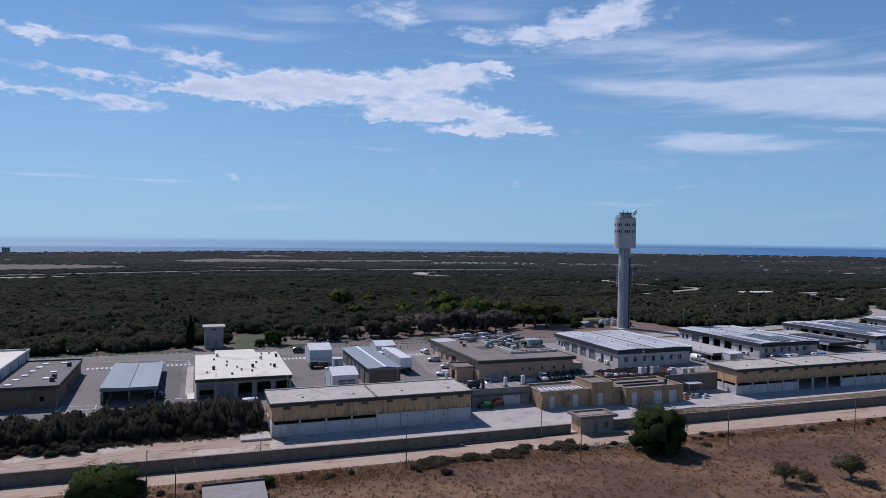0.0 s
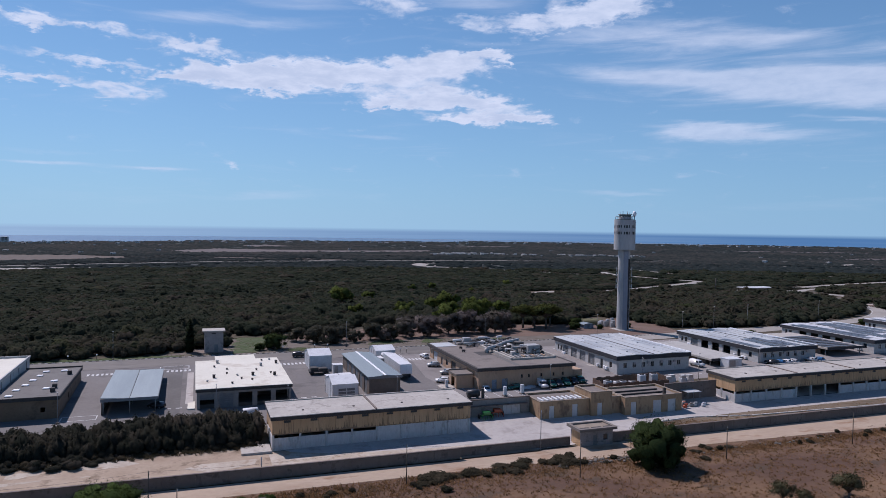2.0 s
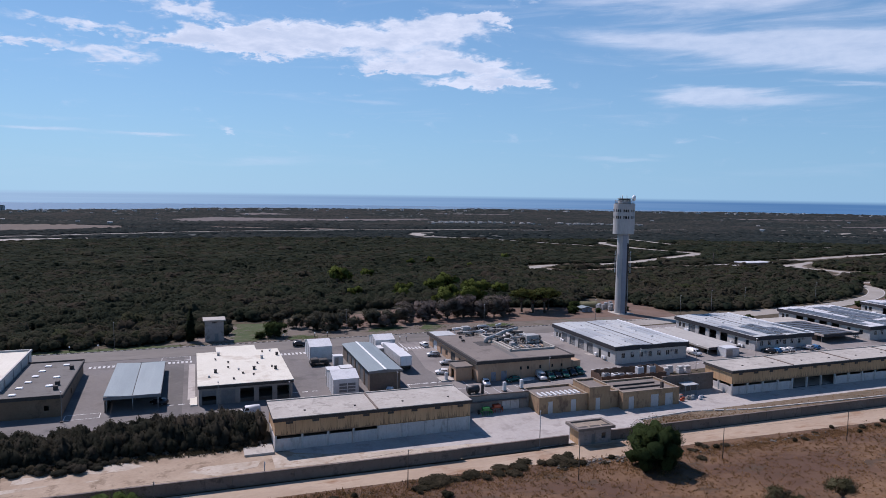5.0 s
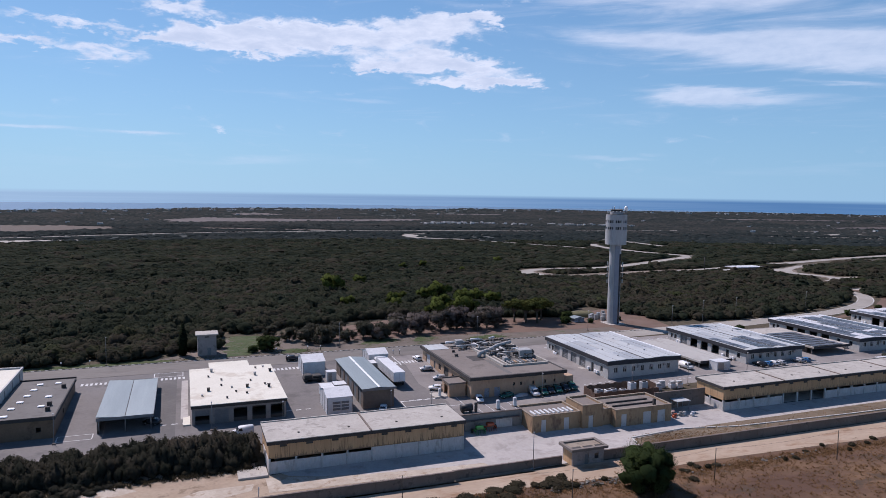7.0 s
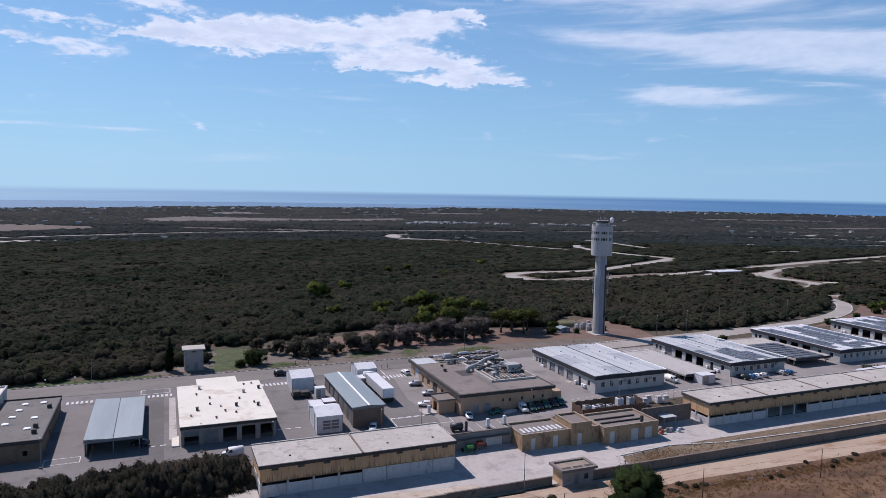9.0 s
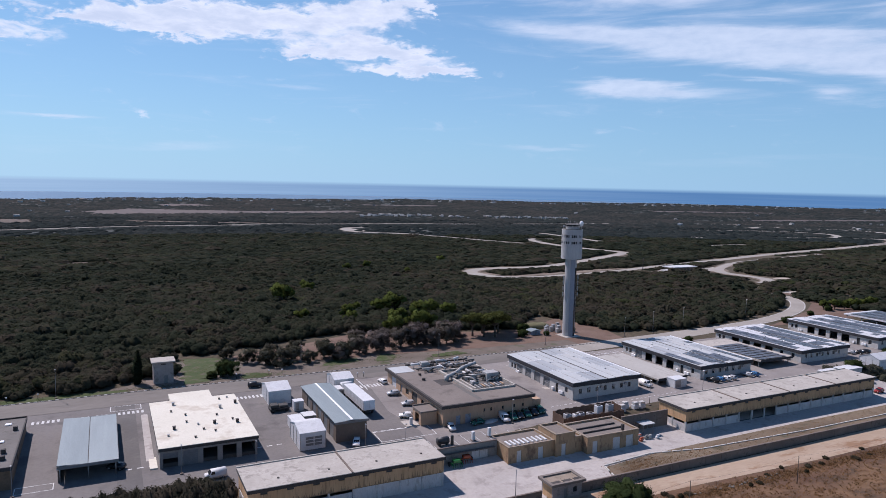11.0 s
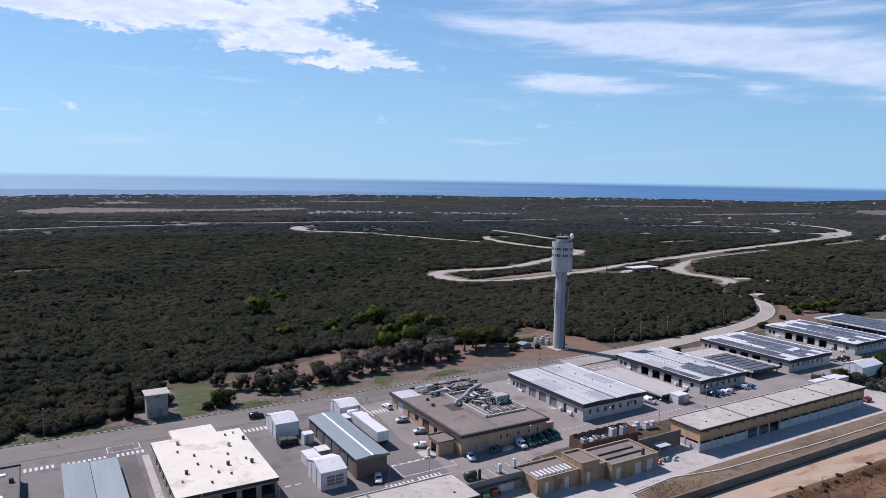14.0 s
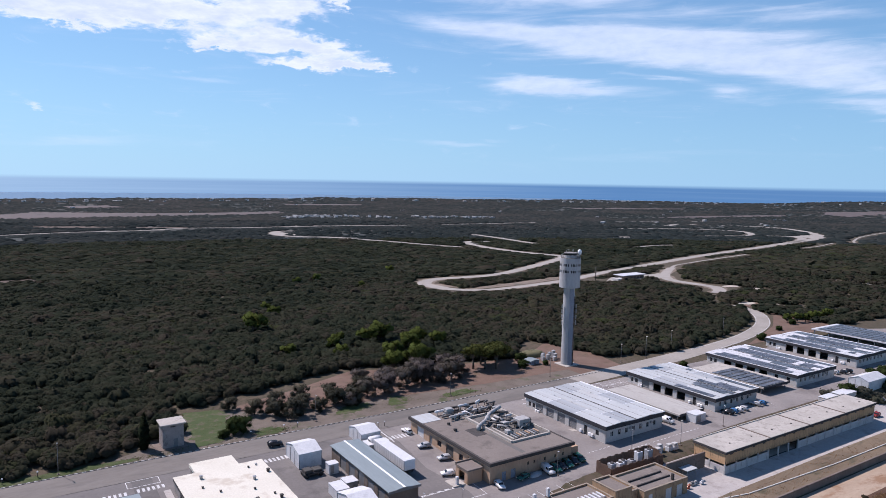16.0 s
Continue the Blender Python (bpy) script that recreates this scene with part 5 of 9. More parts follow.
def marquee(x0, x1, y0, y1, eave, ridge, windows, label):
    """A white tarpaulin shelter with a pitched roof."""
    zb = min(gz(x0, y0), gz(x0, y1))
    root = thing("shelter", ((x0 + x1) / 2, (y0 + y1) / 2, zb), label, "shelter", "white shelters")
    ym = (y0 + y1) / 2
    bm = bmesh.new()
    prism(bm, [(y0 + 0.06, zb - 0.2), (y1 - 0.06, zb - 0.2), (y1 - 0.06, eave - 0.05), (ym, ridge - 0.05), (y0 + 0.06, eave - 0.05)], "x", x0 + 0.05, x1 - 0.05)
    part("cover", bm, "tent_white", root)
    for a in (y0, y1):
        bm = bmesh.new()
        prism(bm, [(ym, ridge), (a, eave), (a, eave - 0.06), (ym, ridge - 0.06)], "x", x0 - 0.06, x1 + 0.06)
        part("roof_sheet", bm, "tent_white", root)
    for x in (x0, x1 - 0.08):
        for y in np.linspace(y0, y1 - 0.08, 4):
            part("post", boxes((x, x + 0.08, y, y + 0.08, zb - 0.2, eave - 0.06)), "steel", root)
    if windows:
        for i in range(2):
            for k in range(3):
                a, z = x0 + 1.1 + i * 1.6, zb + 0.8 + k * 0.6
                part("vent_panel", boxes((a, a + 1.4, y0 - 0.01, y0 + 0.06, z, z + 0.42)), "shutter_grey", root)
    return root


marquee(23.4, 28.2, 123.2, 130.4, 1.4, 2.35, True, "white shelter with pitched roof and grey grilles")
marquee(23.0, 27.8, 147.4, 154.6, 2.2, 3.2, False, "tall white shelter with pitched roof")
marquee(38.6, 43.2, 151.4, 157.6, 1.9, 2.7, False, "white shelter with pitched roof behind the shed")
marquee(178.4, 189, 114.8, 120.4, 1.9, 3.0, False, "large pale shelter at the end of the yard")


def site_boxes():
    def crate(x0, x1, y0, y1, h, mat, label, cat="container"):
        z = gz((x0 + x1) / 2, (y0 + y1) / 2)
        root = thing("container", ((x0 + x1) / 2, (y0 + y1) / 2, z), label, cat)
        part("body", boxes((x0, x1, y0, y1, z, z + h), bevel=0.04), mat, root)
        part("roof", boxes((x0 - 0.06, x1 + 0.06, y0 - 0.06, y1 + 0.06, z + h, z + h + 0.08)), "tent_white", root)
        part("door", boxes((x0 + 0.25, (x0 + x1) / 2, y0 - 0.04, y0 - 0.005, z + 0.15, z + h - 0.2)), "steel", root)
        return root
    crate(27.2, 29.2, 142.4, 144.2, 2.0, "tent_white", "small white generator housing")
    crate(24.3, 26.8, 132.4, 136.2, 1.9, "tent_white", "white site container beside the shelter")
    crate(27.2, 29.6, 134.6, 137.2, 1.7, "wall_grey", "grey site container with pale roof")
    crate(38.0, 41.2, 147.6, 150.6, 1.6, "tent_white", "white container behind the lorry")
    crate(155.0, 160.6, 112.9, 116.4, 1.9, "wall_white", "pale flat-roofed store behind the long warehouse", "shed")
    crate(161.6, 168.8, 113.4, 116.6, 1.9, "wall_white", "pale flat-roofed store at the yard's end", "shed")
    crate(113.6, 117.4, 123.4, 126.2, 2.0, "tent_white", "white storage tank enclosure beside the canopy")
    # dark low trailer in front of the tall shelter
    z = gz(24, 144)
    root = thing("flat_trailer", (24, 144, z), "dark loaded flat trailer beside the tall shelter", "trailer")
    part("bed", boxes((22.4, 26.4, 142.9, 145.2, z + 0.6, z + 0.85)), "black_plastic", root)
    part("load", boxes((22.6, 24.2, 143.1, 145, z + 0.86, z + 1.5), (24.4, 26.2, 143.2, 145, z + 0.86, z + 1.3), bevel=0.1), "interior", root, "dark covered load")
    for x in (22.9, 25.8):
        for y in (142.9, 145.0):
            rod("wheel", (x, y, z + 0.42), (x, y + 0.25, z + 0.42), 0.42, "tyre", root, 14)
    # dark tank and pillar by the yard wall
    z = 0.36
    root = thing("water_bowser", (45.9, 110.8, z), "black tank with a dark pillar on the annex roof", "tank")
    bm = bmesh.new()
    tube(bm, (44.8, 110.8, z + 0.85), (46.9, 110.8, z + 0.85), 0.65, 16)
    part("tank", bm, "black_plastic", root, smooth=True)
    part("cradle", boxes((45.0, 45.3, 110.3, 111.3, z, z + 0.4), (46.4, 46.7, 110.3, 111.3, z, z + 0.4)), "interior", root)
    part("pillar", boxes((47.3, 47.75, 110.2, 110.65, z, z + 1.7), bevel=0.05), "black_plastic", root)
    for x, y in ((51.9, 110.6), (55.6, 111.2), (46.9, 127.2)):
        z = gz(x, y) if y > 120 else 0.36
        root = thing("fuel_post", (x, y, z), "white cabinet post on the yard", "post", "cabinet posts")
        part("base", boxes((x - 0.4, x + 0.4, y - 0.4, y + 0.4, z, z + 0.15)), "wall_concrete", root)
        part("cabinet", boxes((x - 0.28, x + 0.28, y - 0.28, y + 0.28, z + 0.15, z + 1.7), bevel=0.06), "tent_white", root)


site_boxes()


def annex():
    """The low store between warehouse and utility rooms, its flat roof level with the yard's edge."""
    x0, x1, y0, y1, zb, zt = 42.4, 56.1, 109.2, 113.9, -3.1, 0.35
    root = thing("annex", (49, 111, zb), "low grey store with a worn flat deck roof", "store")
    holes = [(43.4, 44.9, zb, -0.9), (50.9, 54.3, zb, -0.85)]
    bm = bmesh.new()
    wall_run(bm, "x", y0, 0.3, x0, x1, zb, zt - 0.02, holes)
    wall_run(bm, "x", y1 - 0.3, 0.3, x0, x1, zb, zt - 0.02)
    wall_run(bm, "y", x0, 0.3, y0 + 0.31, y1 - 0.31, zb, zt - 0.02)
    wall_run(bm, "y", x1 - 0.3, 0.3, y0 + 0.31, y1 - 0.31, zb, zt - 0.02)
    part("wall", bm, "wall_grey", root, "stained grey rendered wall")
    part("coping", boxes((x0 - 0.1, x1 + 0.02, y0 - 0.12, y0 + 0.25, zt - 0.015, zt + 0.14), bevel=0.03), "wall_concrete", root)
    part("canopy_slab", boxes((x0 + 0.4, x1 - 0.6, y0 - 0.7, y0 - 0.01, -0.72, -0.58), bevel=0.03), "wall_concrete", root, "thin concrete ledge over the doors")
    part("roof", boxes((x0 + 0.02, x1 - 0.02, y0 + 0.26, y1, zt - 0.25, zt)), "deck", root, "worn grey-brown roof deck")
    for i in range(6):
        x = x0 + 1.7 + i * 2.25
        part("roof_seam", boxes((x, x + 0.09, y0 + 0.3, y1 - 0.05, zt + 0.003, zt + 0.02)), "paint_white", root, "pale roof seam")
    part("door", boxes((43.4, 44.9, y0 + 0.12, y0 + 0.18, zb, -0.9)), "door_blue", root, "faded blue-grey door")
    for a, b in ((50.95, 52.55), (52.62, 54.25)):
        part("gate_leaf", boxes((a, b, y0 + 0.1, y0 + 0.17, zb, -0.85)), "white_panel", root, "pale metal gate leaf")


annex()


def office_block():
    x0, x1, y0, y1, zb, zt = 52.5, 73.6, 124.2, 154.0, -1.8, 2.55
    root = thing("office_block", (63, 139, zb), "flat-roofed beige block with brown roof full of ducts", "building")
    zf = zt - 0.6
    front = [(a, a + w, zb + 1.9, zb + 2.6) for a, w in ((61.8, 0.45), (63.4, 0.45), (66.2, 0.5), (69.0, 0.45), (71.2, 0.45))] + [(55.4, 56.5, zb - 0.5, zb + 1.9), (57.6, 58.9, zb - 0.5, zb + 2.0)]
    west = [(128.5, 131.5, zb - 0.4, zb + 2.9), (133.4, 134.8, zb + 1.2, zb + 2.6), (136.8, 139.6, zb - 0.4, zb + 3.0), (141.4, 143.0, zb + 1.4, zb + 2.7), (145, 146.2, zb - 0.4, zb + 2.7), (148.6, 151.4, zb + 0.6, zb + 3.2)]
    bm = bmesh.new()
    wall_run(bm, "x", y0, 0.3, x0, x1, zb - 0.5, zf, front)
    wall_run(bm, "y", x0, 0.3, y0 + 0.31, y1 - 0.31, zb - 0.5, zf, west)
    wall_run(bm, "y", x1 - 0.3, 0.3, y0 + 0.31, y1 - 0.31, zb - 0.5, zf, [(128 + i * 4, 130 + i * 4, zb + 1.4, zb + 2.6) for i in range(6)])
    wall_run(bm, "x", y1 - 0.3, 0.3, x0, x1, zb - 0.5, zf)
    part("wall", bm, "wall_beige", root)
    for i, (a, b, lo, hi) in enumerate(front):
        part("window" if i < 5 else "door", boxes((a, b, y0 + 0.14, y0 + 0.2, lo, hi)), "glass_dark" if i < 5 else "door_blue", root, "" if i < 5 else "faded pale blue door")
    for i, (a, b, lo, hi) in enumerate(west):
        part("door" if hi - lo > 2.5 else "window", boxes((x0 + 0.14, x0 + 0.2, a, b, lo, hi)), ("interior", "glass_dark", "interior", "glass_dark", "shutter_grey", "tent_white")[i], root)
    for i in range(6):
        part("window", boxes((x1 - 0.2, x1 - 0.14, 128 + i * 4, 130 + i * 4, zb + 1.4, zb + 2.6)), "glass_dark", root)
    part("fascia", boxes((x0 - 0.5, x1 + 0.5, y0 - 0.55, y0 - 0.02, zf, zt + 0.06), (x0 - 0.5, x0 - 0.02, y0 - 0.02, y1 + 0.5, zf, zt + 0.06), (x1 + 0.02, x1 + 0.5, y0 - 0.02, y1 + 0.5, zf, zt + 0.06)), "fascia_dark", root, "dark brown overhanging roof edge")
    part("roof", boxes((x0 - 0.02, x1 + 0.02, y0 - 0.02, y1 + 0.5, zf + 0.05, zt)), "roof_brown", root)
    part("roof_patch", boxes((x0 - 0.1, x0 + 4.9, y1 - 5.0, y1 + 0.1, zt + 0.004, zt + 0.07)), "metal_light", root, "pale sheet over the roof's corner")
    # dark sheet on the roof: water stain and shadow painted as one
    part("roof_patch", boxes((58.2, 61.2, 136.6, 141.0, zt + 0.004, zt + 0.012)), "fascia_dark", root, "dark roof patch of stain and painted shadow")
    part("roof_patch", boxes((60.9, 62.0, 125.0, 136.5, zt + 0.004, zt + 0.014)), "roof_grey", root, "darker grey strip along the roof")
    part("parapet", boxes((x0 + 4.7, x1 + 0.5, y1 + 0.2, y1 + 0.5, zt, zt + 0.35)), "fascia_dark", root)
    # a sunk plant well with pale kerbs
    zr = zt
    part("roof_well", boxes((62.7, 73.2, 130.4, 146.0, zr + 0.003, zr + 0.03)), "roof_grey", root)
    part("kerb_wall", boxes((62.2, 62.7, 130.0, 146.6, zr, zr + 0.5), (73.0, 73.4, 130.6, 149.4, zr, zr + 0.4), (62.8, 72.9, 129.9, 130.3, zr, zr + 0.4), (62.8, 72.9, 146.2, 146.6, zr, zr + 0.5), (63.6, 64.0, 131.0, 138.5, zr, zr + 0.35)), "roof_concrete", root, "pale raised roof kerbs")
    random.seed(11)
    for i in range(52):
        back = i < 30
        x, y = (random.uniform(59.6, 73.4), random.uniform(147.2, 152.6)) if back else (random.uniform(64.0, 71.6), random.uniform(133.6, 145.2))
        l = random.uniform(1.2, 4.2)
        h = random.uniform(0.3, 1.3)
        r = random.uniform(0.10, 0.30)
        a = random.choice((0, 0, 0, 1.57, 0.5, 2.5) if back else (0, 1.57, 1.57, 0.6, 2.2))
        dx, dy = math.cos(a) * l / 2, math.sin(a) * l / 2
        bm = bmesh.new()
        tube(bm, (x - dx, y - dy, zr + h), (x + dx, y + dy, zr + h), r, 10)
        if i % 3 == 0:
            tube(bm, (x + dx, y + dy, zr + h + r * 0.6), (x + dx, y + dy, zr), r * 0.9, 10)
        for e in (-0.7, 0.7):
            box(bm, x + e * dx - 0.06, x + e * dx + 0.06, y + e * dy - 0.06, y + e * dy + 0.06, zr, zr + h)
        part("duct", bm, ("duct", "duct_dark", "tent_white", "fascia_dark", "duct", "duct_dark")[i % 6], root, "sheet-metal air duct", True)
    # the large bent duct
    bm = bmesh.new()
    path = [(71.8, 146.2), (69.6, 145.2), (67.4, 144.2), (65.6, 142.6), (64.0, 141.2), (62.2, 140.2), (60.8, 139.4)]
    for k, ((xa, ya), (xb, yb)) in enumerate(zip(path[:-1], path[1:])):
        tube(bm, (xa, ya, zr + 1.35 - 0.08 * k), (xb, yb, zr + 1.27 - 0.08 * k), 0.42, 12)
    tube(bm, (60.9, 139.5, zr + 1.0), (60.9, 139.5, zr), 0.5, 12)
    part("duct", bm, "duct", root, "large bent air duct", True)
    # slatted fan coils among the ducts
    for i in range(9):
        xa = 60.4 + 1.35 * i + random.uniform(-0.2, 0.2)
        ya = 147.6 + random.uniform(0, 3.4)
        zu = zr + random.uniform(0.2, 0.5)
        part("fan_unit", boxes((xa, xa + 1.1, ya, ya + 0.7, zu, zu + 0.6), (xa + 0.1, xa + 0.2, ya + 0.1, ya + 0.6, zr, zu), (xa + 0.9, xa + 1.0, ya + 0.1, ya + 0.6, zr, zu), bevel=0.04), ("duct", "fascia_dark", "tent_white", "duct_dark")[i % 4], root)
    for x, y, e, h in ((70.6, 136.8, 1.5, 1.7), (67.0, 138.4, 0.8, 0.9), (65.2, 134.4, 0.8, 0.8), (60.6, 151, 0.9, 1.4), (56.2, 141.6, 0.35, 0.4), (57, 145.4, 0.3, 0.4)):
        bm = boxes((x - e, x + e, y - e * 0.8, y + e * 0.8, zr + 0.15, zr + 0.15 + h), (x - e * 0.8, x - e * 0.6, y - e * 0.7, y + e * 0.7, zr, zr + 0.14), (x + e * 0.6, x + e * 0.8, y - e * 0.7, y + e * 0.7, zr, zr + 0.14), bevel=0.06)
        part("air_handler", bm, "duct" if e > 0.6 else "fascia_dark", root)
    bm = bmesh.new()
    tube(bm, (72.15, 136.8, zr + 1.0), (72.9, 136.8, zr + 1.0), 0.6, 14)
    part("fan_cowl", bm, "fascia_dark", root, "dark round fan mouth", True)
    for i in range(9):
        part("pipe", boxes((64.6 + i * 0.8, 64.9 + i * 0.8, 131.0 + 0.35 * (i % 3), 133.4, zr + 0.2, zr + 0.42), (64.7 + i * 0.8, 64.8 + i * 0.8, 132.0, 132.2, zr, zr + 0.25)), ("duct", "steel", "wall_beige")[i % 3], root)
    # porch at the corner
    px0, py0, py1, pz = 48.6, 126.2, 130.0, 1.2
    bm = bmesh.new()
    wall_run(bm, "x", py0, 0.25, px0, 52.1, zb - 0.5, pz - 0.3)
    wall_run(bm, "y", px0, 0.25, py0 + 0.26, py1, zb - 0.5, pz - 0.3, [(127.2, 129.2, zb - 0.5, zb + 2.2)])
    wall_run(bm, "x", py1, 0.25, px0, 52.1, zb - 0.5, pz - 0.3)
    part("porch_wall", bm, "wall_beige", root)
    part("porch_roof", boxes((px0 - 0.15, 52.2, py0 - 0.15, py1 + 0.3, pz - 0.3, pz), (px0 - 0.15, 52.2, py1 + 0.1, py1 + 0.3, pz, pz + 0.25)), "roof_brown", root)
    part("porch_step", boxes((45.6, 48.4, 126.4, 129.6, -2.0, gz(47, 128) + 0.18)), "roof_concrete", root, "pale concrete step")
    part("ramp", boxes((73.7, 76.4, 125.0, 128.6, -1.9, 0.9)), "wall_beige", root)


office_block()


def hangar(x0, x1, y0, y1, zb, ze, cells, open_doors, label, sheet="metal_light"):
    root = thing("hangar", ((x0 + x1) / 2, (y0 + y1) / 2, zb), label, "hangar", "row of hangars")
    zf, zo = ze - 0.95, zb - 0.6
    doors = [(y0 + 9.0 + i * 3.9, y0 + 11.6 + i * 3.9, zo, zb + 2.55) for i in range(4)]
    small = [(y0 + 2.0, y0 + 3.0, zb + 1.0, zb + 2.2), (y0 + 5.6, y0 + 6.6, zo, zb + 2.2), (y1 - 3.6, y1 - 2.6, zb + 1.0, zb + 2.2), (y1 - 2.0, y1 - 1.2, zb + 1.0, zb + 2.2)]
    south = [(x0 + 1.6 + i * 2.35, x0 + 2.5 + i * 2.35, zb + 1.1, zb + 2.3) for i in range(int((x1 - x0 - 2) / 2.35))]
    bm = bmesh.new()
    wall_run(bm, "y", x0, 0.3, y0 + 0.31, y1 - 0.31, zo, zf, doors + small)
    wall_run(bm, "x", y0, 0.3, x0, x1, zo, zf, south)
    wall_run(bm, "y", x1 - 0.3, 0.3, y0 + 0.31, y1 - 0.31, zo, zf)
    wall_run(bm, "x", y1 - 0.3, 0.3, x0, x1, zo, zf)
    part("wall", bm, "wall_white", root)
    for i, (a, b, lo, hi) in enumerate(doors):
        if i in open_doors:
            continue
        bm = ribbed("y", a, b, x0 + 0.14, lo, hi, 8, upright=False)
        part("roller_door", bm, "shutter_grey", root)
    # floor and partition carry the dimness behind the doors in their colour
    part("floor", boxes((x0 + 0.4, x1 - 0.4, y0 + 0.4, y1 - 0.4, zo, zb + 0.3)), "interior", root)
    part("partition", boxes((x0 + 5, x0 + 5.2, y0 + 0.4, y1 - 0.4, zb + 0.3, zf)), "interior", root)
    for a, b, lo, hi in small:
        part("window", boxes((x0 + 0.14, x0 + 0.2, a, b, lo, hi)), "glass_dark", root)
    for a, b, lo, hi in south:
        w = part("window", boxes((a, b, y0 + 0.16, y0 + 0.2, lo, hi)), "glass_dark", root)
        part("window_frame", boxes((a, b, y0 + 0.1, y0 + 0.155, lo, lo + 0.07), (a, b, y0 + 0.1, y0 + 0.155, hi - 0.07, hi), ((a + b) / 2 - 0.03, (a + b) / 2 + 0.03, y0 + 0.1, y0 + 0.155, lo + 0.07, hi - 0.07)), "wall_white", w)
    for i in range(3):
        part("sill_step", boxes((x0 - 1.3, x0 - 0.02, doors[i][0] - 0.4, doors[i][1] + 0.9, zb - 0.7, zb + 0.12)), "roof_concrete", root)
    for k, y in enumerate((y0 + 3.5, y0 + 4.3, y0 + 7.1, y1 - 4.6, y1 - 5.4)):
        part("ac_unit", boxes((x0 - 0.45, x0 - 0.03, y, y + 0.6, zb + 0.3, zb + 0.95), bevel=0.04), "flashing", root)
    for k in range(4):
        x = x0 + 4.0 + k * 2.35 * 1.5
        part("ac_unit", boxes((x, x + 0.6, y0 - 0.4, y0 - 0.03, zb + 1.9, zb + 2.4), bevel=0.04), "steel", root)
    o = 0.35
    part("fascia", boxes((x0 - o, x1 + o, y0 - o, y0 - 0.02, zf, ze - 0.04), (x0 - o, x1 + o, y1 + 0.02, y1 + o, zf, ze - 0.04), (x0 - o, x0 - 0.02, y0 - 0.02, y1 + 0.02, zf, ze - 0.04), (x1 + 0.02, x1 + o, y0 - 0.02, y1 + 0.02, zf, ze - 0.04)), "fascia_grey", root, "dark grey metal fascia band")
    w4 = (x1 - x0 + 2 * o) / 4
    for i in range(4):
        a = x0 - o + i * w4
        up = i % 2 == 0
        bm = bmesh.new()
        za, zc = (ze, ze + 0.2) if up else (ze + 0.2, ze)
        bm.free()
        # sheets of differing age, laid end to end along each slope
        cuts = [y0 - o] + [y0 + (y1 - y0) * f for f in ((0.36, 0.7), (0.22, 0.58), (0.42, 0.8), (0.3, 0.62))[i]] + [y1 + o]
        for k in range(3):
            bm = bmesh.new()
            prism(bm, [(a, za), (a + w4, zc), (a + w4, zc - 0.12), (a, za - 0.12)], "y", cuts[k], cuts[k + 1])
            aged = sheet == "metal_light" and (i + k) % 3 == 1
            part("roof_sheet", bm, "metal_mid" if aged else sheet, root, "weathered grey roof sheets" if aged else "pale sheet-metal roof slope" if sheet == "metal_light" else "white roof slope")
            if k:
                bm = bmesh.new()
                prism(bm, [(a + 0.2, za + 0.04), (a + w4 - 0.2, zc + 0.04), (a + w4 - 0.2, zc), (a + 0.2, za)], "y", cuts[k] - 0.06, cuts[k] + 0.06)
                part("cover_strip", bm, "flashing", root, "white cover strip across the roof")
        if i in (1, 3):
            part("ridge", boxes((a - 0.16, a + 0.16, y0 - o, y1 + o, ze + 0.17, ze + 0.23)), sheet, root)
        if i == 2:
            part("gutter", boxes((a - 0.16, a + 0.16, y0 - o, y1 + o, ze + 0.005, ze + 0.06)), "fascia_dark", root)
    for i in range(4):
        a = x0 - o + (i + 0.5) * w4
        part("roof_seam", boxes((a - 0.03, a + 0.03, y0 - o, y1 + o, ze + 0.1, ze + 0.135)), "wall_grey", root)
    part("edge_trim", boxes((x1 + o - 0.25, x1 + o + 0.05, y0 - o, y1 + o, ze - 0.03, ze + 0.16)), "flashing", root, "white roof edge")
    for i in range(8):
        x, y = x0 + (0.24, 0.74)[i % 2] * (x1 - x0), y0 + 3 + i * 3.1
        part("roof_vent", boxes((x - 0.16, x + 0.16, y - 0.16, y + 0.16, ze + 0.1, ze + 0.42), bevel=0.05), "steel", root)
    # solar panels lie on the slopes
    tilt = math.atan2(0.2, w4)
    cellmesh = mesh_of("solar_panel", boxes((-0.192 * w4, 0.192 * w4, -0.87, 0.87, 0, 0.05)), "solar")
    for col, ya, yb in cells:
        i, k = divmod(col, 2)
        up = i % 2 == 0
        for j in range(int((yb - ya) / 1.95)):
            x = x0 - o + i * w4 + (0.28 + 0.42 * k) * w4
            if noise.noise((x * 0.21, (y0 + ya + j * 1.95) * 0.17, 4.4)) > 0.52:
                continue
            f = (x - (x0 - o) - i * w4) / w4
            z = ze + 0.2 * (f if up else 1 - f) + 0.05
            ob = shared("solar_panel", cellmesh, root, (x, y0 + ya + 1 + j * 1.95, z))
            ob.rotation_euler.y = -tilt if up else tilt
    return root


hangar(85.9, 104.8, 126.2, 153.4, -0.95, 2.95, (), {9}, "white hangar with pale metal roof and dark fascia")
hangar(124.6, 142.4, 126.0, 154.4, -0.6, 2.9, [(0, 1, 13), (2, 1, 11), (3, 0, 13), (4, 1, 13), (5, 0, 9), (7, 0, 22)], {1, 2, 0}, "white hangar with some solar panels on its roof")
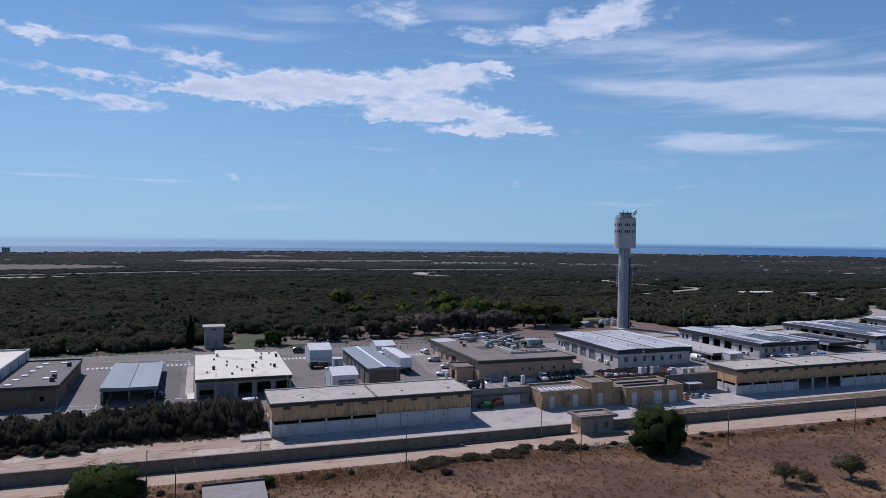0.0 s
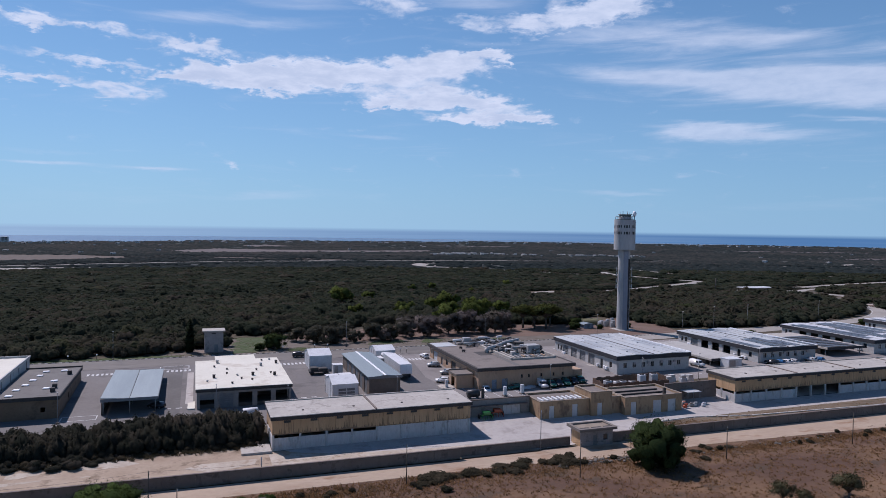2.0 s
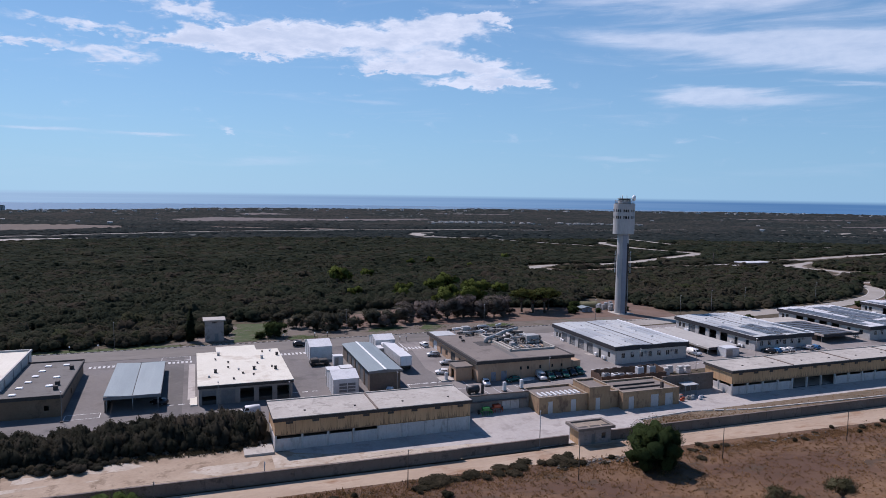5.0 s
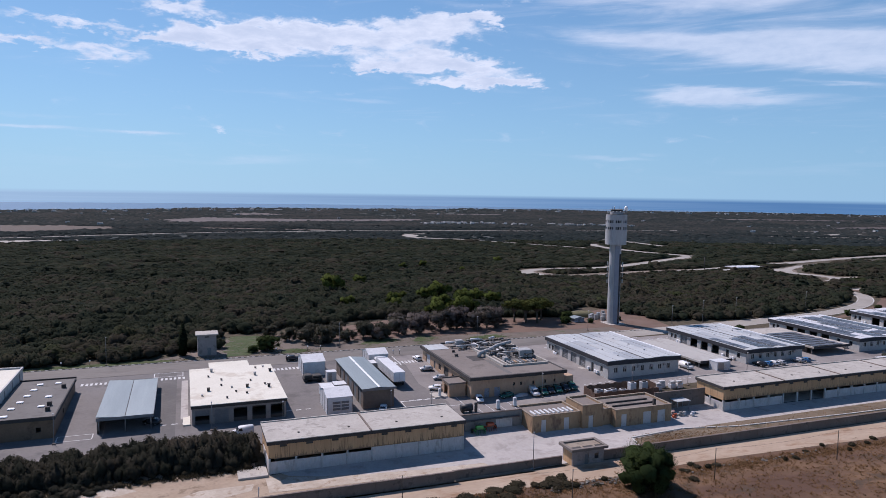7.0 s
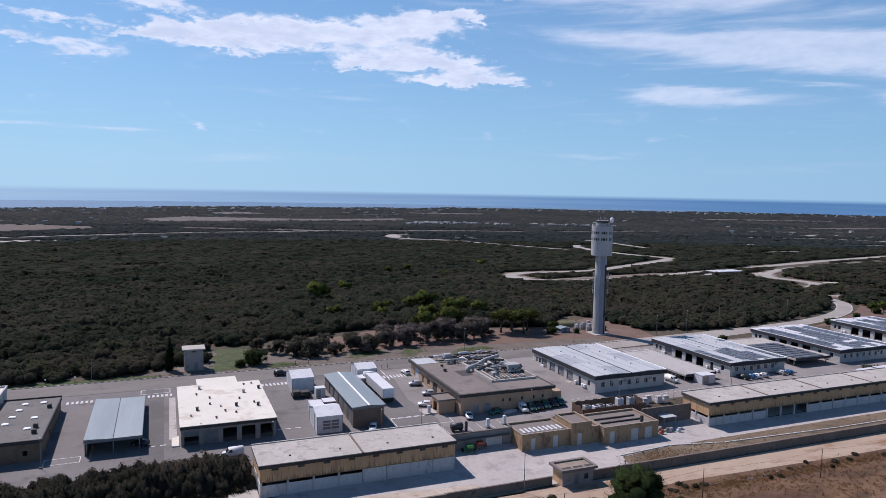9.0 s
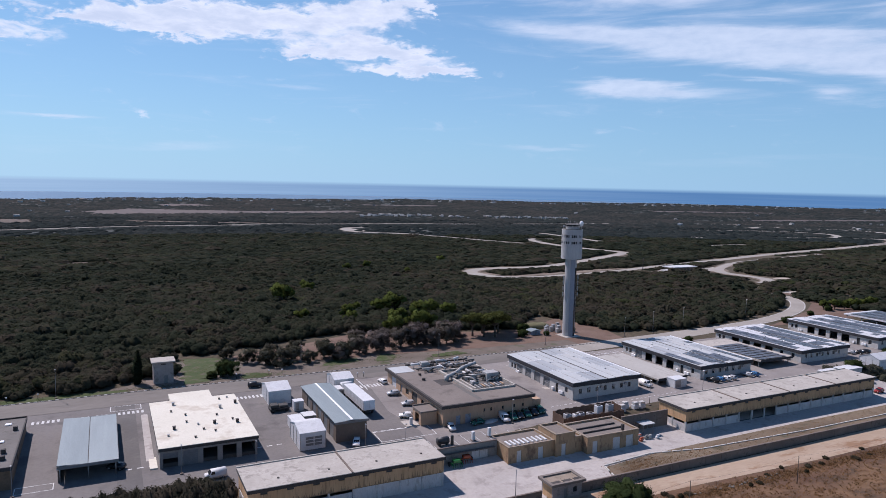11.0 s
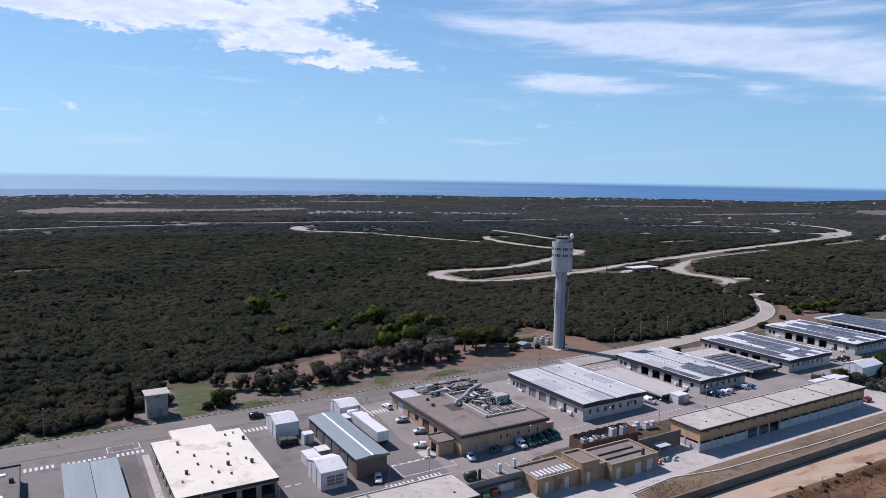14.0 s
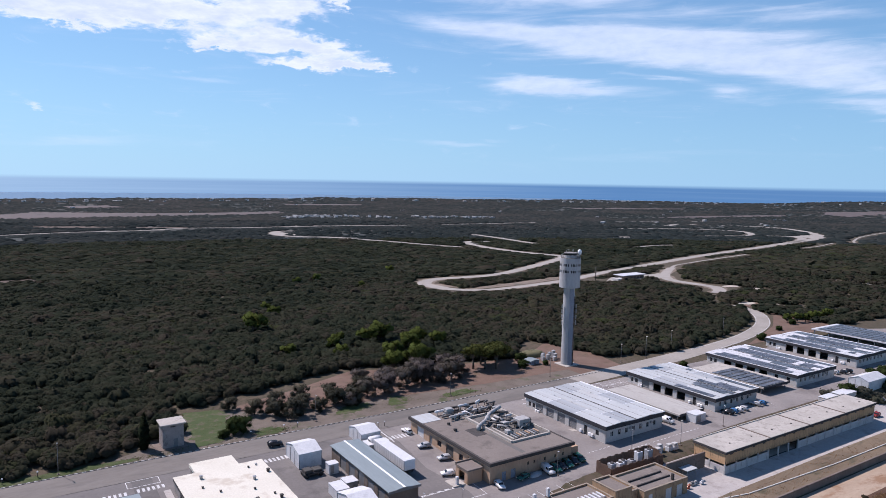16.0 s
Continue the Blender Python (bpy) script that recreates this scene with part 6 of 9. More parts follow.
hangar(163.4, 183.6, 127.0, 156.4, -0.45, 3.05, [(0, 0, 28), (1, 1, 27), (2, 0, 12), (3, 0, 20), (4, 2, 28), (5, 0, 28), (6, 4, 26), (7, 0, 28)], {0, 1, 2, 3}, "white hangar with a roof almost full of solar panels", "roof_white")
hangar(201, 220.5, 129, 159.5, -0.4, 3.1, [(0, 0, 30), (1, 2, 26), (2, 0, 20), (3, 0, 28), (4, 6, 28), (5, 0, 24), (6, 0, 30), (7, 2, 30)], {0, 1, 2, 3}, "white hangar with solar panels at the end of the row", "roof_white")


def flat_canopy(x0, x1, y0, y1, zt, mat, cells, label):
    root = thing("canopy", ((x0 + x1) / 2, (y0 + y1) / 2, gz(x0, y0)), label, "canopy")
    part("roof", boxes((x0, x1, y0, y1, zt - 0.5, zt), bevel=0.05), mat, root)
    part("roof_edge", boxes((x0 - 0.06, x1 + 0.06, y0 - 0.1, y0 - 0.01, zt - 0.55, zt + 0.08)), "fascia_grey", root)
    for x in (x0 + 0.5, x1 - 0.5):
        for y in np.linspace(y0 + 1, y1 - 1, 6):
            rod("post", (x, y, gz(x, y) - 0.2), (x, y, zt - 0.5), 0.12, "steel", root)
    if zt > 2.5:
        for y in np.linspace(y0 + 1, y1 - 1, 6):
            part("beam", boxes((x0 + 0.3, x1 - 0.3, y - 0.1, y + 0.1, zt - 0.9, zt - 0.51)), "fascia_dark", root)
    else:
        part("back_wall", boxes((x0 + 0.3, x1 - 0.3, y1 - 1.2, y1 - 1.0, -1.5, zt - 0.5)), "wall_brown", root)
        part("side_wall", boxes((x0 + 1.0, x0 + 1.2, y0 + 3, y1 - 1.3, -1.9, zt - 0.5)), "wall_brown", root)
    if cells:
        me = mesh_of("solar_panel", boxes((-0.8, 0.8, -0.95, 0.95, 0, 0.05)), "solar")
        for i in range(int((x1 - x0 - 0.6) / 1.72)):
            for j in range(int((y1 - y0 - (1.5 if zt > 2.5 else 5)) / 2.05)):
                ob = shared("solar_panel", me, root, (x0 + 1.1 + i * 1.72, y0 + 1.2 + j * 2.05, zt + 0.12))
                ob.rotation_euler.x = radians(-4)
    return root


flat_canopy(111.2, 120.3, 126.2, 149.6, 1.0, "canopy_grey", False, "open canopy with flat grey-beige roof between hangars")
flat_canopy(148.2, 160.8, 127.6, 150.5, 1.6, "roof_concrete", True, "open canopy covered with solar panels")
flat_canopy(232, 250, 132, 160.5, 2.8, "roof_white", True, "large solar carport behind the hangars")


def tower():
    cx, cy = 121.9, 176.6
    root = thing("control_tower", (cx, cy, 0), "slender white concrete tower with a cylindrical head", "tower")
    r = 1.75
    # eight-sided shaft of upright ribs
    bm = bmesh.new()
    bmesh.ops.create_cone(bm, cap_ends=True, segments=28, radius1=r * 1.08, radius2=r * 0.98, depth=24.6, matrix=Matrix.Translation((cx, cy, 12.2)))
    part("shaft", bm, "tower_white", root)
    a0 = math.atan2(-0.84, -0.54)
    for off, wdt, mat, top, lab in ((0.78, 0.62, "glass_dark", 21.5, "dark glazed stair strip"), (0.28, 0.9, "tower_blue", 24.0, "blue-grey cladding strip")):
        a = a0 + off
        d = Vector((math.cos(a), math.sin(a), 0))
        s = Vector((-d.y, d.x, 0))
        bm = bmesh.new()
        c = Vector((cx, cy, 0)) + d * (r * 1.04)
        for z0, z1 in ((0.2, top),):
            vs = []
            for z in (z0, z1):
                for u, v in ((-wdt, -0.35), (wdt, -0.35), (wdt, 0.12), (-wdt, 0.12)):
                    p = c + s * u * 0.75 + d * v
                    vs.append(bm.verts.new((p.x, p.y, z)))
            lo, hi = vs[:4], vs[4:]
            bm.faces.new(lo[::-1])
            bm.faces.new(hi)
            for i in range(4):
                bm.faces.new((lo[i], lo[(i + 1) % 4], hi[(i + 1) % 4], hi[i]))
        part("strip", bm, mat, root, lab)
    # head: drum with two window bands
    def drum(name, z0, z1, rad, mat, seg=40, label=""):
        bm = bmesh.new()
        bmesh.ops.create_cone(bm, cap_ends=True, segments=seg, radius1=rad, radius2=rad, depth=z1 - z0, matrix=Matrix.Translation((cx, cy, (z0 + z1) / 2)))
        return part(name, bm, mat, root, label)
    drum("head_lower", 24.3, 28.9, 3.15, "tower_white")
    drum("head_band", 29.7, 30.85, 3.15, "tower_white")
    drum("head_upper", 31.65, 33.3, 3.15, "tower_white")
    drum("glazing", 28.9, 29.7, 2.95, "glass_dark", label="dark band of windows")
    drum("glazing", 30.85, 31.65, 2.95, "glass_dark", label="dark band of windows")
    for z0, z1 in ((28.9, 29.7), (30.85, 31.65)):
        for i in range(24):
            a = i / 24 * math.tau
            wide = 0.34 if i % 3 == 0 else 0.10
            m = Matrix.Translation((cx, cy, 0)) @ Matrix.Rotation(a, 4, "Z") @ Matrix.Translation((3.04, 0, (z0 + z1) / 2)) @ Matrix.Diagonal((0.2, wide * 2, z1 - z0, 1))
            bm = bmesh.new()
            bmesh.ops.create_cube(bm, size=1, matrix=m)
            part("mullion", bm, "tower_white", root)
    drum("roof_deck", 33.3, 33.42, 2.9, "roof_grey")
    drum("lantern", 33.42, 34.1, 1.9, "tower_white", 24)
    drum("glazing", 34.1, 34.75, 1.8, "glass_dark", 24, "dark glazed look-out")
    drum("lantern_roof", 34.75, 34.95, 2.05, "wall_grey", 24)
    random.seed(3)
    for i in range(14):
        a = i / 14 * math.tau
        x, y = cx + math.cos(a) * 2.8, cy + math.sin(a) * 2.8
        rod("rail_post", (x, y, 33.3), (x, y, 34.35), 0.05, "steel", root, 6)
    for k in range(14):
        a, b = k / 14 * math.tau, (k + 1) / 14 * math.tau
        rod("rail", (cx + math.cos(a) * 2.8, cy + math.sin(a) * 2.8, 34.3), (cx + math.cos(b) * 2.8, cy + math.sin(b) * 2.8, 34.3), 0.045, "steel", root, 6)
    for i in range(6):
        a = i * 1.05 + 0.4
        x, y = cx + math.cos(a) * 1.3, cy + math.sin(a) * 1.3
        rod("aerial", (x, y, 34.9), (x, y, random.uniform(35.4, 36.3)), 0.045, "steel", root, 6)
    bm = bmesh.new()
    bmesh.ops.create_uvsphere(bm, u_segments=16, v_segments=8, radius=0.85, matrix=Matrix.Translation((cx + 2.2, cy - 1.6, 35.1)) @ Matrix.Diagonal((0.7, 0.7, 1.05, 1)))
    part("radome", bm, "flashing", root, "white dish aerial in its cover", True)
    rod("bracket", (cx + 2.2, cy - 1.6, 33.4), (cx + 2.2, cy - 1.6, 34.5), 0.1, "steel", root, 8)
    # aerials clamped to the shaft
    for z in (13.2, 15.0, 16.8, 18.4):
        for a in (a0 - 1.25, a0 + 1.5):
            x, y = cx + math.cos(a) * 2.25, cy + math.sin(a) * 2.25
            part("antenna_panel", boxes((x - 0.15, x + 0.15, y - 0.15, y + 0.15, z - 0.65, z + 0.65), bevel=0.04), "steel", root)
            rod("bracket", (cx + math.cos(a) * 1.7, cy + math.sin(a) * 1.7, z), (x, y, z), 0.05, "steel", root, 6)
    part("plinth", boxes((cx - 2.8, cx + 2.8, cy - 2.8, cy + 2.8, -0.2, 0.22), bevel=0.05), "roof_concrete", root)
    for i, (x, y, h) in enumerate(((120.2, 183.4, 1.8), (119.0, 184.6, 1.5), (121.6, 184.2, 2.2), (122.6, 182.6, 2.0), (120.4, 186.0, 1.6), (123.4, 184.4, 2.5), (118.2, 183.2, 1.3), (121.4, 181.6, 1.4))):
        cab = thing("equipment_cabinet", (x, y, gz(x, y)), "pale grey equipment cabinet beside the tower", "cabinet", "tower cabinets")
        part("body", boxes((x - 0.5, x + 0.5, y - 0.4, y + 0.4, 0.05, h), bevel=0.04), "cabinet_grey", cab)
        part("door", boxes((x - 0.42, x + 0.42, y - 0.43, y - 0.405, 0.15, h - 0.1)), "steel", cab)
    # small blue-roofed pump house
    ph = thing("pump_house", (112.9, 182.2, 0), "small pump house with faded blue roof", "hut")
    part("wall", boxes((111.1, 114.5, 181.0, 183.8, -0.1, 1.3)), "door_blue", ph)
    bm = bmesh.new()
    prism(bm, [(110.8, 1.3), (112.8, 1.75), (114.8, 1.3), (114.8, 1.2), (112.8, 1.65), (110.8, 1.2)], "y", 180.7, 184.1)
    part("roof", bm, "metal_blue", ph, "faded blue pitched roof")
    part("door", boxes((112.3, 113.1, 180.94, 180.99, 0, 1.15)), "shutter_grey", ph)
    # grassed earth mound behind the cabinets
    rng = np.random.default_rng(61)
    rows, cols = 9, 22
    V, F = [], []
    for r in range(rows):
        f = r / (rows - 1)
        for c in range(cols):
            t = c / cols * math.tau
            k = math.cos(f * math.pi / 2) ** 0.6
            V.append((118.6 + 5.4 * k * math.cos(t) + rng.normal(0, 0.06), 190.0 + 2.7 * k * math.sin(t) + rng.normal(0, 0.06), -0.3 + 2.0 * math.sin(f * math.pi / 2) ** 0.7 + rng.normal(0, 0.05)))
    for r in range(rows - 1):
        for c in range(cols):
            d = (c + 1) % cols
            F.append((r * cols + c, r * cols + d, (r + 1) * cols + d, (r + 1) * cols + c))
    me = bpy.data.meshes.new("earth_mound")
    me.from_pydata(V, [], F)
    me.shade_smooth()
    me.materials.append(M["mound_grass"])
    tagged(new("earth_mound", me), "long rounded mound of earth under dry olive grass", "mound")


tower()


def pump_station():
    """The ochre utility rooms on the lower apron."""
    root = thing("utility_building", (70, 107, -2.7), "ochre utility rooms with flat roofs and stair head", "building")
    zb = -3.2
    def room(x0, x1, y0, y1, zt, doors, roof):
        bm = bmesh.new()
        wall_run(bm, "x", y0, 0.3, x0, x1, zb, zt, [(d, d + w, zb, -2.6 + 1.95) for d, w in doors])
        wall_run(bm, "x", y1 - 0.3, 0.3, x0, x1, zb, zt)
        wall_run(bm, "y", x0, 0.3, y0 + 0.3, y1 - 0.3, zb, zt)
        wall_run(bm, "y", x1 - 0.3, 0.3, y0 + 0.3, y1 - 0.3, zb, zt)
        part("wall", bm, "ochre_worn", root)
        for d, w in doors:
            part("door", boxes((d, d + w, y0 + 0.12, y0 + 0.18, zb, -0.65)), "white_panel", root, "faded white metal door")
        part("roof", boxes((x0 + 0.3, x1 - 0.3, y0 + 0.3, y1 - 0.3, zt - 0.45, zt - 0.25)), roof, root)
        bm = bmesh.new()
        roof_rim(bm, x0 - 0.05, x1 + 0.05, y0 - 0.05, y1 + 0.05, zt, 0.35, 0.1)
        part("coping", bm, "clay", root, "pale worn coping")
    room(56.2, 66.0, 105.4, 112.0, 0.15, [(58.0, 1.0), (62.6, 1.1)], "roof_brown")
    room(66.05, 70.4, 104.9, 110.6, 1.3, [(67.4, 1.0)], "roof_brown")
    room(70.45, 72.3, 105.2, 110.8, 0.15, [], "roof_brown")
    room(72.35, 84.7, 103.7, 111.6, 0.2, [(73.6, 1.2), (78.4, 1.8), (81.6, 1.8)], "roof_brown")
    for i in range(9):
        x = 57.2 + i * 0.95
        part("condenser", boxes((x, x + 0.4, 106.4, 108.6, -0.1, 0.2), bevel=0.05), "tent_white", root, "white roof condenser")
    for k in range(2):
        y = 106.2 + k * 2.1
        part("roof_pipe", boxes((73.4, 82.6, y, y + 0.26, -0.05, 0.22)), "fascia_dark", root)
    part("chimney", boxes((81.4, 81.9, 104.6, 105.1, 0, 1.2), bevel=0.05), "fascia_dark", root)
    # plant yard behind, fenced with rusty sheet
    fence = thing("plant_fence", (82, 115, -2), "rusty sheet fence round the plant yard", "fence")
    def post_line(xa, xb, ya, yb, n):
        for i in range(n):
            x, y = xa + (xb - xa) * i / n, ya + (yb - ya) * i / n
            z = gz(x, y)
            dx, dy = (xb - xa) / n, (yb - ya) / n
            if abs(dx) > abs(dy):
                bm = boxes((x, x + dx * 0.97, y, y + 0.08, z, z + 2.3 + 0.15 * (i % 2)))
            else:
                bm = boxes((x, x + 0.08, y, y + dy * 0.97, z, z + 2.3 + 0.15 * (i % 2)))
            part("fence_panel", bm, "rust", fence)
    post_line(74.4, 89.2, 113.6, 113.2, 15)
    post_line(74.4, 89.2, 117.6, 117.2, 15)
    post_line(74.4, 74.4, 113.6, 117.6, 4)
    post_line(89.2, 89.2, 113.2, 117.2, 4)
    for i, (x, y, h) in enumerate(((76.4, 115.4, 2.2), (78.4, 115.0, 2.0), (80.2, 116, 1.7), (82.2, 115.4, 1.6), (84.6, 115.8, 2.6), (87.0, 115.2, 2.7))):
        z = gz(x, y)
        ch = thing("chiller", (x, y, z), "pale grey chiller unit in the plant yard", "chiller", "chillers")
        part("casing", boxes((x - 0.7, x + 0.7, y - 0.6, y + 0.6, z + 0.1, z + h), bevel=0.06), ("cabinet_grey", "tent_white", "cabinet_grey")[i % 3], ch)
        bm = bmesh.new()
        tube(bm, (x, y, z + h), (x, y, z + h + 0.12), 0.45, 14)
        part("fan_cowl", bm, "fascia_dark", ch)
    for i, (x, y) in enumerate(((91.6, 116.4), (93.4, 117.6), (95.4, 116.6), (97.0, 116.4))):
        z = gz(x, y)
        pl = thing("pallet_stack", (x, y, z), "white crates stacked on the yard", "crate", "crates")
        part("crate", boxes((x - 0.7, x + 0.7, y - 0.5, y + 0.5, z, z + 0.9), bevel=0.04), "tent_white", pl)
        part("crate", boxes((x - 0.6, x + 0.55, y - 0.45, y + 0.45, z + 0.91, z + 1.5), bevel=0.04), "wall_white", pl)
    # awning and scrap by the yard wall
    aw = thing("awning", (90, 107.6, -2.8), "small tin awning against the yard wall", "awning")
    part("sheet", boxes((88.4, 91.6, 106.5, 108.7, -0.65, -0.55)), "metal_light", aw)
    for x, y in ((88.6, 106.7), (91.4, 106.7), (88.6, 108.5), (91.4, 108.5)):
        rod("post", (x, y, gz(x, y) - 0.1), (x, y, -0.65), 0.05, "steel", aw)
    random.seed(8)
    for i in range(7):
        x, y = random.uniform(86, 90.5), random.uniform(104.2, 106.2)
        z = gz(x, y) + 0.05
        sc = thing("scrap_item", (x, y, z), "pale discarded part on the apron", "scrap", "scrap heap")
        bm = boxes((x - 0.4, x + 0.3, y - 0.3, y + 0.3, z, z + 0.5), (x - 0.2, x + 0.5, y - 0.2, y + 0.15, z + 0.5, z + 0.8), bevel=0.08)
        part("body", bm, ("wall_white", "wall_grey", "paint_red", "tent_white")[i % 4], sc)


pump_station()


def gate_hut():
    x0, x1, y0, y1 = 55.6, 61.3, 91.0, 94.0
    zb, zt = -3.2, -0.75
    root = thing("gate_hut", (58.2, 92.5, -3.1), "small derelict hut with hollow clay-edged roof", "hut")
    bm = bmesh.new()
    wall_run(bm, "x", y0, 0.25, x0, x1, zb, zt, [(57.8, 58.5, zb, -1.5), (59.6, 60.4, -2.4, -1.5)])
    wall_run(bm, "x", y1 - 0.25, 0.25, x0, x1, zb, zt)
    wall_run(bm, "y", x1 - 0.25, 0.25, y0 + 0.25, y1 - 0.25, zb, zt)
    part("wall", bm, "wall_blush", root)
    bm = bmesh.new()
    wall_run(bm, "y", x0, 0.25, y0 + 0.25, y1 - 0.25, zb, zt)
    part("wall", bm, "ochre", root)
    bm = bmesh.new()
    box(bm, x0 - 0.5, x1 + 0.5, y0 - 0.5, y1 + 0.5, zt, zt + 0.14)
    roof_rim(bm, x0 - 0.5, x1 + 0.5, y0 - 0.5, y1 + 0.5, zt + 0.14, 0.5, 0.28)
    part("roof", bm, "roof_brown", root, "brown weathered roof edge")
    part("roof_floor", boxes((x0, x1, y0, y1, zt + 0.145, zt + 0.19)), "clay", root, "pale dusty roof surface")
    for k in range(3):
        part("roof_patch", boxes((x0 + 0.2 + k * 2.15, x0 + 1.9 + k * 2.15, y0 + 0.25, y0 + 1.0, zt + 0.195, zt + 0.24)), "fascia_dark", root, "dark rectangular patch on the roof")
    part("door", boxes((57.8, 58.5, y0 + 0.12, y0 + 0.17, zb, -1.5)), "shutter_grey", root)
    part("window", boxes((59.6, 60.4, y0 + 0.12, y0 + 0.17, -2.4, -1.5)), "glass_dark", root)
    # roofless shelter at the edge of the field
    r2 = thing("field_shelter", (4, 83.5, -3.1), "low grey block shelter at the field's edge", "hut")
    part("wall", boxes((1.0, 7.4, 76.5, 76.7, -3.4, -2.25), (1.0, 1.2, 76.7, 81.2, -3.4, -2.25), (7.2, 7.4, 76.7, 81.2, -3.4, -2.25), (1.2, 7.2, 81.0, 81.2, -3.4, -1.95)), "wall_grey", r2)
    bm = bmesh.new()
    prism(bm, [(76.2, -2.2), (81.3, -1.85), (81.3, -1.72), (76.2, -2.07)], "x", 0.8, 7.6)
    part("roof", bm, "wall_grey", r2)
    part("roof_edge", boxes((0.75, 7.65, 81.32, 81.6, -1.95, -1.5)), "fascia_dark", r2)


gate_hut()


# ---- vehicles ----
def car_profile(kind):
    if kind == "van":
        return [(-2.3, 0.35), (2.2, 0.35), (2.35, 0.7), (2.2, 1.05), (1.55, 1.2), (0.95, 1.95), (-2.25, 2.0), (-2.35, 1.0)], 2.0
    if kind == "suv":
        return [(-2.1, 0.35), (2.05, 0.35), (2.15, 0.75), (2.0, 1.0), (1.0, 1.08), (0.45, 1.62), (-1.75, 1.62), (-2.1, 1.05)], 1.85
    return [(-1.95, 0.3), (1.95, 0.3), (2.05, 0.6), (1.9, 0.82), (0.95, 0.92), (0.3, 1.42), (-1.35, 1.44), (-1.95, 0.95)], 1.75


def build_car(kind, paint, label):
    root = thing("van" if kind == "van" else "car", (0, 0, 0), label, "van" if kind == "van" else "car", "parked vehicles")
    pts, w = car_profile(kind)
    bm = bmesh.new()
    prism(bm, pts, "x", -w / 2, w / 2)
    for v in bm.verts:
        if v.co.z > 1.15:
            v.co.x *= 0.82
    bmesh.ops.bevel(bm, geom=bm.edges[:], offset=0.07, segments=2, affect="EDGES")
    part("body", bm, paint, root, smooth=True)
    zs = max(p[1] for p in pts)
    zl = 0.98 if kind != "van" else 1.25
    hw = w / 2 * 0.9
    if kind == "van":
        part("windscreen", boxes((-hw + 0.12, hw - 0.12, 1.02, 1.6, 1.25, 1.3)), "glass_dark", root)
        ya, yb = 0.2, 1.25
    elif kind == "suv":
        ya, yb = -1.6, 0.72
    else:
        ya, yb = -1.35, 0.6
    for s in (-1, 1):
        bm = bmesh.new()
        prism(bm, [(ya, zl), (yb, zl), (yb - 0.35, zs - 0.13), (ya + 0.12, zs - 0.13)], "x", s * (w / 2 * 0.9) - 0.02, s * (w / 2 * 0.9) + 0.02)
        part("side_window", bm, "glass_dark", root)
    front = pts[4], pts[5]
    bm = bmesh.new()
    (y0, z0), (y1, z1) = front
    d = Vector((0, y1 - y0, z1 - z0)).normalized()
    nrm = Vector((0, d.z, -d.y)) * 0.03
    vs = []
    for t, hx in ((0.12, w / 2 * 0.84), (0.86, w / 2 * 0.74)):
        for sx in (-1, 1):
            vs.append(bm.verts.new((sx * hx, y0 + (y1 - y0) * t + nrm.y, z0 + (z1 - z0) * t + nrm.z)))
    bm.faces.new((vs[0], vs[1], vs[3], vs[2]))
    part("windscreen", bm, "glass_dark", root)
    (y0, z0), (y1, z1) = pts[6], pts[7]
    bm = bmesh.new()
    vs = [bm.verts.new((sx * w / 2 * 0.74, y0 + (y1 - y0) * t - 0.03, z0 + (z1 - z0) * t + 0.02)) for t, sx in ((0.15, -1), (0.15, 1), (0.85, 1), (0.85, -1))]
    bm.faces.new(vs)
    part("rear_window", bm, "glass_dark", root)
    wb = 1.25 if kind != "van" else 1.45
    for sx in (-1, 1):
        for y in (-wb, wb):
            wh = rod("wheel", (sx * (w / 2 - 0.2), y, 0.32), (sx * (w / 2 + 0.02), y, 0.32), 0.32, "tyre", root, 14)
            rod("rim", (sx * (w / 2 + 0.021), y, 0.32), (sx * (w / 2 + 0.03), y, 0.32), 0.2, "steel", wh, 10)
        part("headlight", boxes((sx * (w / 2 - 0.3) - 0.15, sx * (w / 2 - 0.3) + 0.15, pts[2][0] - 0.12, pts[2][0] - 0.02, pts[2][1] - 0.02, pts[2][1] + 0.12)), "flashing", root)
    return root


PLAN = 1.36  # metres to a unit of the plan below; vehicles are built in metres


